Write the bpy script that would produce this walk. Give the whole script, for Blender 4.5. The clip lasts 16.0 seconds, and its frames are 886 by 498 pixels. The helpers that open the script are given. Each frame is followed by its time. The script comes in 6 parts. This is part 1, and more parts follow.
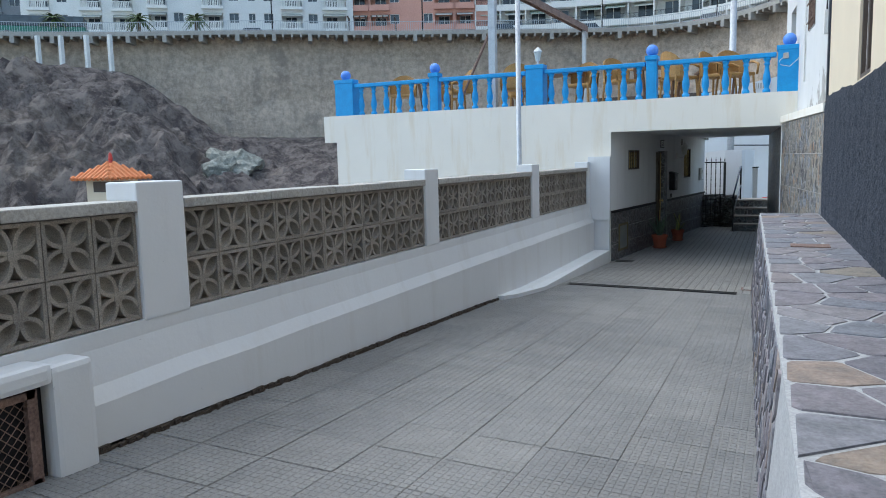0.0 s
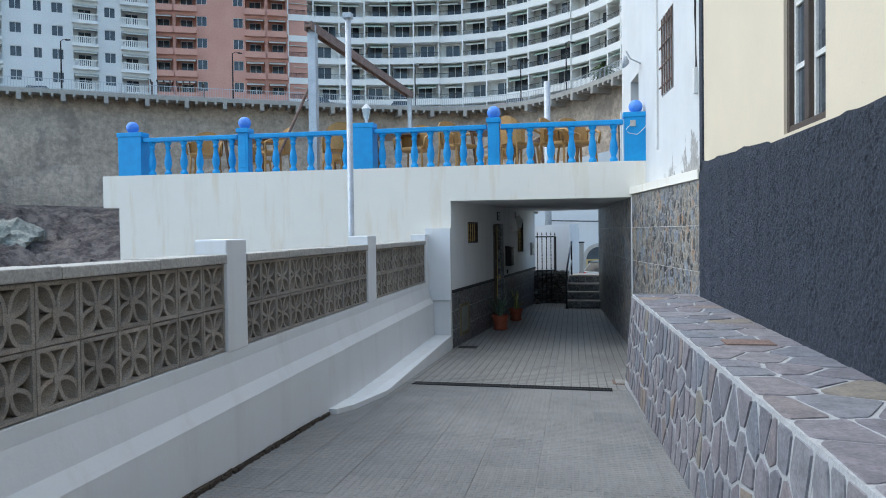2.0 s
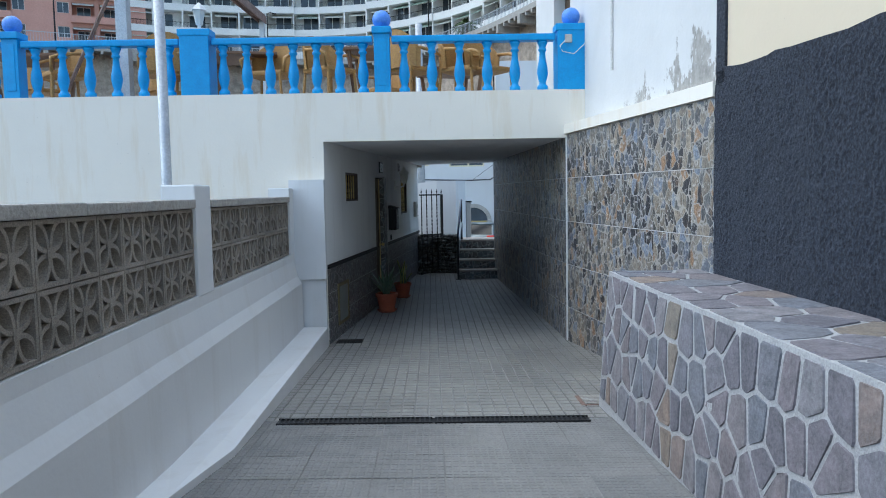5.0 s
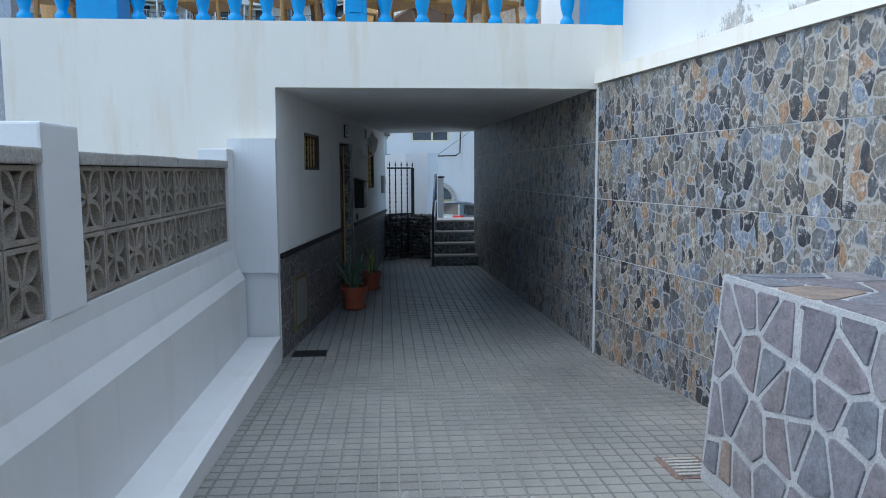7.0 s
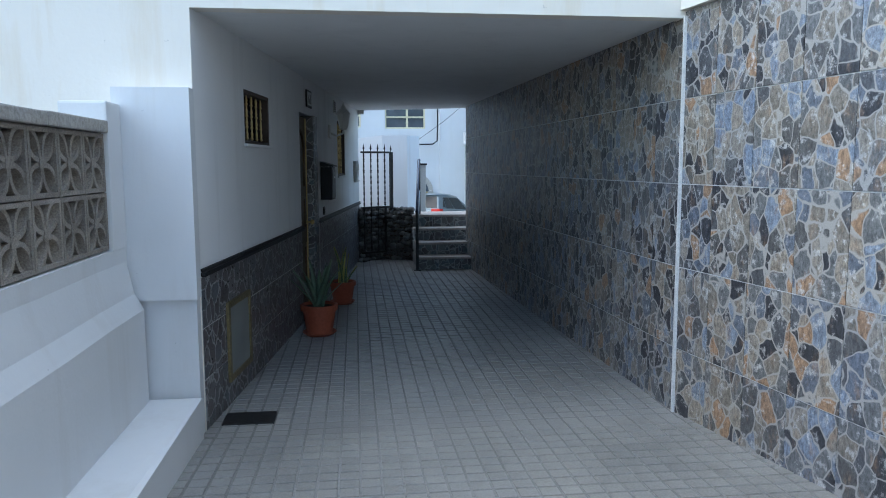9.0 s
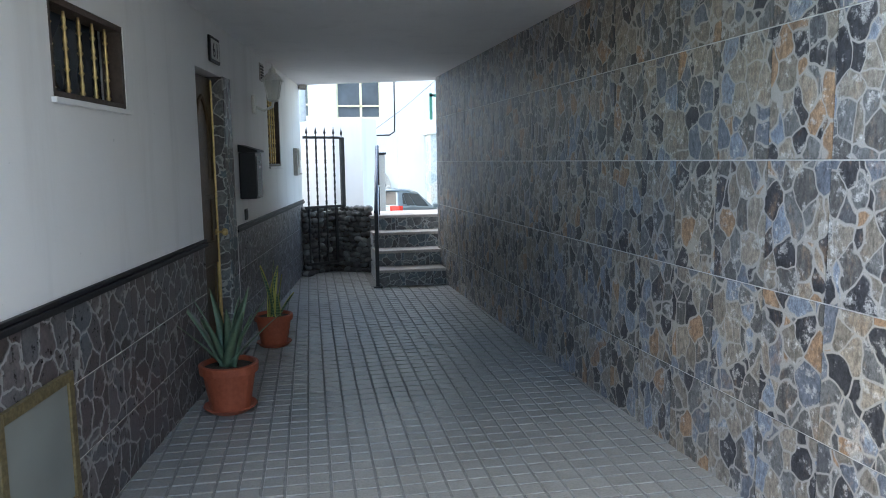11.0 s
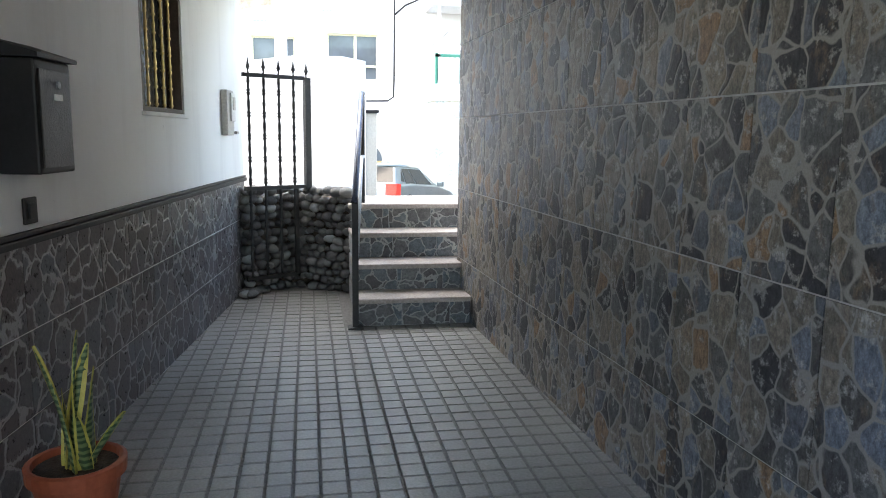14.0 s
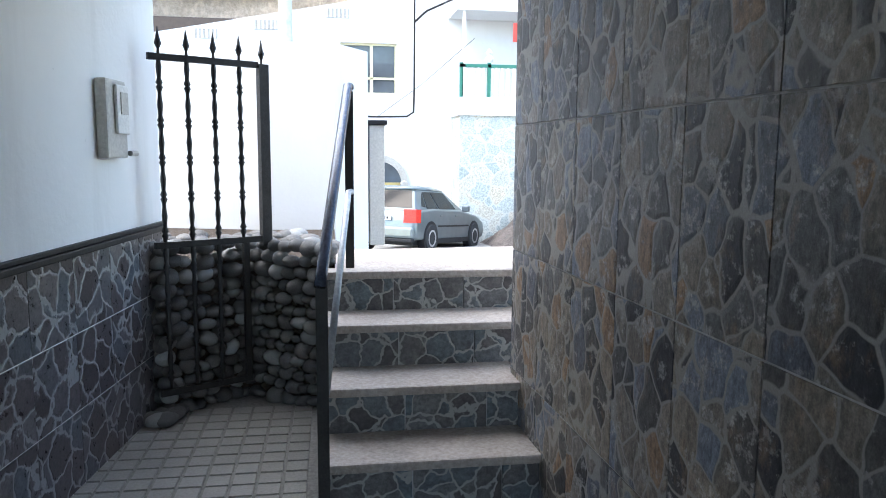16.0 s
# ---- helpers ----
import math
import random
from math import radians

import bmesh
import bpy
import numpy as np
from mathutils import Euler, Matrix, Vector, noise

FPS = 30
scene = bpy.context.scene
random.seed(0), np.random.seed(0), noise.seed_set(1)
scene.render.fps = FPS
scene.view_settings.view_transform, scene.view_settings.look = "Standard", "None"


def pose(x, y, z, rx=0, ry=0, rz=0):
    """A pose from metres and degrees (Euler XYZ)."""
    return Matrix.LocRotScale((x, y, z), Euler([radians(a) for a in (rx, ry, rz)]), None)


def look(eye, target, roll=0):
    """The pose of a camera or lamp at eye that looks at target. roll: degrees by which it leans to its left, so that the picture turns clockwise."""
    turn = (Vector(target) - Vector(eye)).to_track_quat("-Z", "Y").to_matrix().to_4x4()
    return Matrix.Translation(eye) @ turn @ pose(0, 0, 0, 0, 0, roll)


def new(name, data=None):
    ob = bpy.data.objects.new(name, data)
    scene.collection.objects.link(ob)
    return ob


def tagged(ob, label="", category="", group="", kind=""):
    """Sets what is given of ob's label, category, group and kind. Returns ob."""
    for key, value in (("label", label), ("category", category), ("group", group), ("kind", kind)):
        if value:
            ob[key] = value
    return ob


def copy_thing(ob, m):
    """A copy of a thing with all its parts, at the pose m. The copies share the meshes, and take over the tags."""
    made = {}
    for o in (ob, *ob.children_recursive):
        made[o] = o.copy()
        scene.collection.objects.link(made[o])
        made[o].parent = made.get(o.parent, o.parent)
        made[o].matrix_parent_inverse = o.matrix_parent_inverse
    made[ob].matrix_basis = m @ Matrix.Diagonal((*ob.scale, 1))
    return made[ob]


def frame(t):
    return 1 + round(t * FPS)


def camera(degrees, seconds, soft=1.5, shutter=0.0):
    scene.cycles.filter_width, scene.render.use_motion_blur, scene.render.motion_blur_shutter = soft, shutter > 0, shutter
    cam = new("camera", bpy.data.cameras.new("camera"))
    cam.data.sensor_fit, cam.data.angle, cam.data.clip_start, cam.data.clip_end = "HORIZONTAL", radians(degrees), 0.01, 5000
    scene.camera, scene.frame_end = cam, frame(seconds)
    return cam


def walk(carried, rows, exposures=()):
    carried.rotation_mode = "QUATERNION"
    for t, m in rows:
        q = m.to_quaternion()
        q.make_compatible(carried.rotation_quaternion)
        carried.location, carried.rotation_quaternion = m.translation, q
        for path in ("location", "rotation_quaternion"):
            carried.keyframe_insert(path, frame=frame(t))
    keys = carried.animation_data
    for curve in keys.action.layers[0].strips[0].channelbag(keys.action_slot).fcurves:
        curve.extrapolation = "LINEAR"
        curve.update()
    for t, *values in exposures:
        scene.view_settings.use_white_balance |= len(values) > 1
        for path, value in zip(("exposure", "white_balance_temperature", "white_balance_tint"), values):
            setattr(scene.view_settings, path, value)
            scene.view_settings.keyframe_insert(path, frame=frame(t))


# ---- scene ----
cam = camera(62.3, 16.0, 1.0)
METRES, EYE, TILT, LEAN, TURN = 17.5, 1.9, 0.0, 0.0, 24.7
ROWS = [
    (0.0, 0.0, 0.0, 0.0, -0.16, -6.81, 1.36),
    (0.5, -0.0047, 0.0259, -0.0, -5.18, -5.91, 0.95),
    (1.0, -0.0043, 0.0569, 0.0008, -9.02, -4.31, 0.93),
    (1.5, -0.0048, 0.0866, -0.0, -12.07, -2.89, 0.85),
    (2.0, 0.0006, 0.1182, -0.0023, -14.59, -1.32, 0.78),
    (2.5, 0.0037, 0.1458, -0.003, -16.33, 0.18, 0.7),
    (3.0, 0.0096, 0.1754, -0.0042, -18.08, 0.16, 0.74),
    (3.5, 0.0153, 0.2022, -0.0058, -20.28, -1.34, 0.89),
    (4.0, 0.0231, 0.2292, -0.0078, -22.5, -2.64, 1.06),
    (4.5, 0.0301, 0.26, -0.0082, -24.24, -3.58, 1.12),
    (7.0, 0.0697, 0.4046, -0.015, -29.2, -6.03, 0.25),
    (7.5, 0.0826, 0.4333, -0.0164, -29.94, -6.05, 0.13),
    (8.0, 0.0932, 0.4609, -0.0178, -30.36, -6.11, -0.08),
    (8.5, 0.1074, 0.4919, -0.0206, -30.76, -6.17, -0.07),
    (9.0, 0.12, 0.521, -0.0222, -31.51, -6.57, 0.18),
    (11.5, 0.1992, 0.6645, -0.0293, -35.62, -6.95, 0.59),
    (12.0, 0.2161, 0.6923, -0.0306, -35.96, -7.0, 0.29),
    (12.5, 0.2358, 0.7199, -0.0314, -35.8, -7.43, 0.07),
    (13.0, 0.2515, 0.747, -0.0331, -35.44, -7.68, -0.42),
    (13.5, 0.2699, 0.7737, -0.0342, -35.08, -8.29, -0.53),
    (14.0, 0.285, 0.8013, -0.0361, -35.04, -8.79, -0.74),
    (14.5, 0.3041, 0.8278, -0.0371, -34.93, -9.02, -0.36),
    (15.0, 0.3208, 0.8558, -0.0365, -34.5, -8.54, -0.3),
    (15.5, 0.3403, 0.8835, -0.035, -33.66, -7.85, -0.36),
    (16.0, 0.3568, 0.9122, -0.0355, -33.31, -7.4, -0.44),
]

EXPOSURES = [(0.0, 1.1, 6250, 3), (4.5, 1.05, 5950, 2), (7.5, 1.12, 5750, 2), (9.0, 1.45, 5650, 2), (11.5, 2.9, 6800, 5), (13.0, 3.2, 7600, 8), (14.5, 3.45, 7250, 8), (15.5, 3.15, 6900, 8), (16.0, 2.9, 6700, 8)]
walk(cam, [(t, pose(0, 0, EYE, TILT, LEAN, TURN) @ pose(METRES * x, METRES * y, METRES * z, 90 + pitch, roll, yaw)) for t, x, y, z, yaw, pitch, roll in ROWS], EXPOSURES)

# ---- world and sun: late-day soft light under a thin veil of cloud ----
world = bpy.data.worlds.new("sky")
scene.world = world
world.use_nodes = True
wn = world.node_tree
sky = wn.nodes.new("ShaderNodeTexSky")
sky.sky_type = "NISHITA"
sky.sun_disc = False
sky.sun_elevation = radians(55)
sky.sun_rotation = radians(-83)
sky.dust_density = 1.0
wn.links.new(sky.outputs[0], wn.nodes["Background"].inputs[0])
wn.nodes["Background"].inputs[1].default_value = 0.15
sun = new("sun", bpy.data.lights.new("sun", "SUN"))
sun.data.energy, sun.data.angle, sun.data.color = 1.4, radians(105), (1.0, 0.94, 0.85)
sun.matrix_world = look((-8, 1.8, 15), (0, 0, 0))

# ---- materials ----


class Nodes:
    """A short hand for building one node material."""

    def __init__(self, name, rough=0.8, metal=0.0):
        self.m = bpy.data.materials.new(name)
        self.m.use_nodes = True
        self.t = self.m.node_tree
        self.b = self.t.nodes["Principled BSDF"]
        self.b.inputs["Roughness"].default_value = rough
        self.b.inputs["Metallic"].default_value = metal
        self.co = self.t.nodes.new("ShaderNodeTexCoord").outputs["Object"]
        self.info = None

    def n(self, kind, **sets):
        node = self.t.nodes.new(kind)
        for k, v in sets.items():
            node.inputs[k].default_value = v
        return node

    def link(self, a, b):
        self.t.links.new(a, b)
        return b

    def random(self):
        if self.info is None:
            self.info = self.t.nodes.new("ShaderNodeObjectInfo")
        return self.info.outputs["Random"]

    def world_co(self):
        g = self.t.nodes.new("ShaderNodeNewGeometry")
        self.co = g.outputs["Position"]
        return self.co

    def shifted(self, amount=37.0):
        """Coordinates that differ from piece to piece."""
        mul = self.n("ShaderNodeMath")
        mul.operation = "MULTIPLY"
        self.link(self.random(), mul.inputs[0])
        mul.inputs[1].default_value = amount
        comb = self.n("ShaderNodeCombineXYZ")
        self.link(mul.outputs[0], comb.inputs[0])
        self.link(mul.outputs[0], comb.inputs[1])
        add = self.n("ShaderNodeVectorMath")
        self.link(self.co, add.inputs[0])
        self.link(comb.outputs[0], add.inputs[1])
        self.co = add.outputs[0]

    def noise(self, scale, detail=5.0, rough=0.6, stretch=None):
        node = self.n("ShaderNodeTexNoise", Scale=scale, Detail=detail, Roughness=rough)
        src = self.co
        if stretch:
            mp = self.n("ShaderNodeMapping")
            mp.inputs["Scale"].default_value = stretch
            self.link(src, mp.inputs[0])
            src = mp.outputs[0]
        self.link(src, node.inputs["Vector"])
        return node.outputs["Fac"]

    def ramp(self, fac, stops):
        node = self.t.nodes.new("ShaderNodeValToRGB")
        el = node.color_ramp.elements
        while len(el) < len(stops):
            el.new(0.5)
        for e, (p, c) in zip(el, stops):
            e.position = p
            e.color = (*c, 1) if len(c) == 3 else c
        self.link(fac, node.inputs[0])
        return node.outputs[0]

    def mix(self, fac, a, b, kind="MIX"):
        node = self.t.nodes.new("ShaderNodeMix")
        node.data_type = "RGBA"
        node.blend_type = kind
        for sock, v in ((node.inputs[0], fac), (node.inputs[6], a), (node.inputs[7], b)):
            if isinstance(v, (int, float)):
                sock.default_value = v
            elif isinstance(v, tuple):
                sock.default_value = (*v, 1)
            else:
                self.link(v, sock)
        return node.outputs[2]

    def bump(self, height, strength=0.3, distance=0.01, before=None):
        node = self.n("ShaderNodeBump", Strength=strength, Distance=distance)
        self.link(height, node.inputs["Height"])
        if before is not None:
            self.link(before, node.inputs["Normal"])
        self.link(node.outputs[0], self.b.inputs["Normal"])
        return node.outputs[0]

    def colour(self, c):
        self.link(c, self.b.inputs["Base Color"])
        return self.m


def grain(name, c1, c2, scale=8.0, rough=0.8, metal=0.0, bump=0.25, fine=60.0, spread=0.35, dist=0.01, per_object=0.0):
    """Two-scale mottled surface between two colours."""
    k = Nodes(name, rough, metal)
    if per_object:
        k.shifted()
    big, small = k.noise(scale), k.noise(fine, 4)
    c = k.ramp(big, [(0.3, c1), (0.7, c2)])
    c = k.mix(spread, c, k.ramp(small, [(0.3, tuple(v * 0.55 for v in c1)), (0.7, tuple(min(1, v * 1.25) for v in c2))]))
    if per_object:
        v = k.ramp(k.random(), [(0.0, (1 - per_object,) * 3), (1.0, (1.0,) * 3)])
        c = k.mix(1.0, c, v, "MULTIPLY")
    k.bump(small, bump, dist)
    return k.colour(c)


def paint(name, base, stain=(0.5, 0.42, 0.3), amount=0.5, rough=0.75):
    """Old masonry paint: brush relief, rain streaks and patches."""
    k = Nodes(name, rough)
    k.world_co()
    soft, streak, fine = k.noise(0.9, 6), k.noise(1.6, 6, 0.65, (2.2, 2.2, 0.25)), k.noise(35, 5)
    f = k.ramp(streak, [(0.52, (0, 0, 0)), (0.78, (amount,) * 3)])
    c = k.mix(f, k.mix(0.5, base, k.ramp(soft, [(0.3, tuple(v * 0.86 for v in base)), (0.7, base)])), stain)
    chips = k.ramp(k.noise(22, 6), [(0.71, (0, 0, 0)), (0.73, (0.5, 0.5, 0.5))])
    c = k.mix(chips, c, tuple(v * 0.6 for v in base))
    n1 = k.bump(soft, 0.25, 0.03)
    k.bump(fine, 0.22, 0.006, n1)
    return k.colour(c)


def stones(name, cell, palette, grout, width, rough=0.6, stretch=(1, 1, 1), bump=0.5, vary=True, axis_flip=False):
    """Printed or laid irregular stones with joints, cell size in metres."""
    k = Nodes(name, rough)
    if vary:
        k.shifted(53.0)
    warp = k.n("ShaderNodeTexNoise", Scale=1.7 / cell, Detail=3.0)
    k.link(k.co, warp.inputs["Vector"])
    wm = k.n("ShaderNodeVectorMath")
    wm.operation = "MULTIPLY_ADD"
    k.link(warp.outputs["Color"], wm.inputs[0])
    wm.inputs[1].default_value = (cell * 0.55,) * 3
    k.link(k.co, wm.inputs[2])
    mp = k.n("ShaderNodeMapping")
    mp.inputs["Scale"].default_value = stretch
    k.link(wm.outputs[0], mp.inputs[0])
    edge, cells = k.n("ShaderNodeTexVoronoi", Scale=1 / cell), k.n("ShaderNodeTexVoronoi", Scale=1 / cell)
    edge.feature = "DISTANCE_TO_EDGE"
    k.link(mp.outputs[0], edge.inputs["Vector"])
    k.link(mp.outputs[0], cells.inputs["Vector"])
    sep = k.n("ShaderNodeSeparateColor")
    k.link(cells.outputs["Color"], sep.inputs[0])
    c = k.ramp(sep.outputs[0], palette)
    vein = k.noise(28, 6, 0.7)
    c = k.mix(0.4, c, k.ramp(vein, [(0.38, (0.04, 0.045, 0.06)), (0.62, (0.75, 0.75, 0.75))]), "OVERLAY")
    c = k.mix(0.35, c, k.ramp(k.noise(75, 6, 0.75), [(0.36, (0.12, 0.125, 0.14)), (0.64, (0.85, 0.84, 0.82))]), "OVERLAY")
    joint = k.ramp(edge.outputs["Distance"], [(width, (1, 1, 1)), (width * 1.7, (0, 0, 0))])
    c = k.mix(joint, c, k.mix(vein, grout, tuple(v * 0.75 for v in grout)))
    h = k.ramp(edge.outputs["Distance"], [(width * 0.8, (0, 0, 0)), (width * 3, (1, 1, 1))])
    n1 = k.bump(h, bump, 0.006)
    k.bump(vein, 0.3, 0.004, n1)
    rg = k.ramp(vein, [(0.3, (rough - 0.15,) * 3), (0.7, (rough + 0.15,) * 3)])
    k.link(rg, k.b.inputs["Roughness"])
    return k.colour(c)


WHITE = paint("white masonry paint", (0.83, 0.78, 0.69), (0.64, 0.50, 0.30), 0.65)
WHITE_IN = paint("white passage paint", (0.80, 0.80, 0.79), (0.45, 0.44, 0.42), 0.35)
PARAPET = paint("parapet white paint", (0.70, 0.705, 0.705), (0.50, 0.47, 0.42), 0.4)
STREET = paint("aged white street paint", (0.62, 0.625, 0.625), (0.52, 0.50, 0.46), 0.3)
YELLOW = paint("cream paint", (0.69, 0.585, 0.435), (0.60, 0.57, 0.40), 0.2)
CEIL = paint("grey ceiling paint", (0.80, 0.80, 0.79), (0.5, 0.5, 0.5), 0.3)
BLUE = grain("blue gloss paint", (0.01, 0.26, 0.60), (0.015, 0.34, 0.72), 6, 0.45, 0, 0.2, 45, 0.15)
BALL = grain("light blue ball paint", (0.06, 0.22, 0.70), (0.12, 0.30, 0.80), 9, 0.5)
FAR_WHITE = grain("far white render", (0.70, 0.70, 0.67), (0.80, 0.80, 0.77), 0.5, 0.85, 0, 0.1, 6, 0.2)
FAR_GREY = grain("far grey render", (0.62, 0.63, 0.62), (0.72, 0.73, 0.71), 0.4, 0.85, 0, 0.1, 6, 0.2)
FAR_PINK = grain("far pink render", (0.52, 0.27, 0.21), (0.60, 0.33, 0.26), 0.4, 0.85, 0, 0.1, 6, 0.2)
FAR_DARK = grain("far slate render", (0.16, 0.18, 0.20), (0.24, 0.26, 0.28), 0.4, 0.85)
CONC = grain("weathered concrete", (0.30, 0.28, 0.25), (0.46, 0.44, 0.40), 3, 0.9, 0, 0.6, 60, 0.45)
BLOCK = grain("cast concrete block", (0.20, 0.17, 0.142), (0.40, 0.355, 0.30), 10, 0.95, 0, 0.8, 140, 0.5, 0.006, 0.25)
GROUT = grain("pale mortar", (0.32, 0.32, 0.325), (0.45, 0.45, 0.45), 12, 0.95, 0, 0.5, 90, 0.4)
BLACK = grain("black wrought iron", (0.010, 0.010, 0.011), (0.03, 0.03, 0.03), 20, 0.45, 0.3, 0.3, 120, 0.3)
STEEL = grain("galvanised steel", (0.35, 0.37, 0.40), (0.52, 0.54, 0.56), 8, 0.5, 0.5, 0.15, 60, 0.3)
RUST = grain("rusty steel", (0.10, 0.06, 0.05), (0.30, 0.20, 0.16), 7, 0.8, 0.2, 0.4, 60, 0.5)
BRASS = grain("brass", (0.50, 0.36, 0.14), (0.66, 0.50, 0.22), 15, 0.35, 0.8, 0.1)
DBRASS = grain("dull brass", (0.16, 0.13, 0.07), (0.30, 0.24, 0.12), 15, 0.5, 0.6, 0.1)
WOOD = grain("brown stained wood", (0.055, 0.034, 0.014), (0.10, 0.062, 0.025), 5, 0.5, 0, 0.3, 50, 0.4)
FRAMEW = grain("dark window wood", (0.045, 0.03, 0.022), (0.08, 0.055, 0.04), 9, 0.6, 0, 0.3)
WPLAST = grain("white plastic", (0.66, 0.65, 0.62), (0.74, 0.73, 0.70), 9, 0.5, 0, 0.05)
GPLAST = grain("grey beige plastic", (0.42, 0.40, 0.36), (0.50, 0.48, 0.44), 9, 0.5, 0, 0.05)
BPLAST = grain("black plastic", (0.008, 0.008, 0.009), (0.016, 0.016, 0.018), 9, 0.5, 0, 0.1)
TERRA = grain("terracotta plastic", (0.30, 0.068, 0.03), (0.38, 0.098, 0.048), 5, 0.55, 0, 0.1, 40, 0.25)
SOIL = grain("dry soil", (0.04, 0.028, 0.02), (0.10, 0.075, 0.055), 20, 1, 0, 1.0, 90, 0.5, 0.02)
ALOE = grain("aloe leaf", (0.07, 0.12, 0.075), (0.15, 0.21, 0.13), 9, 0.45, 0, 0.15)
RATTAN = grain("golden rattan", (0.28, 0.14, 0.035), (0.46, 0.26, 0.08), 30, 0.6, 0, 0.5, 120, 0.5)
TABLEW = grain("brown table wood", (0.12, 0.06, 0.03), (0.20, 0.11, 0.06), 8, 0.6)
TILE_ROOF = grain("orange clay tile", (0.58, 0.18, 0.06), (0.72, 0.28, 0.12), 6, 0.85, 0, 0.3)
ASPHALT = grain("worn pale road", (0.17, 0.167, 0.16), (0.27, 0.264, 0.255), 3, 0.95, 0, 0.5, 150, 0.5)
TREAD = grain("pinkish stone tread", (0.30, 0.26, 0.23), (0.46, 0.41, 0.37), 5, 0.8, 0, 0.5, 60, 0.4)
AWN = grain("green striped awning", (0.10, 0.26, 0.18), (0.55, 0.62, 0.56), 5, 0.9)
AWNG = grain("pale awning", (0.38, 0.40, 0.36), (0.60, 0.60, 0.55), 5, 0.9)
RUBBER = grain("tyre rubber", (0.012, 0.012, 0.012), (0.025, 0.025, 0.025), 30, 0.85)
CHROME = grain("alloy rim", (0.50, 0.50, 0.50), (0.62, 0.62, 0.62), 20, 0.3, 0.9, 0.05)
PALM = grain("palm frond", (0.035, 0.065, 0.02), (0.08, 0.12, 0.04), 6, 0.7)
RED = grain("red sign paint", (0.45, 0.04, 0.03), (0.52, 0.07, 0.05), 6, 0.6)
RAILP = grain("worn navy gloss paint", (0.02, 0.028, 0.05), (0.06, 0.08, 0.13), 25, 0.22, 0.3, 0.2, 90, 0.4)
GREENP = grain("green gloss paint", (0.01, 0.12, 0.08), (0.02, 0.18, 0.12), 6, 0.4)


def car_paint():
    k = Nodes("grey green car paint", 0.3, 0.5)
    k.b.inputs["Coat Weight"].default_value = 0.6
    return k.colour(k.ramp(k.noise(4), [(0.3, (0.11, 0.135, 0.14)), (0.7, (0.14, 0.165, 0.17))]))


def lamp_red():
    k = Nodes("red lamp glass", 0.2)
    k.b.inputs["Coat Weight"].default_value = 0.5
    return k.colour(k.ramp(k.noise(30), [(0.3, (0.55, 0.02, 0.015)), (0.7, (0.75, 0.05, 0.03))]))


def glass(name, tint, rough=0.05):
    """Dark reflecting window glass."""
    k = Nodes(name, rough)
    k.b.inputs["Specular IOR Level"].default_value = 0.5
    return k.colour(k.ramp(k.noise(0.9, 3), [(0.35, tint), (0.65, tuple(v * 1.8 for v in tint))]))


BPLAST.node_tree.nodes["Principled BSDF"].inputs["Specular IOR Level"].default_value = 0.25
CARP, REDL = car_paint(), lamp_red()
CGLASS = grain("tinted car glass", (0.008, 0.009, 0.010), (0.016, 0.017, 0.018), 3, 0.12, 0, 0.0)
CGLASS.node_tree.nodes["Principled BSDF"].inputs["Specular IOR Level"].default_value = 0.25
GLASS = glass("window glass", (0.05, 0.06, 0.07))
FGLASS = glass("far window glass", (0.035, 0.045, 0.055), 0.15)
FROST = glass("cloudy meter glass", (0.16, 0.17, 0.16), 0.4)
LAMPG = glass("lantern glass", (0.45, 0.45, 0.42), 0.3)


def stucco():
    """Very rough dark stucco."""
    k = Nodes("dark rough stucco", 0.85)
    k.world_co()
    v = k.n("ShaderNodeTexVoronoi", Scale=42.0)
    k.link(k.co, v.inputs["Vector"])
    big = k.noise(48, 8, 0.75)
    c = k.ramp(big, [(0.36, (0.008, 0.011, 0.020)), (0.5, (0.026, 0.034, 0.054)), (0.64, (0.066, 0.080, 0.112))])
    c = k.mix(k.ramp(k.noise(1.4), [(0.35, (0, 0, 0)), (0.75, (0.25,) * 3)]), c, (0.055, 0.066, 0.088))
    n1 = k.bump(big, 1.0, 0.035)
    k.bump(v.outputs["Distance"], 0.5, 0.02, n1)
    return k.colour(c)


STUCCO = stucco()


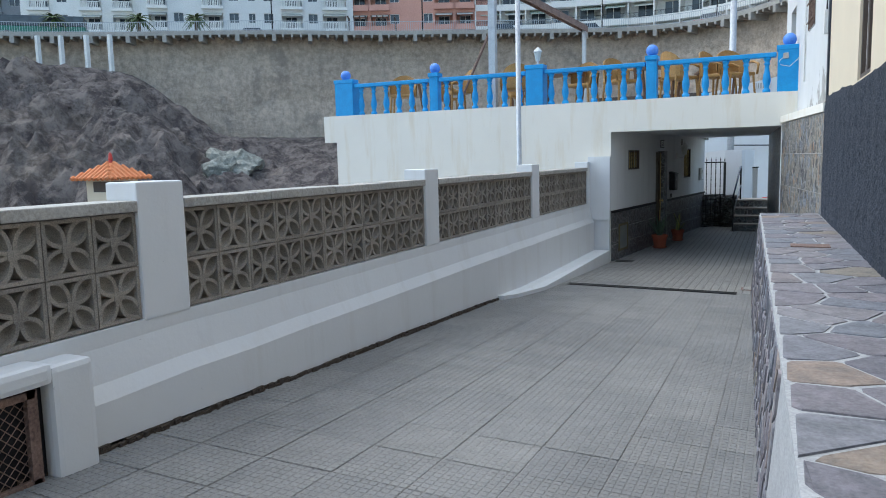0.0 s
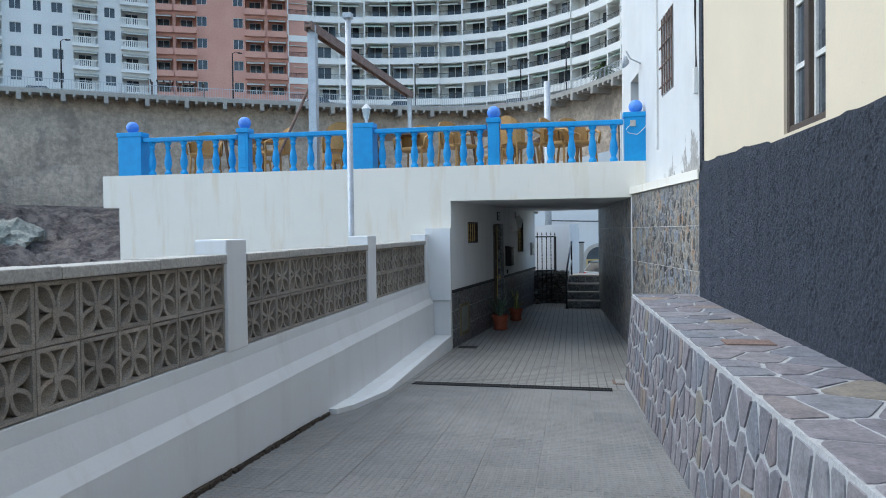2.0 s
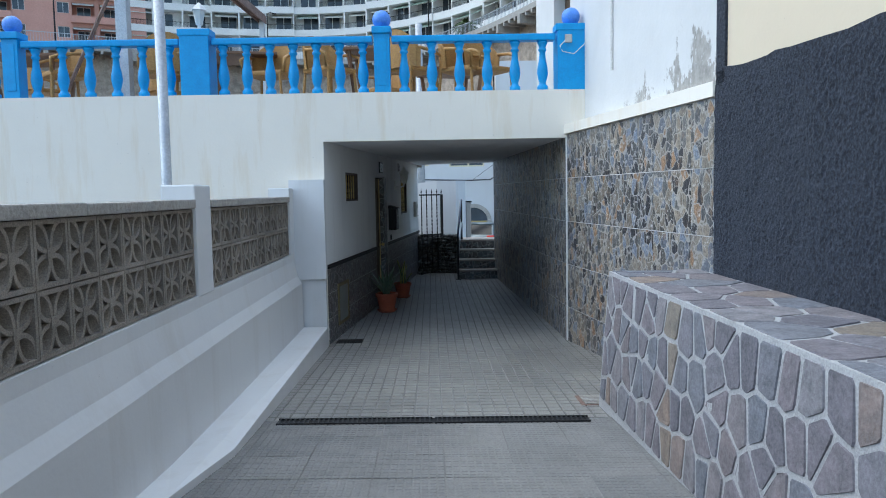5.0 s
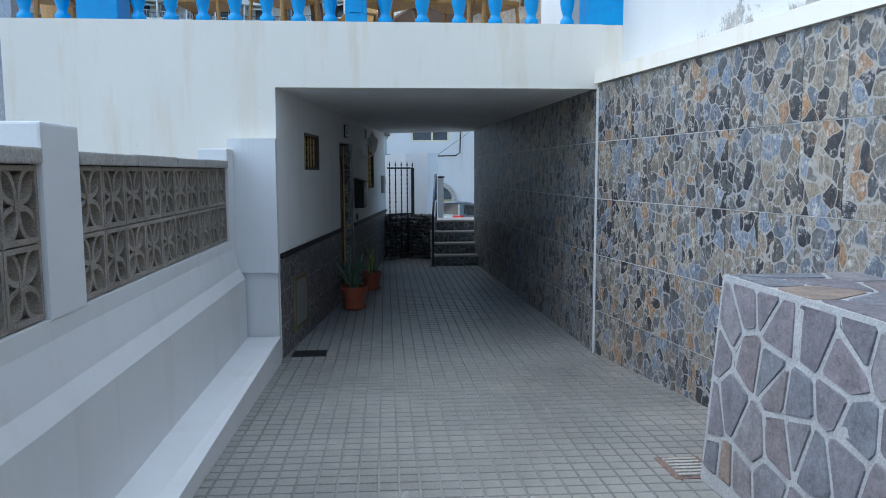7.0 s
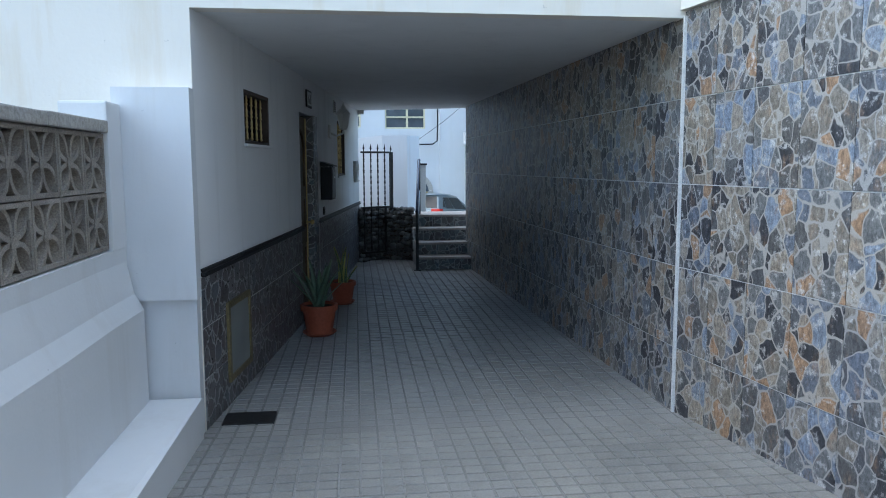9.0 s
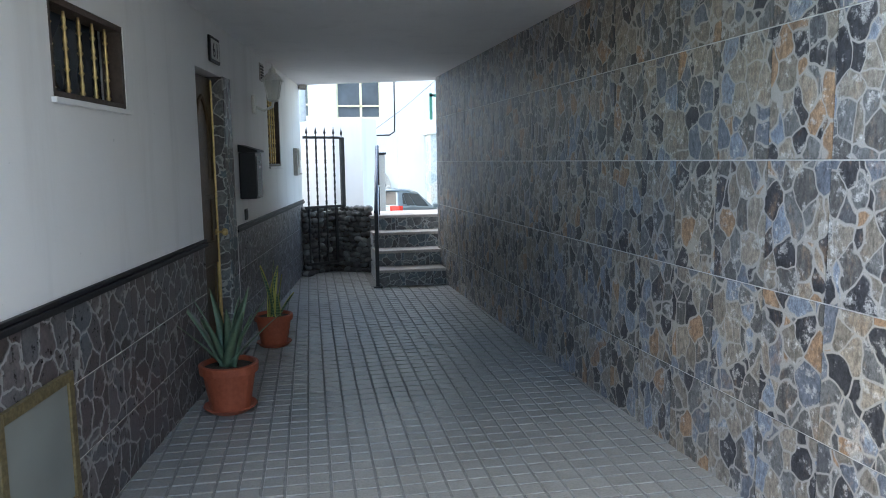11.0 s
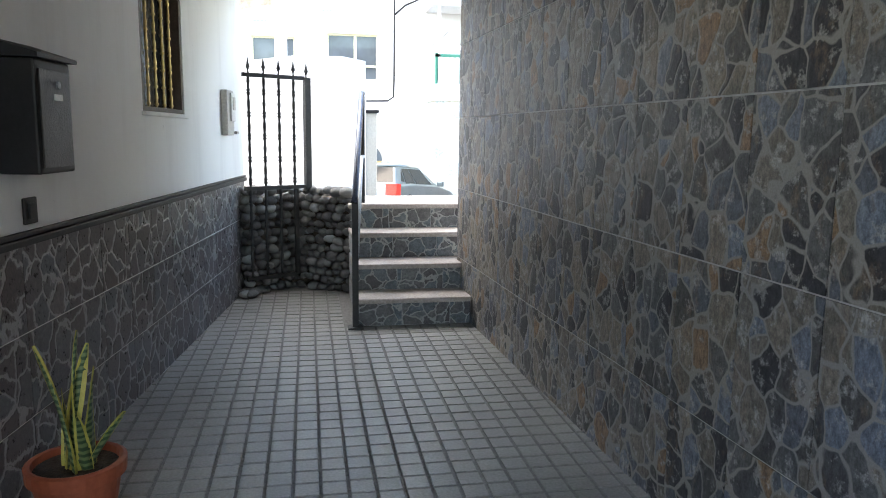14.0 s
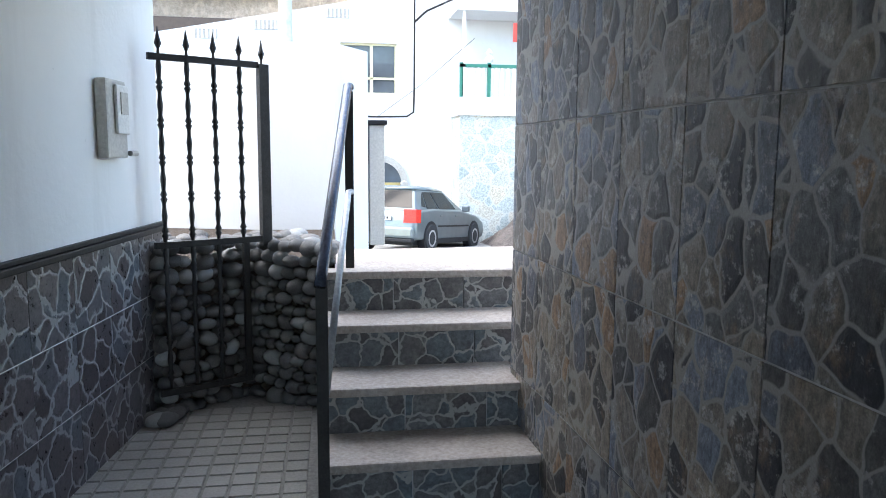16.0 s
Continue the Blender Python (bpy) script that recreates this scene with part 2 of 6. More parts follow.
def stone_tile():
    """Glazed wall tile printed with rounded slates, browns and blues bedded in grey-brown mortar."""
    k = Nodes("stone print wall tile", 0.36)
    k.shifted(53.0)
    cell = 0.098
    warp = k.n("ShaderNodeTexNoise", Scale=9.0, Detail=1.5)
    k.link(k.co, warp.inputs["Vector"])
    wm = k.n("ShaderNodeVectorMath")
    wm.operation = "MULTIPLY_ADD"
    k.link(warp.outputs["Color"], wm.inputs[0])
    wm.inputs[1].default_value = (0.07, 0.07, 0.07)
    k.link(k.co, wm.inputs[2])
    mp = k.n("ShaderNodeMapping")
    mp.inputs["Scale"].default_value = (1.12, 1.12, 0.82)
    k.link(wm.outputs[0], mp.inputs[0])
    edge, cells = k.n("ShaderNodeTexVoronoi", Scale=1 / cell), k.n("ShaderNodeTexVoronoi", Scale=1 / cell)
    edge.feature = "DISTANCE_TO_EDGE"
    k.link(mp.outputs[0], edge.inputs["Vector"])
    k.link(mp.outputs[0], cells.inputs["Vector"])
    # corners of the stones are rounded: the joint widens away from the stone's middle
    sq = k.n("ShaderNodeMath")
    sq.operation = "POWER"
    k.link(cells.outputs["Distance"], sq.inputs[0])
    sq.inputs[1].default_value = 3.0
    rd = k.n("ShaderNodeMath")
    rd.operation = "MULTIPLY_ADD"
    k.link(sq.outputs[0], rd.inputs[0])
    rd.inputs[1].default_value = -0.05
    k.link(edge.outputs["Distance"], rd.inputs[2])
    sep = k.n("ShaderNodeSeparateColor")
    k.link(cells.outputs["Color"], sep.inputs[0])
    hues = [(0.0, (0.045, 0.046, 0.052)), (0.16, (0.10, 0.097, 0.094)), (0.27, (0.20, 0.178, 0.148)), (0.38, (0.13, 0.145, 0.175)), (0.47, (0.27, 0.235, 0.19)), (0.58, (0.14, 0.142, 0.142)), (0.69, (0.20, 0.232, 0.285)), (0.78, (0.24, 0.215, 0.18)), (0.87, (0.30, 0.195, 0.12)), (0.94, (0.09, 0.092, 0.098)), (1.0, (0.33, 0.31, 0.28))]
    c = k.ramp(sep.outputs[0], hues)
    k.t.nodes[-1].color_ramp.interpolation = "CONSTANT"
    blot = k.noise(17, 7, 0.72)
    c = k.mix(k.ramp(blot, [(0.54, (0, 0, 0)), (0.61, (0.7,) * 3)]), c, (0.50, 0.49, 0.47))
    c = k.mix(k.ramp(k.noise(13, 6, 0.7, (1, 1, 0.55)), [(0.55, (0, 0, 0)), (0.68, (0.5,) * 3)]), c, (0.30, 0.20, 0.125))
    streak = k.noise(60, 6, 0.75, (1, 1, 0.5))
    c = k.mix(0.65, c, k.ramp(streak, [(0.36, (0.12, 0.12, 0.13)), (0.64, (0.86, 0.85, 0.83))]), "OVERLAY")
    fine = k.noise(190, 4, 0.7)
    c = k.mix(0.3, c, k.ramp(fine, [(0.36, (0.15, 0.15, 0.15)), (0.64, (0.85, 0.85, 0.85))]), "OVERLAY")
    joint = k.ramp(rd.outputs[0], [(0.010, (1, 1, 1)), (0.040, (0, 0, 0))])
    c = k.mix(joint, c, k.ramp(fine, [(0.3, (0.30, 0.282, 0.255)), (0.7, (0.42, 0.40, 0.37))]))
    c = k.mix(1.0, c, k.ramp(k.random(), [(0.0, (0.86, 0.88, 0.92)), (1.0, (1.0, 0.97, 0.92))]), "MULTIPLY")
    h = k.ramp(rd.outputs[0], [(0.02, (0, 0, 0)), (0.14, (1, 1, 1))])
    n1 = k.bump(h, 0.30, 0.006)
    k.bump(streak, 0.35, 0.004, n1)
    k.link(k.ramp(blot, [(0.3, (0.38,) * 3), (0.7, (0.58,) * 3)]), k.b.inputs["Roughness"])
    return k.colour(c)


STONE_TILE = stone_tile()
TILE_JOINT = grain("pale tile joint", (0.50, 0.495, 0.48), (0.64, 0.635, 0.62), 12, 0.9)
DADO = stones("dark crazed dado tile", 0.12, [(0.0, (0.062, 0.050, 0.050)), (0.5, (0.11, 0.09, 0.09)), (0.8, (0.10, 0.11, 0.12)), (1.0, (0.145, 0.125, 0.12))], (0.35, 0.345, 0.335), 0.028, 0.36)
RISER = stones("crazed riser tile", 0.10, [(0.0, (0.07, 0.065, 0.065)), (0.45, (0.13, 0.125, 0.125)), (0.7, (0.11, 0.14, 0.16)), (1.0, (0.17, 0.16, 0.15))], (0.36, 0.36, 0.34), 0.03, 0.5)
CLAD = stones("pale stone cladding", 0.35, [(0.0, (0.34, 0.38, 0.36)), (0.5, (0.45, 0.47, 0.43)), (0.8, (0.50, 0.44, 0.34)), (1.0, (0.40, 0.44, 0.42))], (0.55, 0.55, 0.50), 0.03, 0.8)


def paving_stone(name):
    """Slate flags, one hue a piece."""
    k = Nodes(name, 0.7)
    k.shifted()
    c = k.ramp(k.random(), [(0.0, (0.10, 0.096, 0.12)), (0.25, (0.19, 0.16, 0.175)), (0.5, (0.13, 0.145, 0.175)), (0.7, (0.22, 0.205, 0.215)), (0.86, (0.165, 0.135, 0.14)), (0.95, (0.25, 0.175, 0.12)), (1.0, (0.18, 0.165, 0.12))])
    big, small = k.noise(9, 7, 0.7), k.noise(60, 5, 0.7)
    c = k.mix(0.6, c, k.ramp(big, [(0.35, (0.12, 0.12, 0.14)), (0.65, (0.75, 0.72, 0.72))]), "OVERLAY")
    c = k.mix(0.25, c, k.ramp(small, [(0.3, (0.08, 0.08, 0.08)), (0.7, (0.45, 0.45, 0.45))]))
    n1 = k.bump(big, 0.5, 0.02)
    k.bump(small, 0.4, 0.005, n1)
    return k.colour(c)


FLAG = paving_stone("slate flagstone")


def floor_mat(name, tone, rough):
    k = Nodes(name, rough)
    k.world_co()
    big, mid, small = k.noise(0.7, 6), k.noise(6, 6, 0.7), k.noise(90, 4)
    c = k.ramp(mid, [(0.25, (0.17, 0.166, 0.158)), (0.75, (0.36, 0.35, 0.335))])
    c = k.mix(0.5, c, k.ramp(big, [(0.35, (0.16, 0.156, 0.15)), (0.68, (0.39, 0.38, 0.365))]))
    c = k.mix(0.25, c, k.ramp(small, [(0.3, (0.08, 0.08, 0.08)), (0.7, (0.46, 0.46, 0.45))]))
    c = k.mix(k.ramp(k.noise(3.3, 8, 0.7), [(0.66, (0, 0, 0)), (0.74, (0.5,) * 3)]), c, (0.46, 0.46, 0.45))
    c = k.mix(1.0, c, k.ramp(k.random(), [(0.0, (0.86, 0.86, 0.86)), (1.0, (1.0, 0.99, 0.97))]), "MULTIPLY")
    c = k.mix(1.0, c, tone, "MULTIPLY")
    k.bump(small, 0.35, 0.004)
    return k.colour(c)


FLOOR = floor_mat("worn cement tile", (1.0, 0.985, 0.95), 0.4)
FLOOR_OUT = floor_mat("weathered waffle tile", (0.74, 0.74, 0.74), 0.7)
JOINT = grain("dirty floor joint", (0.12, 0.115, 0.107), (0.28, 0.272, 0.262), 0.8, 0.95, 0, 0.4, 70, 0.4)


def pebble_mat():
    k = Nodes("beach pebble", 0.65)
    k.shifted()
    c = k.ramp(k.random(), [(0.0, (0.03, 0.03, 0.031)), (0.5, (0.075, 0.075, 0.075)), (0.85, (0.14, 0.14, 0.135)), (0.96, (0.25, 0.26, 0.26)), (1.0, (0.40, 0.42, 0.42))])
    f = k.noise(25, 5, 0.7)
    c = k.mix(0.35, c, k.ramp(f, [(0.3, (0.02, 0.02, 0.02)), (0.7, (0.3, 0.29, 0.28))]))
    k.bump(f, 0.4, 0.008)
    return k.colour(c)


PEBBLE = pebble_mat()


def cliff_mat():
    k = Nodes("stained retaining wall", 0.95)
    k.world_co()
    big, streak, fine = k.noise(0.07, 7, 0.65), k.noise(0.25, 7, 0.7, (2.5, 2.5, 0.18)), k.noise(1.6, 6, 0.7)
    c = k.ramp(big, [(0.3, (0.52, 0.405, 0.30)), (0.7, (0.74, 0.60, 0.47))])
    c = k.mix(k.ramp(streak, [(0.45, (0, 0, 0)), (0.75, (0.7,) * 3)]), c, (0.32, 0.255, 0.20))
    c = k.mix(0.45, c, k.ramp(fine, [(0.36, (0.20, 0.16, 0.13)), (0.64, (0.74, 0.63, 0.51))]))
    c = k.mix(k.ramp(k.noise(0.16, 8, 0.75), [(0.54, (0, 0, 0)), (0.62, (0.55,) * 3)]), c, (0.24, 0.20, 0.17))
    k.bump(fine, 0.8, 0.5)
    return k.colour(c)


def shaded_scree_mat():
    k = Nodes("dark volcanic scree", 1.0)
    k.world_co()
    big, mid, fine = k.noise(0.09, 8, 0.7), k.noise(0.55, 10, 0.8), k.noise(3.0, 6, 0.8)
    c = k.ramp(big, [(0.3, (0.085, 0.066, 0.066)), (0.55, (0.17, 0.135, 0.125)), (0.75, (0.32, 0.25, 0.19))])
    # crevice shade and lit crests painted in, from the noise that drives the bump
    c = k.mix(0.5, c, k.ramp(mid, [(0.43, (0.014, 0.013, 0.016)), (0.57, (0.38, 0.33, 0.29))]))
    c = k.mix(k.ramp(fine, [(0.62, (0, 0, 0)), (0.75, (0.6,) * 3)]), c, (0.26, 0.25, 0.23))
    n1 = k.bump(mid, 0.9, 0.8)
    k.bump(fine, 0.7, 0.25, n1)
    return k.colour(c)


CLIFF, SCREE = cliff_mat(), shaded_scree_mat()


def peel_paint():
    """White paint that has come off in patches near the rain-splashed base."""
    k = Nodes("peeling white paint", 0.8)
    k.world_co()
    sep = k.n("ShaderNodeSeparateXYZ")
    k.link(k.co, sep.inputs[0])
    low = k.n("ShaderNodeMapRange")
    for i, v in ((1, 2.4), (2, 3.7), (3, 0.20), (4, -0.15)):
        low.inputs[i].default_value = v
    k.link(sep.outputs[2], low.inputs[0])
    near = k.n("ShaderNodeMapRange")
    for i, v in ((1, 10.1), (2, 12.2), (3, 0.10), (4, -0.10)):
        near.inputs[i].default_value = v
    k.link(sep.outputs[1], near.inputs[0])
    a = k.n("ShaderNodeMath")
    k.link(low.outputs[0], a.inputs[0])
    k.link(near.outputs[0], a.inputs[1])
    b = k.n("ShaderNodeMath")
    k.link(a.outputs[0], b.inputs[0])
    k.link(k.noise(3.0, 8, 0.72, (1, 1, 0.6)), b.inputs[1])
    f = k.ramp(b.outputs[0], [(0.66, (0, 0, 0)), (0.69, (1, 1, 1))])
    c = k.mix(f, k.ramp(k.noise(0.9), [(0.3, (0.58, 0.58, 0.57)), (0.7, (0.68, 0.68, 0.67))]), k.ramp(k.noise(14), [(0.3, (0.25, 0.24, 0.22)), (0.7, (0.42, 0.40, 0.37))]))
    k.bump(k.noise(20), 0.3, 0.01)
    return k.colour(c)


PEEL = peel_paint()


def snake_leaf():
    k = Nodes("banded snake plant leaf", 0.45)
    w = k.n("ShaderNodeTexWave", Scale=14.0, Distortion=4.0)
    w.bands_direction = "Z"
    k.link(k.co, w.inputs["Vector"])
    c = k.ramp(w.outputs["Fac"], [(0.3, (0.03, 0.075, 0.03)), (0.7, (0.16, 0.22, 0.10))])
    return k.colour(c)


SNAKE = snake_leaf()
SNAKE_EDGE = grain("yellow leaf edge", (0.42, 0.38, 0.07), (0.55, 0.48, 0.12), 9, 0.5)

# ---- mesh helpers ----


def bm_new():
    return bmesh.new()


def part(name, bm, material, parent=None, label="", smooth=False, m=None):
    """Links a bmesh as one mesh object, under a thing or a part."""
    me = bpy.data.meshes.new(name)
    bm.to_mesh(me)
    bm.free()
    me.materials.append(material)
    if smooth:
        me.shade_smooth()
    ob = new(name, me)
    if parent is not None:
        ob.parent = parent
    if m is not None:
        ob.matrix_basis = m
    if label:
        tagged(ob, label)
    return ob


def piece(name, like, parent, m):
    """Another object on the mesh of a like one."""
    ob = new(name, like.data if isinstance(like, bpy.types.Object) else like)
    ob.parent = parent
    ob.matrix_basis = m
    return ob


def thing(name, m, label, category, group="", kind=""):
    ob = new(name)
    ob.matrix_basis = m
    ob.empty_display_size = 0.1
    return tagged(ob, label, category, group, kind)


def box(bm, x0, x1, y0, y1, z0, z1, bevel=0.0):
    vs = [bm.verts.new(p) for p in ((x0, y0, z0), (x1, y0, z0), (x1, y1, z0), (x0, y1, z0), (x0, y0, z1), (x1, y0, z1), (x1, y1, z1), (x0, y1, z1))]
    fs = [bm.faces.new([vs[i] for i in q]) for q in ((0, 3, 2, 1), (4, 5, 6, 7), (0, 1, 5, 4), (1, 2, 6, 5), (2, 3, 7, 6), (3, 0, 4, 7))]
    if bevel:
        es = list({e for f in fs for e in f.edges})
        bmesh.ops.bevel(bm, geom=es, offset=bevel, segments=2, affect="EDGES", profile=0.6)
    return bm


def boxed(x0, x1, y0, y1, z0, z1, bevel=0.0):
    return box(bm_new(), x0, x1, y0, y1, z0, z1, bevel)


def prism(bm, pts, z0, z1, top=None):
    """A plan polygon (counter-clockwise) raised from z0 to z1; top: another ring for the upper end."""
    lo = [bm.verts.new((*p[:2], z0(p) if callable(z0) else z0)) for p in pts]
    hi = [bm.verts.new((*p[:2], z1(p) if callable(z1) else z1)) for p in (top or pts)]
    n = len(pts)
    bm.faces.new(hi)
    bm.faces.new(lo[::-1])
    for i in range(n):
        j = (i + 1) % n
        bm.faces.new((lo[i], lo[j], hi[j], hi[i]))
    return bm


def lathe(bm, prof, seg=12, cx=0.0, cy=0.0):
    rings = []
    for r, z in prof:
        rings.append([bm.verts.new((cx + r * math.cos(2 * math.pi * i / seg), cy + r * math.sin(2 * math.pi * i / seg), z)) for i in range(seg)])
    for a, b in zip(rings, rings[1:]):
        for i in range(seg):
            j = (i + 1) % seg
            bm.faces.new((a[i], a[j], b[j], b[i]))
    bm.faces.new(rings[0][::-1])
    bm.faces.new(rings[-1])
    return bm


def tube(bm, pts, r, seg=8):
    """A round bar along a line of points; r: one radius or one for each point."""
    pts = [Vector(p) for p in pts]
    rs = r if isinstance(r, (list, tuple)) else [r] * len(pts)
    rings = []
    for i, p in enumerate(pts):
        d = (pts[min(i + 1, len(pts) - 1)] - pts[max(i - 1, 0)]).normalized()
        q = d.to_track_quat("Z", "Y")
        rings.append([bm.verts.new(p + q @ Vector((rs[i] * math.cos(2 * math.pi * k / seg), rs[i] * math.sin(2 * math.pi * k / seg), 0))) for k in range(seg)])
    for a, b in zip(rings, rings[1:]):
        for i in range(seg):
            j = (i + 1) % seg
            bm.faces.new((a[i], a[j], b[j], b[i]))
    bm.faces.new(rings[0][::-1])
    bm.faces.new(rings[-1])
    return bm


def pierced(bm, length, z0, z1, thick, holes):
    """A wall along +x from 0 to length, its face at y=0 and its back at y=thick, with holes (u0, u1, w0, w1) right through."""
    us = sorted({0.0, length, *[h[0] for h in holes], *[h[1] for h in holes]})
    ws = sorted({z0, z1, *[h[2] for h in holes], *[h[3] for h in holes]})

    def solid(i, j):
        if not (0 <= i < len(us) - 1 and 0 <= j < len(ws) - 1):
            return False
        u, w = (us[i] + us[i + 1]) / 2, (ws[j] + ws[j + 1]) / 2
        return not any(h[0] < u < h[1] and h[2] < w < h[3] for h in holes)

    seen = {}

    def v(i, b, j):
        if (i, b, j) not in seen:
            seen[i, b, j] = bm.verts.new((us[i], thick * b, ws[j]))
        return seen[i, b, j]

    for i in range(len(us) - 1):
        for j in range(len(ws) - 1):
            if not solid(i, j):
                continue
            bm.faces.new((v(i, 0, j), v(i + 1, 0, j), v(i + 1, 0, j + 1), v(i, 0, j + 1)))
            bm.faces.new((v(i, 1, j + 1), v(i + 1, 1, j + 1), v(i + 1, 1, j), v(i, 1, j)))
            if not solid(i - 1, j):
                bm.faces.new((v(i, 0, j + 1), v(i, 1, j + 1), v(i, 1, j), v(i, 0, j)))
            if not solid(i + 1, j):
                bm.faces.new((v(i + 1, 0, j), v(i + 1, 1, j), v(i + 1, 1, j + 1), v(i + 1, 0, j + 1)))
            if not solid(i, j - 1):
                bm.faces.new((v(i, 0, j), v(i, 1, j), v(i + 1, 1, j), v(i + 1, 0, j)))
            if not solid(i, j + 1):
                bm.faces.new((v(i, 0, j + 1), v(i + 1, 0, j + 1), v(i + 1, 1, j + 1), v(i, 1, j + 1)))
    return bm


def along(p, q):
    """The pose of a wall's frame: +x from p to q, +y to the left of that, z up."""
    return pose(p[0], p[1], 0, 0, 0, math.degrees(math.atan2(q[1] - p[1], q[0] - p[0])))


def clip_poly(poly, n, d):
    out = []
    for i, a in enumerate(poly):
        b = poly[(i + 1) % len(poly)]
        da, db = a.dot(n) - d, b.dot(n) - d
        if da <= 0:
            out.append(a)
        if da * db < 0:
            out.append(a.lerp(b, da / (da - db)))
    return out


def crazy(length, height, cell, rnd, stretch=1.0):
    """Irregular stones over a length x height field: rings of 2D points, shrunk by the joint."""
    nu, nw = max(1, round(length / (cell * stretch))), max(1, round(height / cell))
    seeds = [Vector(((i + 0.5 + rnd.uniform(-0.42, 0.42) + 0.25 * (j % 2)) * length / nu, (j + 0.5 + rnd.uniform(-0.36, 0.36)) * height / nw)) for i in range(nu) for j in range(nw)]
    res = []
    for s in seeds:
        poly = [Vector((0, 0)), Vector((length, 0)), Vector((length, height)), Vector((0, height))]
        for o in seeds:
            if o is s or (o - s).length > 4 * cell * stretch:
                continue
            n = (o - s).normalized()
            poly = clip_poly(poly, n, n.dot((o + s) / 2) - 0.009)
            if len(poly) < 3:
                break
        if len(poly) >= 3:
            c = sum(poly, Vector((0, 0))) / len(poly)
            ring = []
            for i, p in enumerate(poly):
                a, b = poly[i - 1], poly[(i + 1) % len(poly)]
                ring += [p.lerp(a, 0.09), p.lerp(b, 0.09)]
            res.append((c, [p - c for p in ring]))
    return res


def flag(name, ring, parent, m, rnd, depth=0.012):
    bm = bm_new()
    lo = [bm.verts.new((p.x, p.y, -0.01)) for p in ring]
    hi = [bm.verts.new((p.x * 0.975, p.y * 0.975, depth + rnd.uniform(-0.003, 0.003))) for p in ring]
    bm.faces.new(hi)
    for i in range(len(ring)):
        j = (i + 1) % len(ring)
        bm.faces.new((lo[i], lo[j], hi[j], hi[i]))
    return part(name, bm, FLAG, parent, m=m)


# ---- plan ----
FACE, RUN_END, WALL_END = 13.35, 20.95, 20.02


def ground_z(x, y):
    """The alley falls towards the passage, a little more along the parapet; the passage is level."""
    return max(0.0, FACE - y) * (0.036 + 0.010 * min(1.2, max(0.0, -x / 3)))


def left_x(y):
    return -2.77 + 0.122 * (y - FACE)


def right_x(y):
    return 0.02 - 0.143 * (y - FACE) if y < FACE else 0.02 - 0.042 * (y - FACE)


def dark_x(y):
    return 0.48 + 0.03 * (10.0 - y)


def bench_x(y):
    return -0.22 + 0.034 * (10.35 - y)


def bench_z(y):
    return 1.062 + 0.007 * y

# ---- ground, floor bed, road ----
bm = bm_new()
ny = 40
rows = []
for i in range(ny + 1):
    y = -8 + i * (21.3 + 8) / ny
    rows.append([bm.verts.new((x, y, ground_z(x, y) - 0.0055)) for x in (-4.2, -3.2, -2.4, -1.6, -0.8, 0.0, 1.6)])
for a, b in zip(rows, rows[1:]):
    for i in range(len(a) - 1):
        bm.faces.new((a[i], a[i + 1], b[i + 1], b[i]))
floor = tagged(part("floor", bm, JOINT), "grey cement tile floor of a sloping alley and passage", "floor", kind="structure")

bm = bm_new()
prism(bm, [(-0.985, 20.56), (-0.10, 20.56), (-0.10, 20.7), (2.6, 20.7), (2.6, 21.45), (-0.985, 21.25)], -0.5, 0.738)
tagged(part("landing", bm, TREAD), "worn stone landing at the head of the steps", "landing", kind="structure")
bm = bm_new()
for a, b in (((21.24, 0.66), (24.0, -0.3)), ((24.0, -0.3), (25.5, -0.6)), ((25.5, -0.6), (33, -0.89)), ((33, -0.89), (36, -1.08)), ((36, -1.08), (46, -1.4))):
    vs = [bm.verts.new(p) for p in ((-0.98, a[0], a[1]), (14, a[0], a[1]), (14, b[0], b[1]), (-0.98 if b[0] < 25 else -20, b[0], b[1]))]
    bm.faces.new(vs)
tagged(part("road", bm, ASPHALT), "grey asphalt road dipping away beyond the steps", "road", kind="structure")

# ---- passage: left house wall, ceiling, right wall ----
LW = along((left_x(FACE), FACE), (left_x(RUN_END), RUN_END))
LEN = math.hypot(RUN_END - FACE, left_x(RUN_END) - left_x(FACE))
SEC = LEN / (RUN_END - FACE)


def lu(y):
    return (y - FACE) * SEC


HOLES = [(lu(14.36), lu(15.08), 1.66, 2.03), (lu(16.25), lu(16.90), 0.0, 2.01), (lu(18.68), lu(19.38), 1.37, 2.07), (lu(13.78), lu(14.30), 0.15, 0.66)]
wall_w = part("wall_west", pierced(bm_new(), LEN, -0.1, 2.40, 0.35, HOLES), WHITE_IN, m=LW)
tagged(wall_w, "white plastered passage wall above a dark tiled dado", "wall", kind="structure")
bm = bm_new()
prism(bm, [(left_x(RUN_END) - 0.353, RUN_END), (-8.5, RUN_END), (-8.5, 20.6), (left_x(20.6) - 0.353, 20.6)], -2.5, 2.40)
tagged(part("wall_house_back", bm, WHITE_IN), "white plastered back wall of the house", "wall", kind="structure")
bm = bm_new()
box(bm, -8.3, -3.3, 13.72, 20.6, -2.5, -2.4)
tagged(part("floor_house", bm, CONC), "bare floor inside the shut house", "floor", kind="structure")
# added dark sheet: its colour stands in for the unlit room behind door and windows
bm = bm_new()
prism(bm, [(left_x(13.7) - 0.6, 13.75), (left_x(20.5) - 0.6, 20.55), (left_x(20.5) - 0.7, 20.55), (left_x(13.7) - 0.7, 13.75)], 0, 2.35)
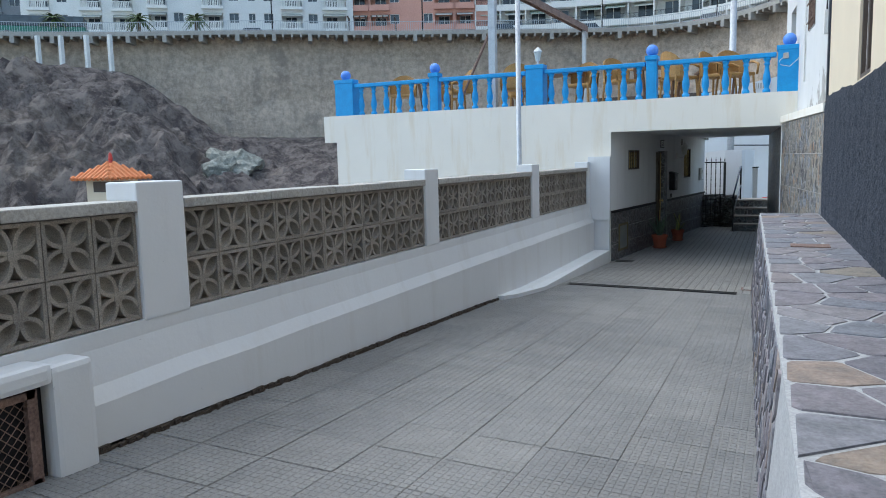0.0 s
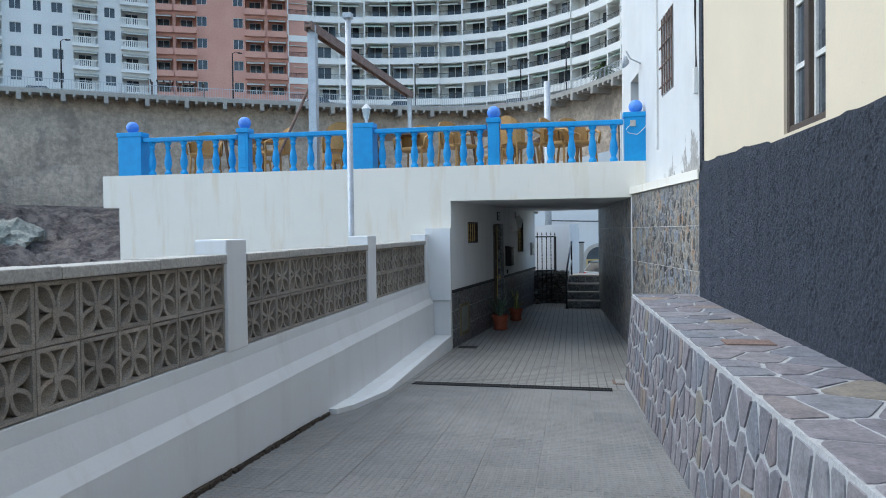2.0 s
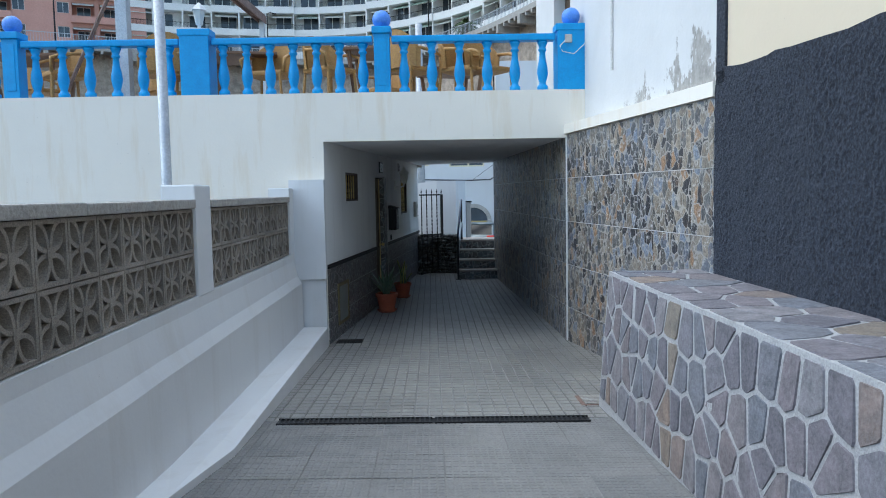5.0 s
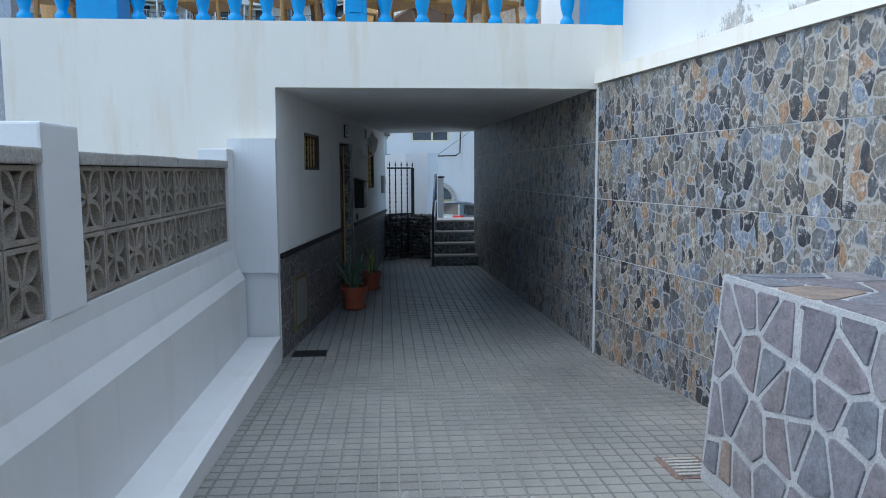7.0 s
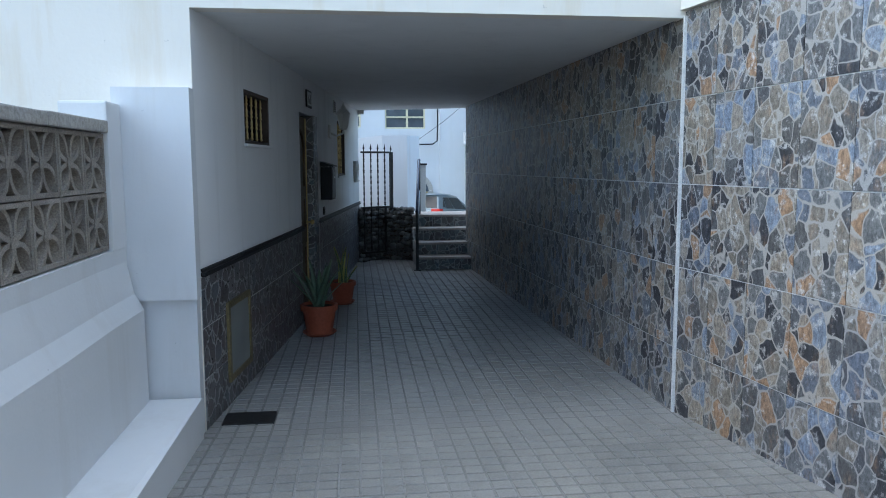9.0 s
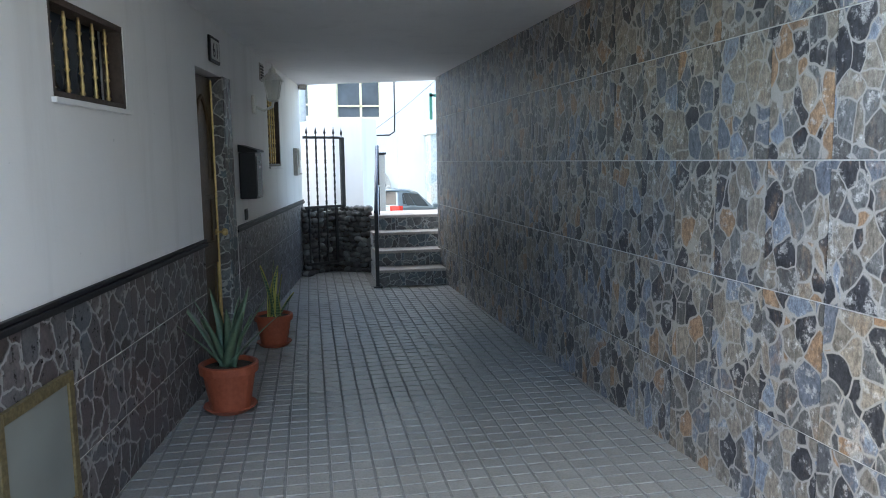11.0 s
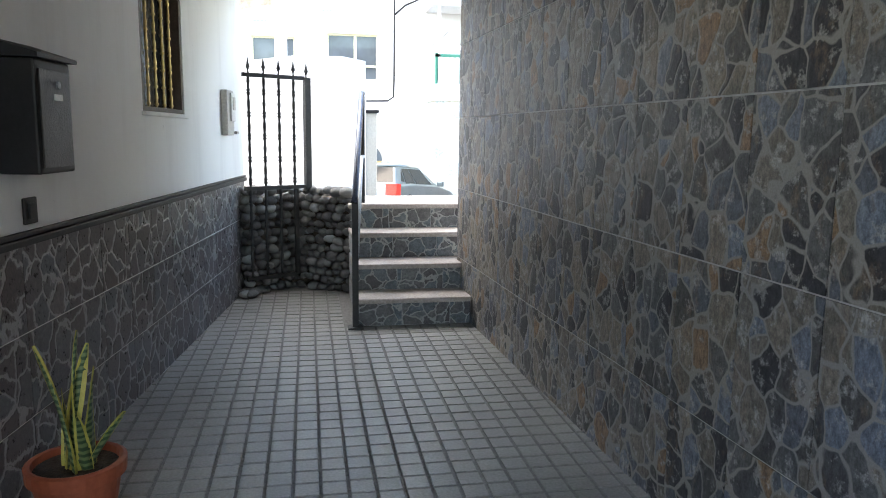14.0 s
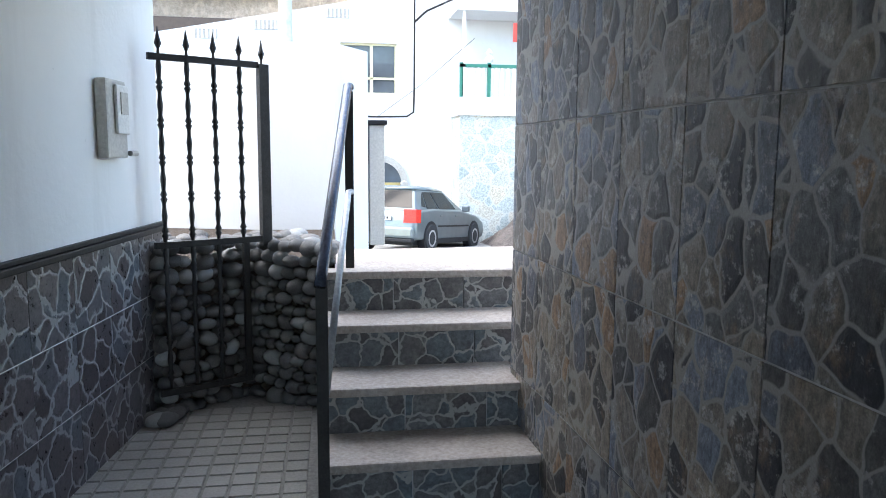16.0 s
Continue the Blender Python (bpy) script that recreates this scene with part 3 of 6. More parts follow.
tagged(part("wall_inner", bm, FRAMEW), "dark backing sheet for the unlit room behind the windows", "wall", kind="structure")

bm = bm_new()
prism(bm, [(-8.56, FACE), (0.02, FACE), (0.5, 15), (0.5, 20.30), (-0.2, 20.30), (left_x(RUN_END), RUN_END), (-8.56, RUN_END)], 2.36, 2.885)
tagged(part("ceiling", bm, CEIL), "grey painted slab that roofs the passage", "ceiling", kind="structure")
bm = bm_new()
prism(bm, [(-8.56, FACE + 0.2), (0.02, FACE + 0.2), (0.4, 15), (0.4, 20.6), (-8.56, 20.9)], 2.886, 2.91)
tagged(part("floor_terrace", bm, CONC), "pale terrace paving on the passage roof", "floor", kind="structure")

# facade in front of the slab
bm = bm_new()
prism(bm, [(-8.85, FACE - 0.012), (0.04, FACE - 0.012), (0.02, FACE + 0.10), (-8.85, FACE + 0.10)], 2.352, 2.90)
prism(bm, [(0.041, FACE - 0.010), (0.30, FACE - 0.010), (0.30, FACE + 0.30), (0.041, FACE + 0.30)], 2.40, 2.898)
tagged(part("wall_terrace_edge", bm, WHITE), "white terrace edge with rusty rain streaks", "wall", kind="structure")
bm = bm_new()
prism(bm, [(-8.55, FACE - 0.012), (left_x(FACE), FACE - 0.012), (left_x(FACE) - 0.02, FACE + 0.36), (-8.55, FACE + 0.36)], -3.0, 2.352)
prism(bm, [(-8.553, FACE + 0.36), (-8.2, FACE + 0.36), (-8.2, RUN_END), (-8.553, RUN_END)], -3.0, 2.352)
tagged(part("wall_facade", bm, WHITE), "white rendered facade below the terrace", "wall", kind="structure")
bm = bm_new()
prism(bm, [(-3.14, FACE - 0.10), (-2.775, FACE - 0.10), (-2.775, FACE - 0.014), (-3.14, FACE - 0.014)], 0.0, 0.78)
prism(bm, [(-3.16, FACE - 0.13), (-2.765, FACE - 0.13), (-2.765, FACE - 0.0145), (-3.16, FACE - 0.0145)], 0.785, 1.92)
tagged(part("pilaster", bm, PARAPET), "white painted pilaster at the mouth of the passage", "pilaster", kind="structure")

# right-hand wall behind the stone tiles
bm = bm_new()
prism(bm, [(right_x(10.12), 10.12), (3.0, 10.12), (3.0, WALL_END), (right_x(WALL_END), WALL_END), (right_x(FACE), FACE)], -0.1, 2.39)
wall_e = tagged(part("wall_east", bm, TILE_JOINT), "stone-tiled wall along the passage", "wall", kind="structure")
HW = along((0.05, 15.6), (right_x(10.1), 10.1))
HLEN = math.hypot(15.6 - 10.1, right_x(10.1) - 0.05)


def hu(y):
    return (15.6 - y) * HLEN / 5.5


wall_h = part("wall_old_house", pierced(bm_new(), HLEN, 2.50, 6.4, 0.4, [(hu(12.12), hu(11.38), 3.62, 4.66), (hu(14.75), hu(13.95), 2.91, 4.35)]), PEEL, m=HW)
tagged(wall_h, "white house wall with peeling weathered paint", "wall", kind="structure")
bm = bm_new()
prism(bm, [(0.05, 15.6), (0.45, 15.55), (3.0, 15.55), (3.0, 15.9), (0.05, 15.9)], 2.9, 6.4)
prism(bm, [(1.2, 10.13), (1.35, 10.13), (1.0, 15.5), (0.85, 15.5)], 2.9, 6.3)
tagged(part("wall_old_house_end", bm, PEEL), "white end wall of the old house", "wall", kind="structure")
bm = bm_new()
prism(bm, [(right_x(10.1) - 0.03, 10.1), (right_x(10.1) + 0.3, 10.1), (0.3, FACE - 0.02), (right_x(FACE) - 0.04, FACE - 0.02)], 2.392, 2.498)
tagged(part("trim", bm, WHITE), "white band above the stone tiles", "trim", kind="structure")
bm = bm_new()
box(bm, right_x(FACE) - 0.018, right_x(FACE) - 0.002, FACE - 0.035, FACE - 0.015, 0.0, 2.36)
tagged(part("trim_corner", bm, WPLAST), "white corner strip between tiled walls", "trim", kind="structure")

# dark stucco wall with cream wall above
DW = along((dark_x(10.1), 10.1), (dark_x(-8), -8))
DLEN = math.hypot(18.1, dark_x(-8) - dark_x(10.1))


def du(y):
    return (10.1 - y) * DLEN / 18.1


bm = bm_new()
cols, rws = 520, 96
gridv = []
for i in range(cols + 1):
    u = min(DLEN, i * 0.026) if i < cols else DLEN
    col = []
    for j in range(rws + 1):
        z = -0.2 + 2.67 * j / rws
        d = 0.006 * noise.noise((u * 16, z * 16, 0)) + 0.009 * noise.noise((u * 36, z * 36, 5)) + 0.006 * noise.noise((u * 5, z * 5, 9))
        col.append(bm.verts.new((u, -0.008 - d if j < rws else -0.004, z)))
    gridv.append(col)
for a, b in zip(gridv, gridv[1:]):
    for j in range(rws):
        bm.faces.new((a[j], b[j], b[j + 1], a[j + 1]))
box(bm, 0.0, DLEN, 0.03, 0.5, -0.2, 2.46)
rnd = random.Random(4)
us, top = [0.0, 0.14], []
u = 0.15
while u < DLEN:
    us.append(u)
    u += rnd.uniform(0.10, 0.3)
us.append(DLEN)


def top_z(u):
    y = 10.1 - u
    if y > 7.56:
        return 2.56 - (9.8 - y) * 0.025 + rnd.uniform(-0.012, 0.012)
    return 2.455 + (7.5 - y) * 0.012 + rnd.uniform(-0.01, 0.012)


lo = [(u, top_z(u)) for u in us]
for (ua, za), (ub, zb) in zip(lo, lo[1:]):
    p = [bm.verts.new(c) for c in ((ua, 0, 2.47), (ub, 0, 2.47), (ub, 0, zb), (ua, 0, za), (ua, 0.045, 2.47), (ub, 0.045, 2.47), (ub, 0.045, zb - 0.004), (ua, 0.045, za - 0.004))]
    bm.faces.new((p[0], p[1], p[2], p[3]))
    bm.faces.new((p[3], p[2], p[6], p[7]))
box(bm, 0.0, 0.14, 0.0, 0.3, 2.471, 5.2)
bmesh.ops.remove_doubles(bm, verts=bm.verts, dist=0.0002)
wall_d = tagged(part("wall_stucco", bm, STUCCO, m=DW), "black rough stucco lower wall of the cream house", "wall", kind="structure")
WIN = (du(7.30), du(6.52), 2.50, 3.95)
bm = pierced(bm_new(), DLEN, 2.475, 5.2, 0.4, [WIN])
tagged(part("wall_cream", bm, YELLOW, m=DW @ pose(0.0, 0.02, 0)), "cream painted upper wall of the house", "wall", kind="structure")

# cream house window
win = tagged(thing("window_1", DW @ pose(WIN[0], 0.02, WIN[2]), "dark wooden casement window with white inner bars", "window", kind="structure"))
w, h = WIN[1] - WIN[0], WIN[3] - WIN[2]
bm = bm_new()
for x0, x1, z0, z1 in ((0, 0.05, 0, h), (w - 0.05, w, 0, h), (0.05, w - 0.05, 0, 0.05), (0.05, w - 0.05, h - 0.05, h), (w / 2 - 0.04, w / 2 + 0.04, 0.05, h - 0.05)):
    box(bm, x0, x1, 0.02, 0.10, z0, z1, 0.006)
part("window_frame", bm, FRAMEW, win)
for a in (0.05, w / 2 + 0.04):
    b = a + w / 2 - 0.09
    pane = part("pane", boxed(a, b, 0.072, 0.08, 0.05, h - 0.05), GLASS, win)
    bm = bm_new()
    for z in (0.42, 0.85):
        box(bm, a, b, 0.055, 0.07, z, z + 0.035)
    for x in (a, b - 0.03):
        box(bm, x, x + 0.03, 0.054, 0.071, 0.05, h - 0.05)
    part("glazing_bar", bm, WPLAST, win)

# enclosing walls behind the start of the walk
bm = bm_new()
box(bm, -3.6, 1.2, -8.4, -8.0, -0.2, 2.4)
tagged(part("wall_south", bm, WHITE), "plain white wall closing the alley", "wall", kind="structure")

# ---- bench-high planter wall, clad in slate ----
bm = bm_new()
ys = [-8, -4, 0, 3, 6, 8, 10.35]
pts = [(bench_x(y), y) for y in ys]
lo_r = [(bench_x(y) - 0.09, y) for y in ys]
ring = [(dark_x(y) + 0.1, y) for y in reversed(ys)]
prism(bm, [*lo_r[::-1], *ring[::-1]], 0.0, lambda p: bench_z(p[1]), [*pts[::-1], *ring[::-1]])
bench = tagged(part("planter_wall", bm, GROUT), "low battered wall clad in slate crazy paving", "low wall", kind="structure")

# ---- parapet ----
PX = -3.12
bm = bm_new()
for y0, y1 in ((-8, 13.22),):
    prism(bm, [(PX, y0), (PX, y1), (PX - 0.22, y1), (PX - 0.22, y0)], -3.0, 1.085)
parapet = part("parapet", bm, PARAPET)
tagged(parapet, "white parapet wall with pierced concrete blocks", "wall", kind="structure")
bm = bm_new()
for a, b in zip([-8 + i * 0.53 for i in range(40)], [-8 + (i + 1) * 0.53 for i in range(40)]):
    vs = []
    for y in (a, b):
        zt = 0.775 + 0.012 * noise.noise((0, y * 1.7, 0))
        vs.append([bm.verts.new(p) for p in ((PX + 0.085, y, ground_z(-3, y) + 0.03 + 0.02 * noise.noise((3, y * 3, 0)) if y < 8.2 else -0.1), (PX + 0.08, y, zt - 0.03), (PX + 0.065, y, zt), (PX + 0.035, y, zt + 0.055), (PX - 0.01, y, zt + 0.28))])
    for i in range(4):
        bm.faces.new((vs[0][i], vs[1][i], vs[1][i + 1], vs[0][i + 1]))
bmesh.ops.remove_doubles(bm, verts=bm.verts, dist=0.0005)
part("plinth", bm, PARAPET, parapet)
bm = bm_new()
ys = [8.15, 8.4, 9.2, 10.5, 12, 13.22]
outer = [(-2.98 + 0.22 * min(1, (y - 8.1) * 1.6), y) for y in ys]
prism(bm, [*[(PX, y) for y in reversed(ys)][::-1][::-1], *outer], -0.1, lambda p: 0.235 + 0.006 * max(0, 9 - p[1]) * 10)
bmesh.ops.recalc_face_normals(bm, faces=bm.faces)
part("footing", bm, PARAPET, parapet, "white footing step along the parapet")
# dirt seam at the foot
bm = bm_new()
rnd = random.Random(8)
for i in range(120):
    y = 1.9 + i * 0.055
    x = PX + 0.085
    r = rnd.uniform(0.008, 0.03)
    prism(bm, [(x, y), (x + r, y), (x + rnd.uniform(0.005, 0.03), y + 0.058), (x, y + 0.058)], ground_z(-3, y) - 0.01, ground_z(-3, y) + rnd.uniform(0.012, 0.035))
tagged(part("dirt_seam", bm, SOIL), "strip of dark dirt along the foot of the wall", "dirt", kind="stuff")

POSTS = [(-0.55, -0.2), (2.88, 3.22), (6.40, 6.70), (9.78, 10.12), (13.0, 13.22)]
for i, (a, b) in enumerate(POSTS):
    bm = boxed(PX - 0.225, PX + 0.006, a, b, 1.075, 1.83, 0.012)
    part("post", bm, PARAPET, parapet)
    if i < 4:
        y0, y1 = b, POSTS[i + 1][0]
        n = 4
        for k in range(n):
            ya, yb = y0 + (y1 - y0) * k / n, y0 + (y1 - y0) * (k + 1) / n
            part("coping", boxed(PX - 0.23, PX + 0.012, ya + 0.003, yb - 0.003, 1.672, 1.728 + 0.004 * (k % 2), 0.008), CONC, parapet)


def rib(bm, line, w, y0, y1):
    """A rib of width w along a line in the block's face, from depth y0 to y1, narrower at the front."""
    pts = [Vector(p) for p in line]
    secs = []
    for i, p in enumerate(pts):
        d = (pts[min(i + 1, len(pts) - 1)] - pts[max(i - 1, 0)]).normalized()
        n = Vector((-d.y, d.x))
        secs.append([bm.verts.new((q.x, y, q.y)) for q, y in ((p + n * w * 0.38, y0), (p - n * w * 0.38, y0), (p - n * w * 0.5, y1), (p + n * w * 0.5, y1))])
    for a, b in zip(secs, secs[1:]):
        for k in range(4):
            bm.faces.new((a[k], a[(k + 1) % 4], b[(k + 1) % 4], b[k]))
    bm.faces.new(secs[0])
    bm.faces.new(secs[-1][::-1])


B = 0.29
bm = bm_new()
hb = B / 2 - 0.003
for x0, x1, z0, z1 in ((-hb, hb, -hb, -hb + 0.020), (-hb, hb, hb - 0.020, hb), (-hb, -hb + 0.020, -hb + 0.020, hb - 0.020), (hb - 0.020, hb, -hb + 0.020, hb - 0.020)):
    box(bm, x0, x1, -0.075, 0.075, z0, z1)
for q in range(4):
    a = math.pi / 4 + q * math.pi / 2
    ca, sa = math.cos(a), math.sin(a)
    for sd in (-1, 1):
        bow = [(0.012 + hb * 1.28 * t, sd * 0.046 * math.sin(math.pi * t) ** 0.85) for t in (0.0, 0.14, 0.3, 0.45, 0.6, 0.75, 0.9, 1.0)]
        rib(bm, [(ca * u - sa * v, sa * u + ca * v) for u, v in bow], 0.027, -0.066 - 0.002 * sd, 0.064)
rib(bm, [(-0.03, 0.0), (0.03, 0.0)], 0.06, -0.071, 0.060)
bmesh.ops.recalc_face_normals(bm, faces=bm.faces)
me = bpy.data.meshes.new("block")
bm.to_mesh(me)
bm.free()
me.materials.append(BLOCK)
for (a0, a1), (b0, b1) in zip(POSTS, POSTS[1:]):
    n = round((b0 - a1) / B)
    s = (b0 - a1) / n
    for i in range(n):
        for j in range(2):
            piece("block", me, parapet, pose(PX - 0.09, a1 + (i + 0.5) * s, 1.09 + B * (j + 0.5), 0, 0, 90) @ Matrix.Diagonal((s / B, 1, 1, 1)))

# hatch with a wire-mesh door
hatch = thing("hatch", pose(PX, 0, 0), "white hatch frame with a rusty wire-mesh door", "hatch")
bm = bm_new()
box(bm, 0.0, 0.19, 2.16, 2.38, 0.38, 1.03, 0.03)
box(bm, 0.0, 0.19, -1.4, 2.17, 0.95, 1.05, 0.03)
part("surround", bm, PARAPET, hatch)
bm = bm_new()
for q in ((0.12, 0.15, 2.06, 2.11, 0.5, 0.94), (0.12, 0.15, 0.3, 0.35, 0.5, 0.94), (0.12, 0.15, 0.35, 2.10, 0.5, 0.535), (0.12, 0.15, 0.35, 2.10, 0.905, 0.94)):
    box(bm, *q)
part("door_frame", bm, RUST, hatch)
bm = bm_new()
for k in range(-9, 38):
    for sgn in (1, -1):
        ya, yb = 0.35 + k * 0.05, 0.35 + k * 0.05 + 0.37
        za, zb = (0.535, 0.905) if sgn > 0 else (0.905, 0.535)
        if ya < 0.35:
            za += (zb - za) * (0.35 - ya) / 0.37
            ya = 0.35
        if yb > 2.10:
            zb = za + (zb - za) * (2.10 - ya) / (yb - ya)
            yb = 2.10
        if yb > ya:
            tube(bm, [(0.135 + 0.002 * sgn, ya, za), (0.135 + 0.002 * sgn, yb, zb)], 0.0025, 4)
part("wire_mesh", bm, RUST, hatch)
# black sheet paints the shaded hollow behind the mesh
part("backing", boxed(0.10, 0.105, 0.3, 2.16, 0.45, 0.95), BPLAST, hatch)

# ---- passage joinery ----
def dado_tiles():
    tw, th = 0.333, 0.296
    bmt = boxed(0.002, tw - 0.002, -0.004, 0.0, 0.003, th - 0.003)
    met = bpy.data.meshes.new("tile")
    bmt.to_mesh(met)
    bmt.free()
    met.materials.append(DADO)
    for u0, u1 in ((0.0, lu(16.25)), (lu(17.12), LEN)):
        n = max(1, round((u1 - u0) / tw))
        s = (u1 - u0) / n
        for i in range(n):
            for j in range(3):
                u = u0 + i * s
                piece("tile", met, wall_w, pose(u, 0, j * th) @ Matrix.Diagonal((s / tw, 1, 1, 1)))
        bmd = bm_new()
        box(bmd, u0, u1, -0.028, 0.0, 0.889, 0.915, 0.005)
        box(bmd, u0, u1, -0.020, 0.0, 0.917, 0.935, 0.004)
        tagged(part("trim_dado", bmd, BPLAST, wall_w), "dark moulded dado strip")


def barred_window(hole, name_label):
    wo = thing("window_barred", LW @ pose(hole[0], 0, hole[2]), name_label, "window")
    w, h = hole[1] - hole[0], hole[3] - hole[2]
    bmf = bm_new()
    for q in ((0, 0.03, 0, h), (w - 0.03, w, 0, h), (0.03, w - 0.03, 0, 0.025), (0.03, w - 0.03, h - 0.025, h)):
        box(bmf, q[0], q[1], 0.005, 0.09, q[2], q[3])
    part("window_frame", bmf, FRAMEW, wo)
    part("pane", boxed(0.03, w - 0.03, 0.10, 0.105, 0.02, h - 0.02), FGLASS, wo)
    n = 5
    prof = [(0.004, 0.025)]
    k = max(3, round(h / 0.10))
    for i in range(k):
        z0 = 0.025 + (h - 0.05) * i / k
        d = (h - 0.05) / k
        prof += [(0.006, z0 + d * 0.1), (0.013, z0 + d * 0.22), (0.007, z0 + d * 0.34), (0.010, z0 + d * 0.6), (0.006, z0 + d * 0.9)]
    prof.append((0.006, h - 0.025))
    first = None
    for i in range(n):
        x = 0.03 + (w - 0.06) * (i + 0.5) / n
        if first is None:
            first = part("bar", lathe(bm_new(), prof, 8), DBRASS if i > 90 else BRASS, wo, "turned brass bar", smooth=True, m=pose(x, 0.045, 0))
        else:
            piece("bar", first, wo, pose(x, 0.045, 0))
    part("window_sill", boxed(-0.02, w + 0.02, -0.02, 0.05, -0.022, 0.0, 0.004), WHITE_IN, wo)


dado_tiles()
barred_window(HOLES[0], "small window with turned brass bars in dark frame")
barred_window(HOLES[2], "taller window with turned brass bars in dark frame")

# meter hatch
hx = HOLES[3]
met_h = thing("meter_hatch", LW @ pose(hx[0], 0, hx[2]), "brass-framed meter hatch with cloudy glass in the dado", "meter hatch")
w, h = hx[1] - hx[0], hx[3] - hx[2]
bm = bm_new()
for q in ((0, 0.04, 0, h), (w - 0.04, w, 0, h), (0.04, w - 0.04, 0, 0.04), (0.04, w - 0.04, h - 0.04, h)):
    box(bm, q[0], q[1], -0.022, 0.04, q[2], q[3], 0.004)
part("frame", bm, DBRASS, met_h)
part("pane", boxed(0.04, w - 0.04, -0.012, -0.006, 0.04, h - 0.04), FROST, met_h)

# door in its stone-tiled reveal
dh = HOLES[1]
door = thing("door_1", LW @ pose(dh[0], -0.07, 0.0), "brown panelled front door with brass edge and knob", "door", kind="structure")
w, h = dh[1] - dh[0], 2.01
bm = boxed(0.02, w - 0.03, 0.13, 0.18, 0.02, h - 0.02, 0.004)
leaf = part("door_leaf", bm, WOOD, door)
bm = bm_new()
for z0, z1 in ((0.15, 0.72), (0.85, 1.2)):
    for q in ((0.14, w - 0.18, z0, z0 + 0.03), (0.14, w - 0.18, z1 - 0.03, z1), (0.14, 0.17, z0 + 0.03, z1 - 0.03), (w - 0.21, w - 0.18, z0 + 0.03, z1 - 0.03)):
        box(bm, q[0], q[1], 0.115, 0.13, q[2], q[3], 0.004)
tube(bm, [(0.15, 0.125, 1.3), (0.15, 0.125, 1.68), (0.22, 0.125, 1.8), (w / 2 - 0.02, 0.125, 1.85), (w - 0.27, 0.125, 1.8), (w - 0.2, 0.125, 1.68), (w - 0.2, 0.125, 1.3)], 0.014, 6)
part("moulding", bm, WOOD, door)
bm = boxed(w - 0.08, w - 0.062, 0.118, 0.13, 0.02, h - 0.03, 0.004)
part("edge_strip", bm, BRASS, door, "brass strip")
bm = lathe(bm_new(), [(0.022, 0), (0.022, 0.008), (0.009, 0.012), (0.009, 0.045), (0.026, 0.055), (0.028, 0.07), (0.018, 0.085)], 12)
part("knob", bm, BRASS, door, "brass knob", True, pose(w - 0.12, 0.13, 0.93, 90))
bm = boxed(w - 0.14, w - 0.122, 0.11, 0.13, 0.28, 0.72, 0.006)
part("pull_bar", bm, BRASS, door, "brass pull bar")
dst = thing("door_step", LW @ pose(dh[0], 0, 0), "dark tiled threshold step under the front door", "step", kind="structure")
part("slab", boxed(-0.02, lu(17.12) - dh[0], -0.075, 0.055, 0.001, 0.028, 0.004), DADO, dst)
# tiled strip beside the door, slightly proud
bm = bm_new()
strip = thing("trim_door", LW @ pose(dh[1], 0, 0), "crazed stone tile strip beside the door", "trim", kind="structure")
for j in range(7):
    part("tile", boxed(0.0, lu(17.12) - dh[1] - 0.004, -0.016, 0.0, j * 0.288 + 0.002, (j + 1) * 0.288 - 0.002), RISER, strip)
part("edge", boxed(lu(17.12) - dh[1] - 0.003, lu(17.12) - dh[1] + 0.012, -0.018, 0.0, 0, 2.02), WPLAST, strip)
part("jamb", boxed(-0.012, -0.001, -0.008, 0.13, 0, 2.01), RISER, strip)

# letter box, number plate, lamp, intercom, switch, vent
lb = thing("letter_box", LW @ pose(lu(17.34), 0, 1.13), "black metal letter box with sloping lid on the wall", "letter box")
part("body", boxed(0, 0.25, -0.13, -0.002, 0, 0.36, 0.008), BPLAST, lb)
bm = bm_new()
prism(bm, [(-0.015, -0.15), (0.265, -0.15), (0.265, -0.002), (-0.015, -0.002)], 0.362, lambda p: 0.375 if p[1] < -0.1 else 0.42)
part("lid", bm, BPLAST, lb)
part("front_plate", boxed(0.02, 0.23, -0.136, -0.131, 0.02, 0.33, 0.002), BLACK, lb, "dark front plate")
part("name_label", boxed(0.11, 0.17, -0.138, -0.1365, 0.235, 0.255), WPLAST, lb)
part("lock", lathe(bm_new(), [(0.012, 0), (0.012, 0.006), (0.006, 0.008)], 10), STEEL, lb, "small steel lock", m=pose(0.14, -0.136, 0.285, 90))

num = thing("number_plate", LW @ pose(lu(16.58), 0, 2.08), "tiled house number plate above the door", "number plate")
part("plate", boxed(0, 0.26, -0.018, -0.002, 0, 0.17, 0.004), BPLAST, num)
part("tile_face", boxed(0.025, 0.235, -0.021, -0.0185, 0.02, 0.15), LAMPG, num)
for k, ch in enumerate("61"):
    cu = bpy.data.curves.new("digit", "FONT")
    cu.body, cu.size, cu.extrude = ch, 0.14, 0.001
    dg = new("digit_curve", cu)
    bpy.context.view_layer.update()
    med = bpy.data.meshes.new_from_object(dg.evaluated_get(bpy.context.evaluated_depsgraph_get()))
    bpy.data.objects.remove(dg)
    med.materials.clear()
    med.materials.append(BPLAST)
    piece("digit", med, num, pose(0.05 + k * 0.085, -0.0225, 0.035, 90))

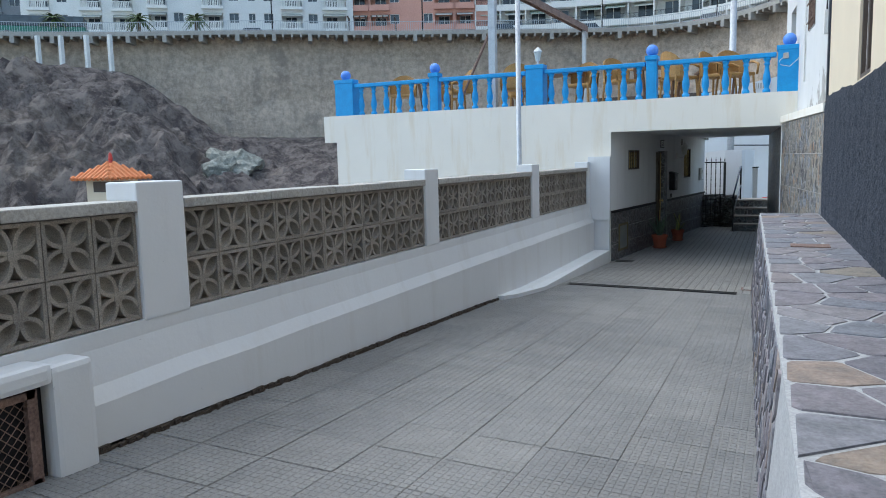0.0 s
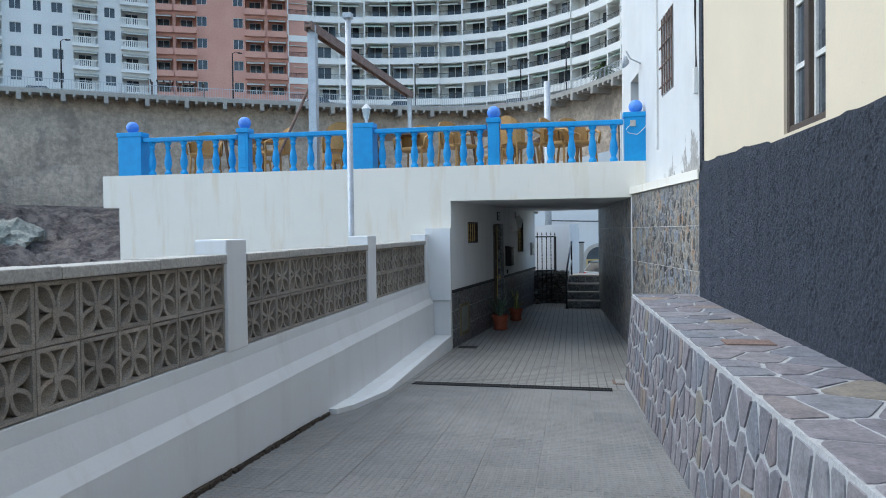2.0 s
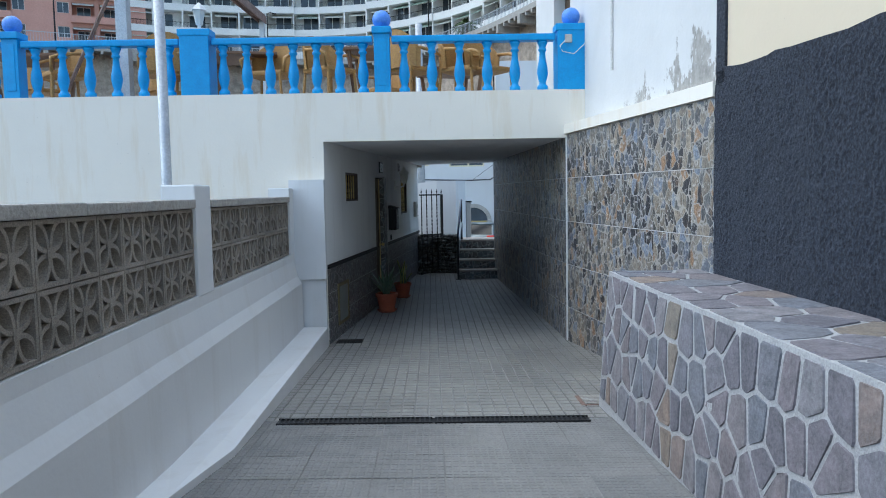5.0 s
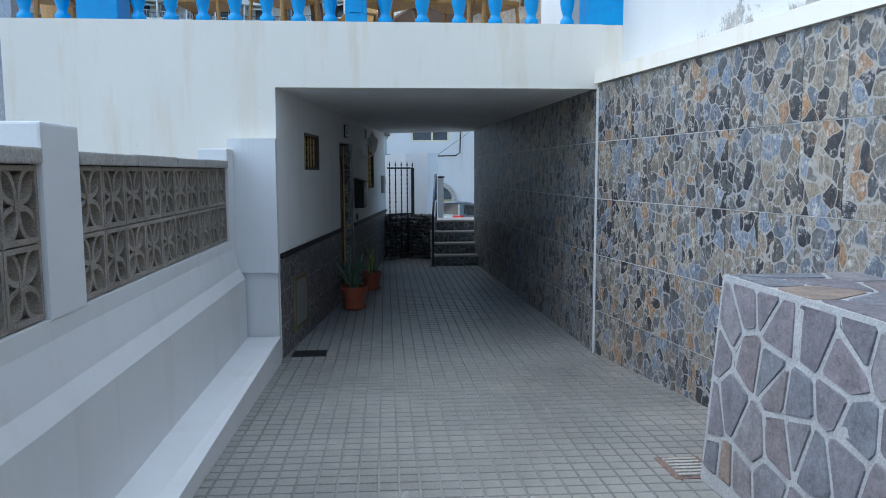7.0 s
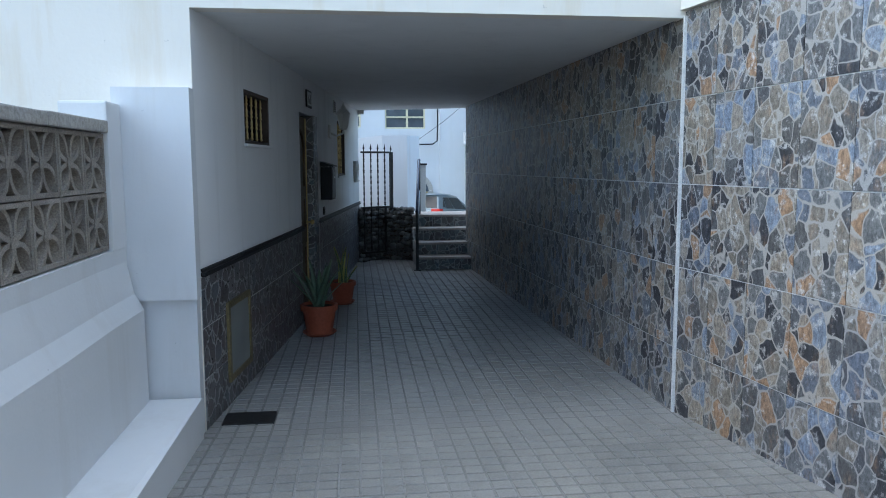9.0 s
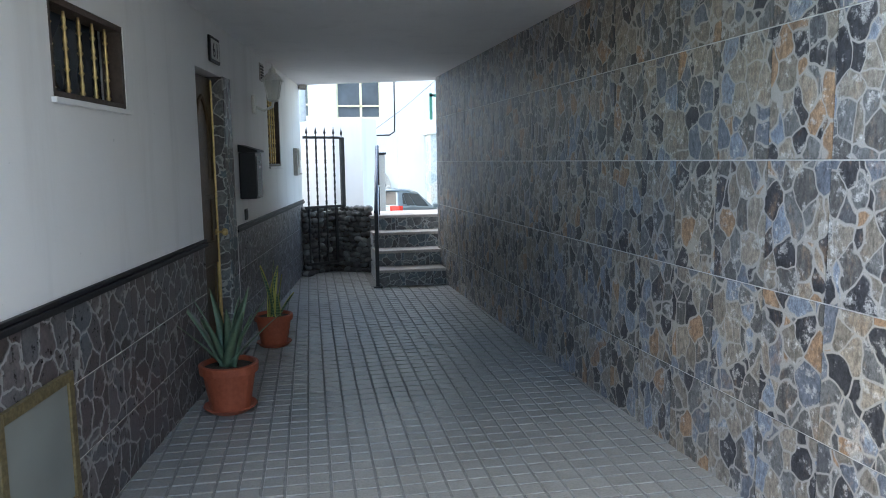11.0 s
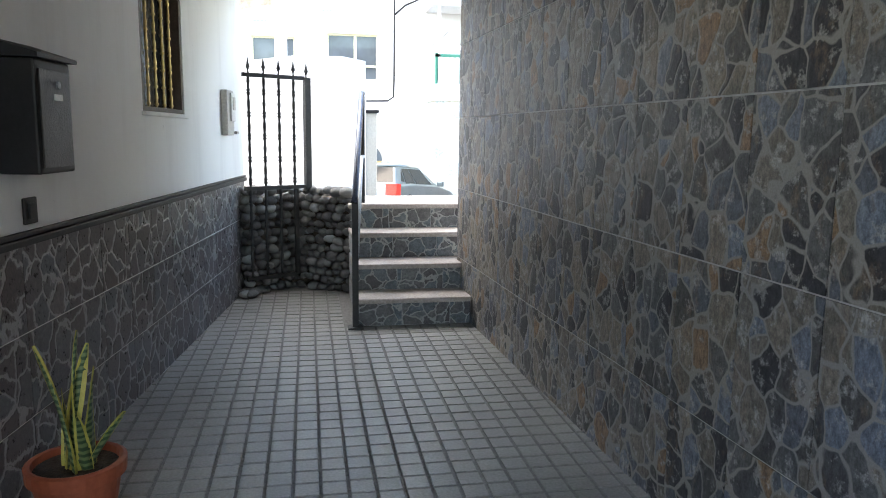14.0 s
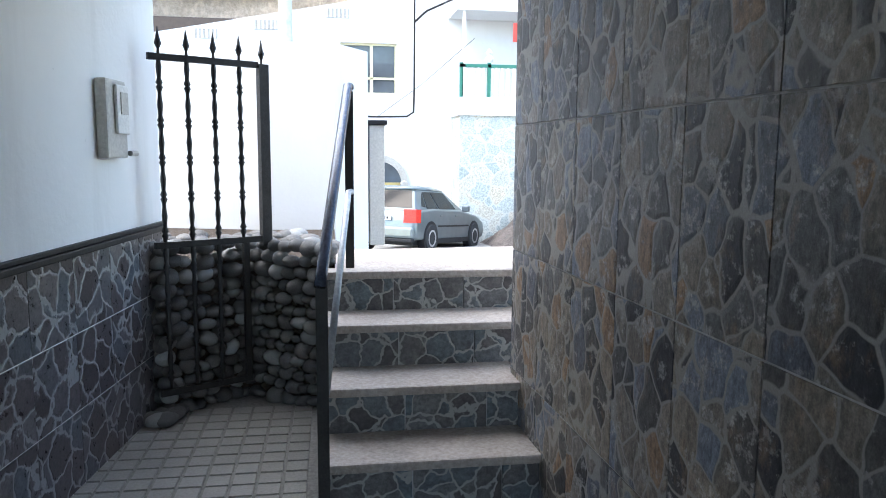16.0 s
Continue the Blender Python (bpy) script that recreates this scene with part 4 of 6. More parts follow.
lamp = thing("wall_lamp", LW @ pose(lu(17.98), 0, 1.88), "white lantern wall lamp with clear glass", "lamp")
part("back_plate", boxed(-0.05, 0.05, -0.03, -0.002, -0.06, 0.10, 0.012), WPLAST, lamp)
part("arm", tube(bm_new(), [(0, -0.03, 0.0), (0, -0.10, -0.03), (0, -0.17, 0.0), (0, -0.18, 0.05)], 0.012), WPLAST, lamp, smooth=True)
part("glass", lathe(bm_new(), [(0.045, 0.065), (0.075, 0.215)], 6, 0, -0.18), LAMPG, lamp)
part("cage", lathe(bm_new(), [(0.02, 0.04), (0.05, 0.05), (0.05, 0.064)], 6, 0, -0.18), WPLAST, lamp)
for k in range(6):
    a = k * math.pi / 3
    part("rib", tube(bm_new(), [(0.048 * math.cos(a), -0.18 + 0.048 * math.sin(a), 0.06), (0.08 * math.cos(a), -0.18 + 0.08 * math.sin(a), 0.22)], 0.005, 5), WPLAST, lamp)
part("cap", lathe(bm_new(), [(0.10, 0.216), (0.095, 0.228), (0.05, 0.275), (0.035, 0.28), (0.03, 0.31), (0.008, 0.33), (0.008, 0.36)], 6, 0, -0.18), WPLAST, lamp)

ic = thing("intercom", LW @ pose(lu(20.25), 0, 1.25), "beige plastic intercom box on the wall", "intercom")
part("body", boxed(0, 0.20, -0.05, -0.002, 0, 0.32, 0.01), GPLAST, ic)
part("cover", boxed(0.07, 0.19, -0.065, -0.051, 0.10, 0.30, 0.006), WPLAST, ic)
part("window", boxed(0.10, 0.17, -0.07, -0.066, 0.18, 0.27), GPLAST, ic)
part("handle", tube(bm_new(), [(0.19, -0.06, 0.02), (0.26, -0.06, 0.02)], 0.012), GPLAST, ic)
sw = thing("light_switch", LW @ pose(lu(17.46), 0, 0.955), "black light switch above the dado", "switch")
part("plate", boxed(0, 0.085, -0.014, -0.002, 0, 0.09, 0.005), BPLAST, sw)
part("rocker", boxed(0.02, 0.065, -0.02, -0.0145, 0.018, 0.072, 0.003), BPLAST, sw)
vent = thing("wall_vent", LW @ pose(lu(18.35), 0, 2.14), "small grey wall vent with slats", "vent")
part("frame", boxed(0, 0.16, -0.012, -0.002, 0, 0.16, 0.003), GPLAST, vent)
for k in range(5):
    part("slat", boxed(0.015, 0.145, -0.018, -0.0125, 0.02 + k * 0.026, 0.034 + k * 0.026), BPLAST, vent)
jb = thing("cable_box", pose(left_x(20.9) + 0.002, 20.88, 2.30), "small junction box under the slab edge", "junction box")
part("body", boxed(0.0, 0.10, -0.05, 0.05, 0, 0.055, 0.008), CONC, jb)

# ---- steps ----
steps = tagged(thing("stairs", pose(-1.02, 19.62, 0), "four steps with crazed tile risers and worn treads", "stairs", kind="structure"))
for i in range(4):
    wd = (0.792, 0.786, 1.05, 1.05)[i]
    y0, z0 = i * 0.28, i * 0.185
    part("step", boxed(0.004, wd, y0 + 0.012, 1.1 if i < 3 else 0.86, z0 - (0.05 if i == 0 else 0), z0 + 0.15), GROUT, steps)
    tread = boxed(-0.01, wd, y0 - 0.022, y0 + 0.32 if i < 3 else y0 + 0.10, z0 + 0.151, z0 + 0.187, 0.010)
    part("tread", tread, TREAD, steps)
    for a, b in (((0.0, 0.30), (0.303, 0.63), (0.633, wd) if wd < 0.9 else (0.633, 0.93)) + (((0.933, wd),) if wd > 0.9 else ())):
        part("riser_tile", boxed(a, b - 0.002, y0, y0 + 0.0115, z0, z0 + 0.150), RISER, steps)

rail = thing("handrail", pose(-1.035, 19.57, 0), "black steel stair handrail with worn paint", "handrail")
part("post", boxed(-0.02, 0.02, -0.02, 0.02, 0, 0.86), BLACK, rail)
part("foot_plate", boxed(-0.05, 0.05, -0.05, 0.05, 0, 0.012), BLACK, rail)
part("post", boxed(0.10, 0.14, 1.0, 1.015, 0.70, 1.56), BLACK, rail)
part("top_rail", tube(bm_new(), [(-0.005, -0.03, 0.84), (0.0, 0.0, 0.87), (0.115, 0.98, 1.58), (0.125, 1.01, 1.58)], 0.021, 12), RAILP, rail, smooth=True)
part("lower_rail", tube(bm_new(), [(0.01, 0.0, 0.46), (0.115, 0.98, 1.10), (0.13, 1.0, 1.10)], 0.014, 8), STEEL, rail, smooth=True)

# ---- pebble wall, gate, gate pier ----
bm = bm_new()
PW = [(-1.0, 20.72), (-1.44, 21.04), (-1.80, 20.72), (-2.4, 21.2), (-3.2, 22.0)]
prism(bm, [(-0.98, 20.72), (-0.98, 22.6), (-3.4, 22.6), (-3.2, 22.0), (-2.3, 21.10), (-1.78, 20.78), (-1.44, 21.04)], -0.3, lambda p: 0.74)
tagged(part("wall_pebble_core", bm, SOIL), "earth and mortar behind the pebbles", "wall", kind="structure")
pw = tagged(thing("wall_pebble", pose(0, 0, 0), "low wall of rounded dark beach pebbles", "wall", kind="structure"))
rnd = random.Random(5)
pms = []
for k in range(5):
    bmp = bm_new()
    bmesh.ops.create_icosphere(bmp, subdivisions=2, radius=0.5)
    for v in bmp.verts:
        v.co *= 1 + 0.16 * noise.noise(v.co * 1.8 + Vector((k * 7, 0, 0)))
    mep = bpy.data.meshes.new("pebble")
    bmp.to_mesh(mep)
    bmp.free()
    mep.materials.append(PEBBLE)
    mep.shade_smooth()
    pms.append(mep)
RUNS = [((-0.99, 20.70), (-1.44, 21.02)), ((-1.44, 21.02), (-1.80, 20.75)), ((-1.80, 20.75), (-2.4, 21.15))]
for (a, b) in RUNS:
    L2 = math.hypot(b[0] - a[0], b[1] - a[1])
    z = 0.02
    row = 0
    while z < 0.84:
        u = rnd.uniform(0, 0.05)
        while u < L2:
            s = rnd.uniform(0.055, 0.105)
            p = Vector(a).lerp(Vector(b), min(1, u / L2))
            piece("pebble", rnd.choice(pms), pw, pose(p.x + rnd.uniform(-0.012, 0.012), p.y + rnd.uniform(-0.01, 0.015), z + rnd.uniform(-0.012, 0.012), rnd.uniform(-25, 25), rnd.uniform(-25, 25), rnd.uniform(0, 360)) @ Matrix.Diagonal((s * 1.25, s * 1.1, s * rnd.uniform(0.72, 1.0), 1)))
            u += s * 0.95
        z += 0.066
for i in range(110):
    p = Vector((rnd.uniform(-2.4, -1.0), rnd.uniform(21.08, 22.0), 0.745))
    s = rnd.uniform(0.06, 0.12)
    piece("pebble", rnd.choice(pms), pw, pose(p.x, p.y, p.z, rnd.uniform(-25, 25), 0, rnd.uniform(0, 360)) @ Matrix.Diagonal((s * 1.3, s, s * 0.7, 1)))
for i in range(14):
    s = rnd.uniform(0.05, 0.09)
    piece("pebble", rnd.choice(pms), pw, pose(rnd.uniform(-1.85, -1.72), rnd.uniform(20.55, 20.75), 0.03, 0, 0, rnd.uniform(0, 360)) @ Matrix.Diagonal((s * 1.3, s, s * 0.8, 1)))

gate = thing("iron_gate", along((-1.82, 20.66), (-1.34, 20.94)) @ pose(0, -0.02, 0.03), "black wrought-iron gate with twisted bars and spikes", "gate")
GL = 0.53
for nm, q in (("top_rail", (0, GL, -0.012, 0.012, 1.66, 1.69)), ("middle_rail", (0, GL, -0.012, 0.012, 0.80, 0.83)), ("bottom_rail", (0, GL - 0.08, -0.012, 0.012, 0.09, 0.12))):
    part(nm, boxed(*q), BLACK, gate)
part("stile", boxed(GL, GL + 0.05, -0.02, 0.02, 0.78, 1.68), BLACK, gate)
part("stile", boxed(GL - 0.10, GL - 0.07, -0.013, 0.013, 0.09, 0.80), BLACK, gate)
prof = [(0.009, 0.12)]
for i in range(9):
    z = 0.16 + i * 0.17
    prof += [(0.009, z), (0.017, z + 0.02), (0.010, z + 0.03), (0.017, z + 0.04), (0.009, z + 0.06), (0.014, z + 0.11), (0.009, z + 0.15)]
prof += [(0.009, 1.68), (0.006, 1.71), (0.017, 1.735), (0.010, 1.76), (0.001, 1.81)]
first = None
for i in range(4):
    x = 0.05 + i * 0.128
    if first is None:
        first = part("bar", lathe(bm_new(), prof, 8), BLACK, gate, smooth=True, m=pose(x, 0, 0))
    elif i < 3:
        piece("bar", first, gate, pose(x, 0, 0))
    else:
        part("bar", lathe(bm_new(), [(a, b) for a, b in prof if b > 0.8], 8), BLACK, gate, smooth=True, m=pose(x, 0, 0))
part("spike", lathe(bm_new(), [(0.006, 1.68), (0.006, 1.70), (0.017, 1.73), (0.010, 1.75), (0.001, 1.80)], 8), BLACK, gate, m=pose(GL + 0.02, 0, 0))

pier = part("wall_pier", prism(bm_new(), [(-1.42, 22.35), (-0.97, 22.35), (-0.72, 22.75), (-0.72, 24.5), (-3.5, 24.5), (-3.5, 22.9)], -0.9, lambda p: 2.03 if p[0] > -1.5 else 1.8), PARAPET)
tagged(pier, "white rendered gate pier and garden wall", "wall", kind="structure")
mb = thing("meter_cabinet", pose(-0.70, 22.95, 0.55), "narrow grey cabinet beside the gate pier", "cabinet")
part("body", boxed(0, 0.12, 0, 0.3, 0, 0.95, 0.01), GPLAST, mb)
part("cap", boxed(-0.02, 0.14, -0.03, 0.33, 0.952, 0.985, 0.005), BPLAST, mb)

# drain channel, lids
dr = thing("drain_channel", pose(-2.66, 9.95, ground_z(-2.66, 9.95) + 0.004, 0, 0.65), "dark slotted drain grating across the alley", "drain")
part("channel", boxed(0, 2.2, -0.062, 0.062, -0.03, 0.0), BPLAST, dr)
for s0 in (0.0, 1.11):
    bm = bm_new()
    box(bm, s0, s0 + 1.09, -0.06, -0.048, 0.001, 0.010)
    box(bm, s0, s0 + 1.09, 0.048, 0.06, 0.001, 0.010)
    for k in range(32):
        box(bm, s0 + 0.01 + k * 0.034, s0 + 0.022 + k * 0.034, -0.048, 0.048, 0.001, 0.009)
    part("grating", bm, BLACK, dr)
gr = thing("gully_grate", pose(-0.43, 10.34, ground_z(-0.3, 10.5), -2, 0, 0), "small square rusty gully grate", "drain grate")
part("frame", boxed(0, 0.24, 0, 0.30, -0.01, 0.010), RUST, gr)
for k in range(6):
    part("bar", boxed(0.03, 0.21, 0.03 + k * 0.043, 0.055 + k * 0.043, 0.011, 0.018), CONC, gr)
lid = thing("floor_lid", pose(-2.70, 13.42, 0.003), "dark iron cover set in the floor", "cover")
part("plate", boxed(0, 0.30, 0, 0.20, -0.006, 0.006), BLACK, lid)
lid2 = thing("bench_lid", pose(0.10, 6.78, bench_z(6.78) + 0.012, 0.4), "rusty brown metal lid set in the slate", "lid")
part("plate", boxed(0, 0.30, 0, 0.20, -0.012, 0.002), RUST, lid2)


# ---- potted plants ----
def pot(ob, r, h):
    part("pot", lathe(bm_new(), [(r * 0.72, 0.015), (r * 0.95, h * 0.80), (r * 1.06, h * 0.81), (r * 1.08, h * 0.98), (r * 1.0, h), (r * 0.93, h * 0.99), (r * 0.9, h * 0.88)], 28), TERRA, ob, smooth=False)
    part("saucer", lathe(bm_new(), [(r * 0.75, 0.0), (r * 0.98, 0.03), (r * 0.95, 0.035), (r * 0.7, 0.014)], 28), TERRA, ob)
    part("soil", lathe(bm_new(), [(r * 0.88, h * 0.86), (r * 0.91, h * 0.90)], 24), SOIL, ob)


def leaf(name, ob, base, direction, lean, length, width, curve, mat, edge=None, twist=0.0):
    """A thick tapering leaf that bends outwards."""
    bml = bm_new()
    n = 9
    rings, centre, sides = [], [], []
    for i in range(n + 1):
        t = i / n
        a = lean + curve * t
        x = length * (math.sin(lean) * t + (math.sin(a) - math.sin(lean)) * t * 0.5)
        z = length * (math.cos(lean) * t - 0.15 * abs(curve) * t * t)
        w = width * (1 - t) ** 0.7 * (0.75 + 0.6 * t) + 0.001
        th = width * 0.28 * (1 - t) + 0.001
        tw = twist * t
        ct, st = math.cos(tw), math.sin(tw)
        centre.append((x, 0, z + w * 0.12))
        sides.append({0: (x + w * st, -w * ct, z + w * 0.25), 2: (x - w * st, w * ct, z + w * 0.25)})
        rings.append([bml.verts.new(p) for p in ((x + w * st, -w * ct, z + w * 0.25), (x + th * ct, th * st, z), (x - w * st, w * ct, z + w * 0.25), (x - th * 0.4 * ct, -th * 0.4 * st, z + th * 0.6))])
    for a, b in zip(rings, rings[1:]):
        for k in range(4):
            m2 = (k + 1) % 4
            bml.faces.new((a[k], a[m2], b[m2], b[k]))
    bml.faces.new(rings[0][::-1])
    lf = part(name, bml, mat, ob, smooth=True, m=pose(*base, 0, 0, direction))
    if edge is not None:
        for side in (0, 2):
            bme = bm_new()
            rim = []
            for i in range(n + 1):
                c = Vector(centre[i])
                o = Vector(sides[i][side])
                rim.append([bme.verts.new(p) for p in (c.lerp(o, 0.66) + Vector((0.002, 0, 0.0)), c.lerp(o, 1.06), c.lerp(o, 0.66) - Vector((0.006, 0, -0.002)))])
            for a, b in zip(rim, rim[1:]):
                for k in range(3):
                    bme.faces.new((a[k], a[(k + 1) % 3], b[(k + 1) % 3], b[k]))
            part("margin", bme, edge, lf, "yellow leaf margin")
    return lf


aloe = thing("potted_aloe", pose(-2.24, 15.70, 0), "aloe with spiky grey-green leaves in terracotta pot", "potted plant")
pot(aloe, 0.155, 0.28)
rnd = random.Random(12)
for i in range(15):
    ln = 0.05 + 0.75 * (i / 15)
    leaf("leaf", aloe, (rnd.uniform(-0.03, 0.03), rnd.uniform(-0.03, 0.03), 0.25), i * 137.5, ln, rnd.uniform(0.36, 0.50), rnd.uniform(0.034, 0.046), 0.3, ALOE, None, rnd.uniform(-0.4, 0.4))
snake = thing("potted_snake_plant", pose(-2.06, 17.17, 0), "snake plant with yellow-edged leaves in terracotta pot", "potted plant")
pot(snake, 0.138, 0.25)
for d, ln, le, wd, tw in ((190, 0.12, 0.44, 0.036, 0.9), (70, 0.03, 0.46, 0.036, -1.6), (20, 0.07, 0.42, 0.038, 1.9), (320, 0.06, 0.36, 0.036, 1.0), (270, 0.16, 0.22, 0.028, 0.6), (345, 0.50, 0.24, 0.026, -0.8), (120, 0.10, 0.26, 0.030, 1.4)):
    leaf("leaf", snake, (rnd.uniform(-0.04, 0.04), rnd.uniform(-0.04, 0.04), 0.21), d, ln, le, wd, 0.2, SNAKE, SNAKE_EDGE, tw)

# ---- terrace balustrade ----
bal = thing("balustrade", pose(0, FACE + 0.10, 2.90), "bright blue painted concrete balustrade on the terrace", "balustrade")
NEW = [(-8.55, -8.12, True), (-6.36, -6.18, True), (-4.36, -4.03, False), (-2.17, -1.99, True), (-0.08, 0.26, True)]
for a, b, ball in NEW:
    wide = b - a > 0.25
    nw = part("newel", boxed(a, b, -0.09 if not wide else -0.11, 0.09 if not wide else 0.2, -0.012, 0.68, 0.008), BLUE, bal)
    part("cap", boxed(a - 0.02, b + 0.02, -0.12, 0.12, 0.66, 0.74, 0.012), BLUE, bal)
    if not wide:
        part("panel", boxed(a + 0.035, b - 0.035, -0.097, -0.088, 0.08, 0.6, 0.003), BLUE, bal)
    if ball:
        c = (a + b) / 2 if not wide else (a + b) / 2 + (0.0 if a < -5 else 0.0)
        bmb = bm_new()
        bmesh.ops.create_uvsphere(bmb, u_segments=20, v_segments=12, radius=0.105)
        part("ball", bmb, BALL, bal, "light blue ball finial", True, pose(c, 0, 0.83))
prof = [(0.075, 0.0), (0.075, 0.05), (0.055, 0.065), (0.046, 0.09), (0.064, 0.14), (0.078, 0.20), (0.070, 0.27), (0.048, 0.36), (0.040, 0.44), (0.058, 0.455), (0.058, 0.475), (0.043, 0.485), (0.062, 0.53), (0.072, 0.54), (0.072, 0.565)]
prof = [(a * 0.82, b) for a, b in prof]
first = None
for (a0, a1, _), (b0, b1, _), n in zip(NEW, NEW[1:], (6, 6, 7, 6)):
    part("top_rail", boxed(a1 + 0.02, b0 - 0.02, -0.075, 0.075, 0.565, 0.64, 0.014), BLUE, bal)
    for i in range(n):
        x = a1 + (b0 - a1) * (i + 0.5) / n
        if first is None:
            first = part("baluster", lathe(bm_new(), prof, 14), BLUE, bal, smooth=True, m=pose(x, 0, 0))
        else:
            piece("baluster", first, bal, pose(x, 0, 0))
sk = thing("outdoor_socket", pose(0.0, FACE - 0.012, 3.42), "grey outdoor socket with white cable on the newel", "socket")
part("box", boxed(0, 0.08, -0.03, -0.001, 0, 0.09, 0.006), GPLAST, sk)
part("cable", tube(bm_new(), [(0.0, -0.02, 0.02), (-0.06, -0.025, -0.04), (-0.03, -0.03, -0.1), (0.10, -0.03, -0.13), (0.22, -0.03, -0.02), (0.27, -0.03, 0.12)], 0.006, 6), WPLAST, sk, smooth=True)
tl = thing("terrace_lantern", pose(-4.20, FACE + 0.25, 3.64), "white post lantern on the blue newel", "lamp")
part("stem", lathe(bm_new(), [(0.05, 0.0), (0.05, 0.02), (0.02, 0.04), (0.02, 0.09), (0.04, 0.10)], 10), WPLAST, tl)
part("glass", lathe(bm_new(), [(0.04, 0.10), (0.075, 0.26)], 6), LAMPG, tl)
part("cap", lathe(bm_new(), [(0.09, 0.261), (0.05, 0.31), (0.01, 0.35)], 6), WPLAST, tl)

# poles and beam
pl = thing("steel_pole", pose(-3.36, 9.96, -2.5), "slim galvanised steel pole behind the parapet", "pole")
part("shaft", lathe(bm_new(), [(0.036, 0.0), (0.034, 6.85)], 14), STEEL, pl, smooth=True)
part("bracket", boxed(-0.05, 0.05, -0.05, 0.05, 6.80, 6.86, 0.005), STEEL, pl)
pg = thing("pergola_frame", pose(-5.36, 14.3, 2.9), "bare steel pergola frame with rusty beam", "pergola")
part("post", boxed(-0.07, 0.07, -0.07, 0.07, 0, 2.62), STEEL, pg)
part("post", boxed(0.30 - 0.05, 0.30 + 0.05, 6.4, 6.5, 0, 2.55), STEEL, pg)
bm = bm_new()
for x, zz in ((-0.07, 0.0), (0.05, 0.0)):
    box(bm, x, x + 0.02, -0.2, 6.6, 2.50, 2.66)
box(bm, -0.05, 0.05, -0.2, 6.6, 2.56, 2.60)
part("beam", bm, RUST, pg, m=pose(0, 0, 0, 0, 0, -2.6))
part("brace", tube(bm_new(), [(-0.9, 0.1, 0.0), (0.0, 0.05, 1.75)], 0.025, 6), RUST, pg)


# ---- terrace furniture ----
def rattan_chair(m):
    ch = thing("rattan_chair", m, "golden woven rattan armchair on the terrace", "chair", "terrace chairs")
    part("seat", boxed(-0.25, 0.25, -0.24, 0.24, 0.40, 0.46, 0.02), RATTAN, ch)
    bmb = bm_new()
    n = 9
    prev = None
    for i in range(n + 1):
        a = math.pi * i / n
        x, y = 0.27 * math.cos(a), 0.10 + 0.18 * math.sin(a)
        zt = 0.66 + 0.26 * math.sin(a)
        q = [bmb.verts.new(p) for p in ((x, y, 0.44), (x * 1.06, y * 1.06, zt), (x * 1.14, y * 1.14, zt), (x * 1.08, y * 1.08, 0.44))]
        if prev:
            for k in range(4):
                j = (k + 1) % 4
                bmb.faces.new((prev[k], prev[j], q[j], q[k]))
        prev = q
    part("backrest", bmb, RATTAN, ch)
    for sx in (-1, 1):
        part("arm", tube(bm_new(), [(sx * 0.28, -0.24, 0.42), (sx * 0.30, -0.25, 0.60), (sx * 0.30, -0.1, 0.66), (sx * 0.29, 0.12, 0.68)], 0.022, 6), RATTAN, ch, smooth=True)
        for sy in (-0.22, 0.22):
            part("leg", tube(bm_new(), [(sx * 0.22, sy, 0.41), (sx * 0.25, sy * 1.12, 0.0)], 0.02, 6), RATTAN, ch)
    return ch


def terrace_table(m):
    tb = thing("terrace_table", m, "brown wooden terrace table with splayed legs", "table", "terrace tables")
    part("tabletop", boxed(-0.45, 0.45, -0.45, 0.45, 0.71, 0.75, 0.01), TABLEW, tb)
    for sx in (-1, 1):
        for sy in (-1, 1):
            part("leg", tube(bm_new(), [(sx * 0.38, sy * 0.38, 0.71), (sx * 0.30, sy * 0.30, 0.0)], 0.03, 6), TABLEW, tb)
    return tb


c0 = rattan_chair(pose(-7.6, 14.6, 2.91, 0, 0, 20))
t0 = terrace_table(pose(-6.9, 15.1, 2.91, 0, 0, 5))
rnd = random.Random(3)
for i, x in enumerate((-6.2, -5.0, -4.6, -3.6, -2.9, -1.7, -1.1, -0.7, -7.2, -5.6, -2.3)):
    copy_thing(c0, pose(x + rnd.uniform(-0.1, 0.1), 14.3 + rnd.uniform(0, 0.5) + (1.7 if i > 7 else 0), 2.91, 0, 0, rnd.uniform(-180, 180)))
for x, y in ((-4.1, 15.2), (-2.2, 15.0), (-5.4, 16.6), (-1.2, 16.7)):
    copy_thing(t0, pose(x, y, 2.91, 0, 0, rnd.uniform(-20, 20)))

# old-house fittings: grille, door, lamp
gh = thing("window_grille", HW @ pose(hu(12.12), 0, 3.62), "deep window with a rusty projecting iron grille", "window")
w = hu(11.38) - hu(12.12)
for i in range(4):
    part("rail", tube(bm_new(), [(0, -0.03, 0.12 + i * 0.26), (w, -0.03, 0.12 + i * 0.26)], 0.011, 6), RUST, gh)
for i in range(5):
    part("bar", tube(bm_new(), [(0.07 + i * (w - 0.14) / 4, -0.01, 0.02), (0.07 + i * (w - 0.14) / 4, -0.01, 1.02)], 0.010, 6), RUST, gh)
part("window_frame", boxed(0, w, 0.22, 0.26, 0, 1.04), FRAMEW, gh)
part("pane", boxed(0.06, w - 0.06, 0.21, 0.219, 0.06, 0.98), FGLASS, gh)
dd = thing("door_2", HW @ pose(hu(14.75), 0.15, 2.91), "dark door in the old house on the terrace", "door", kind="structure")
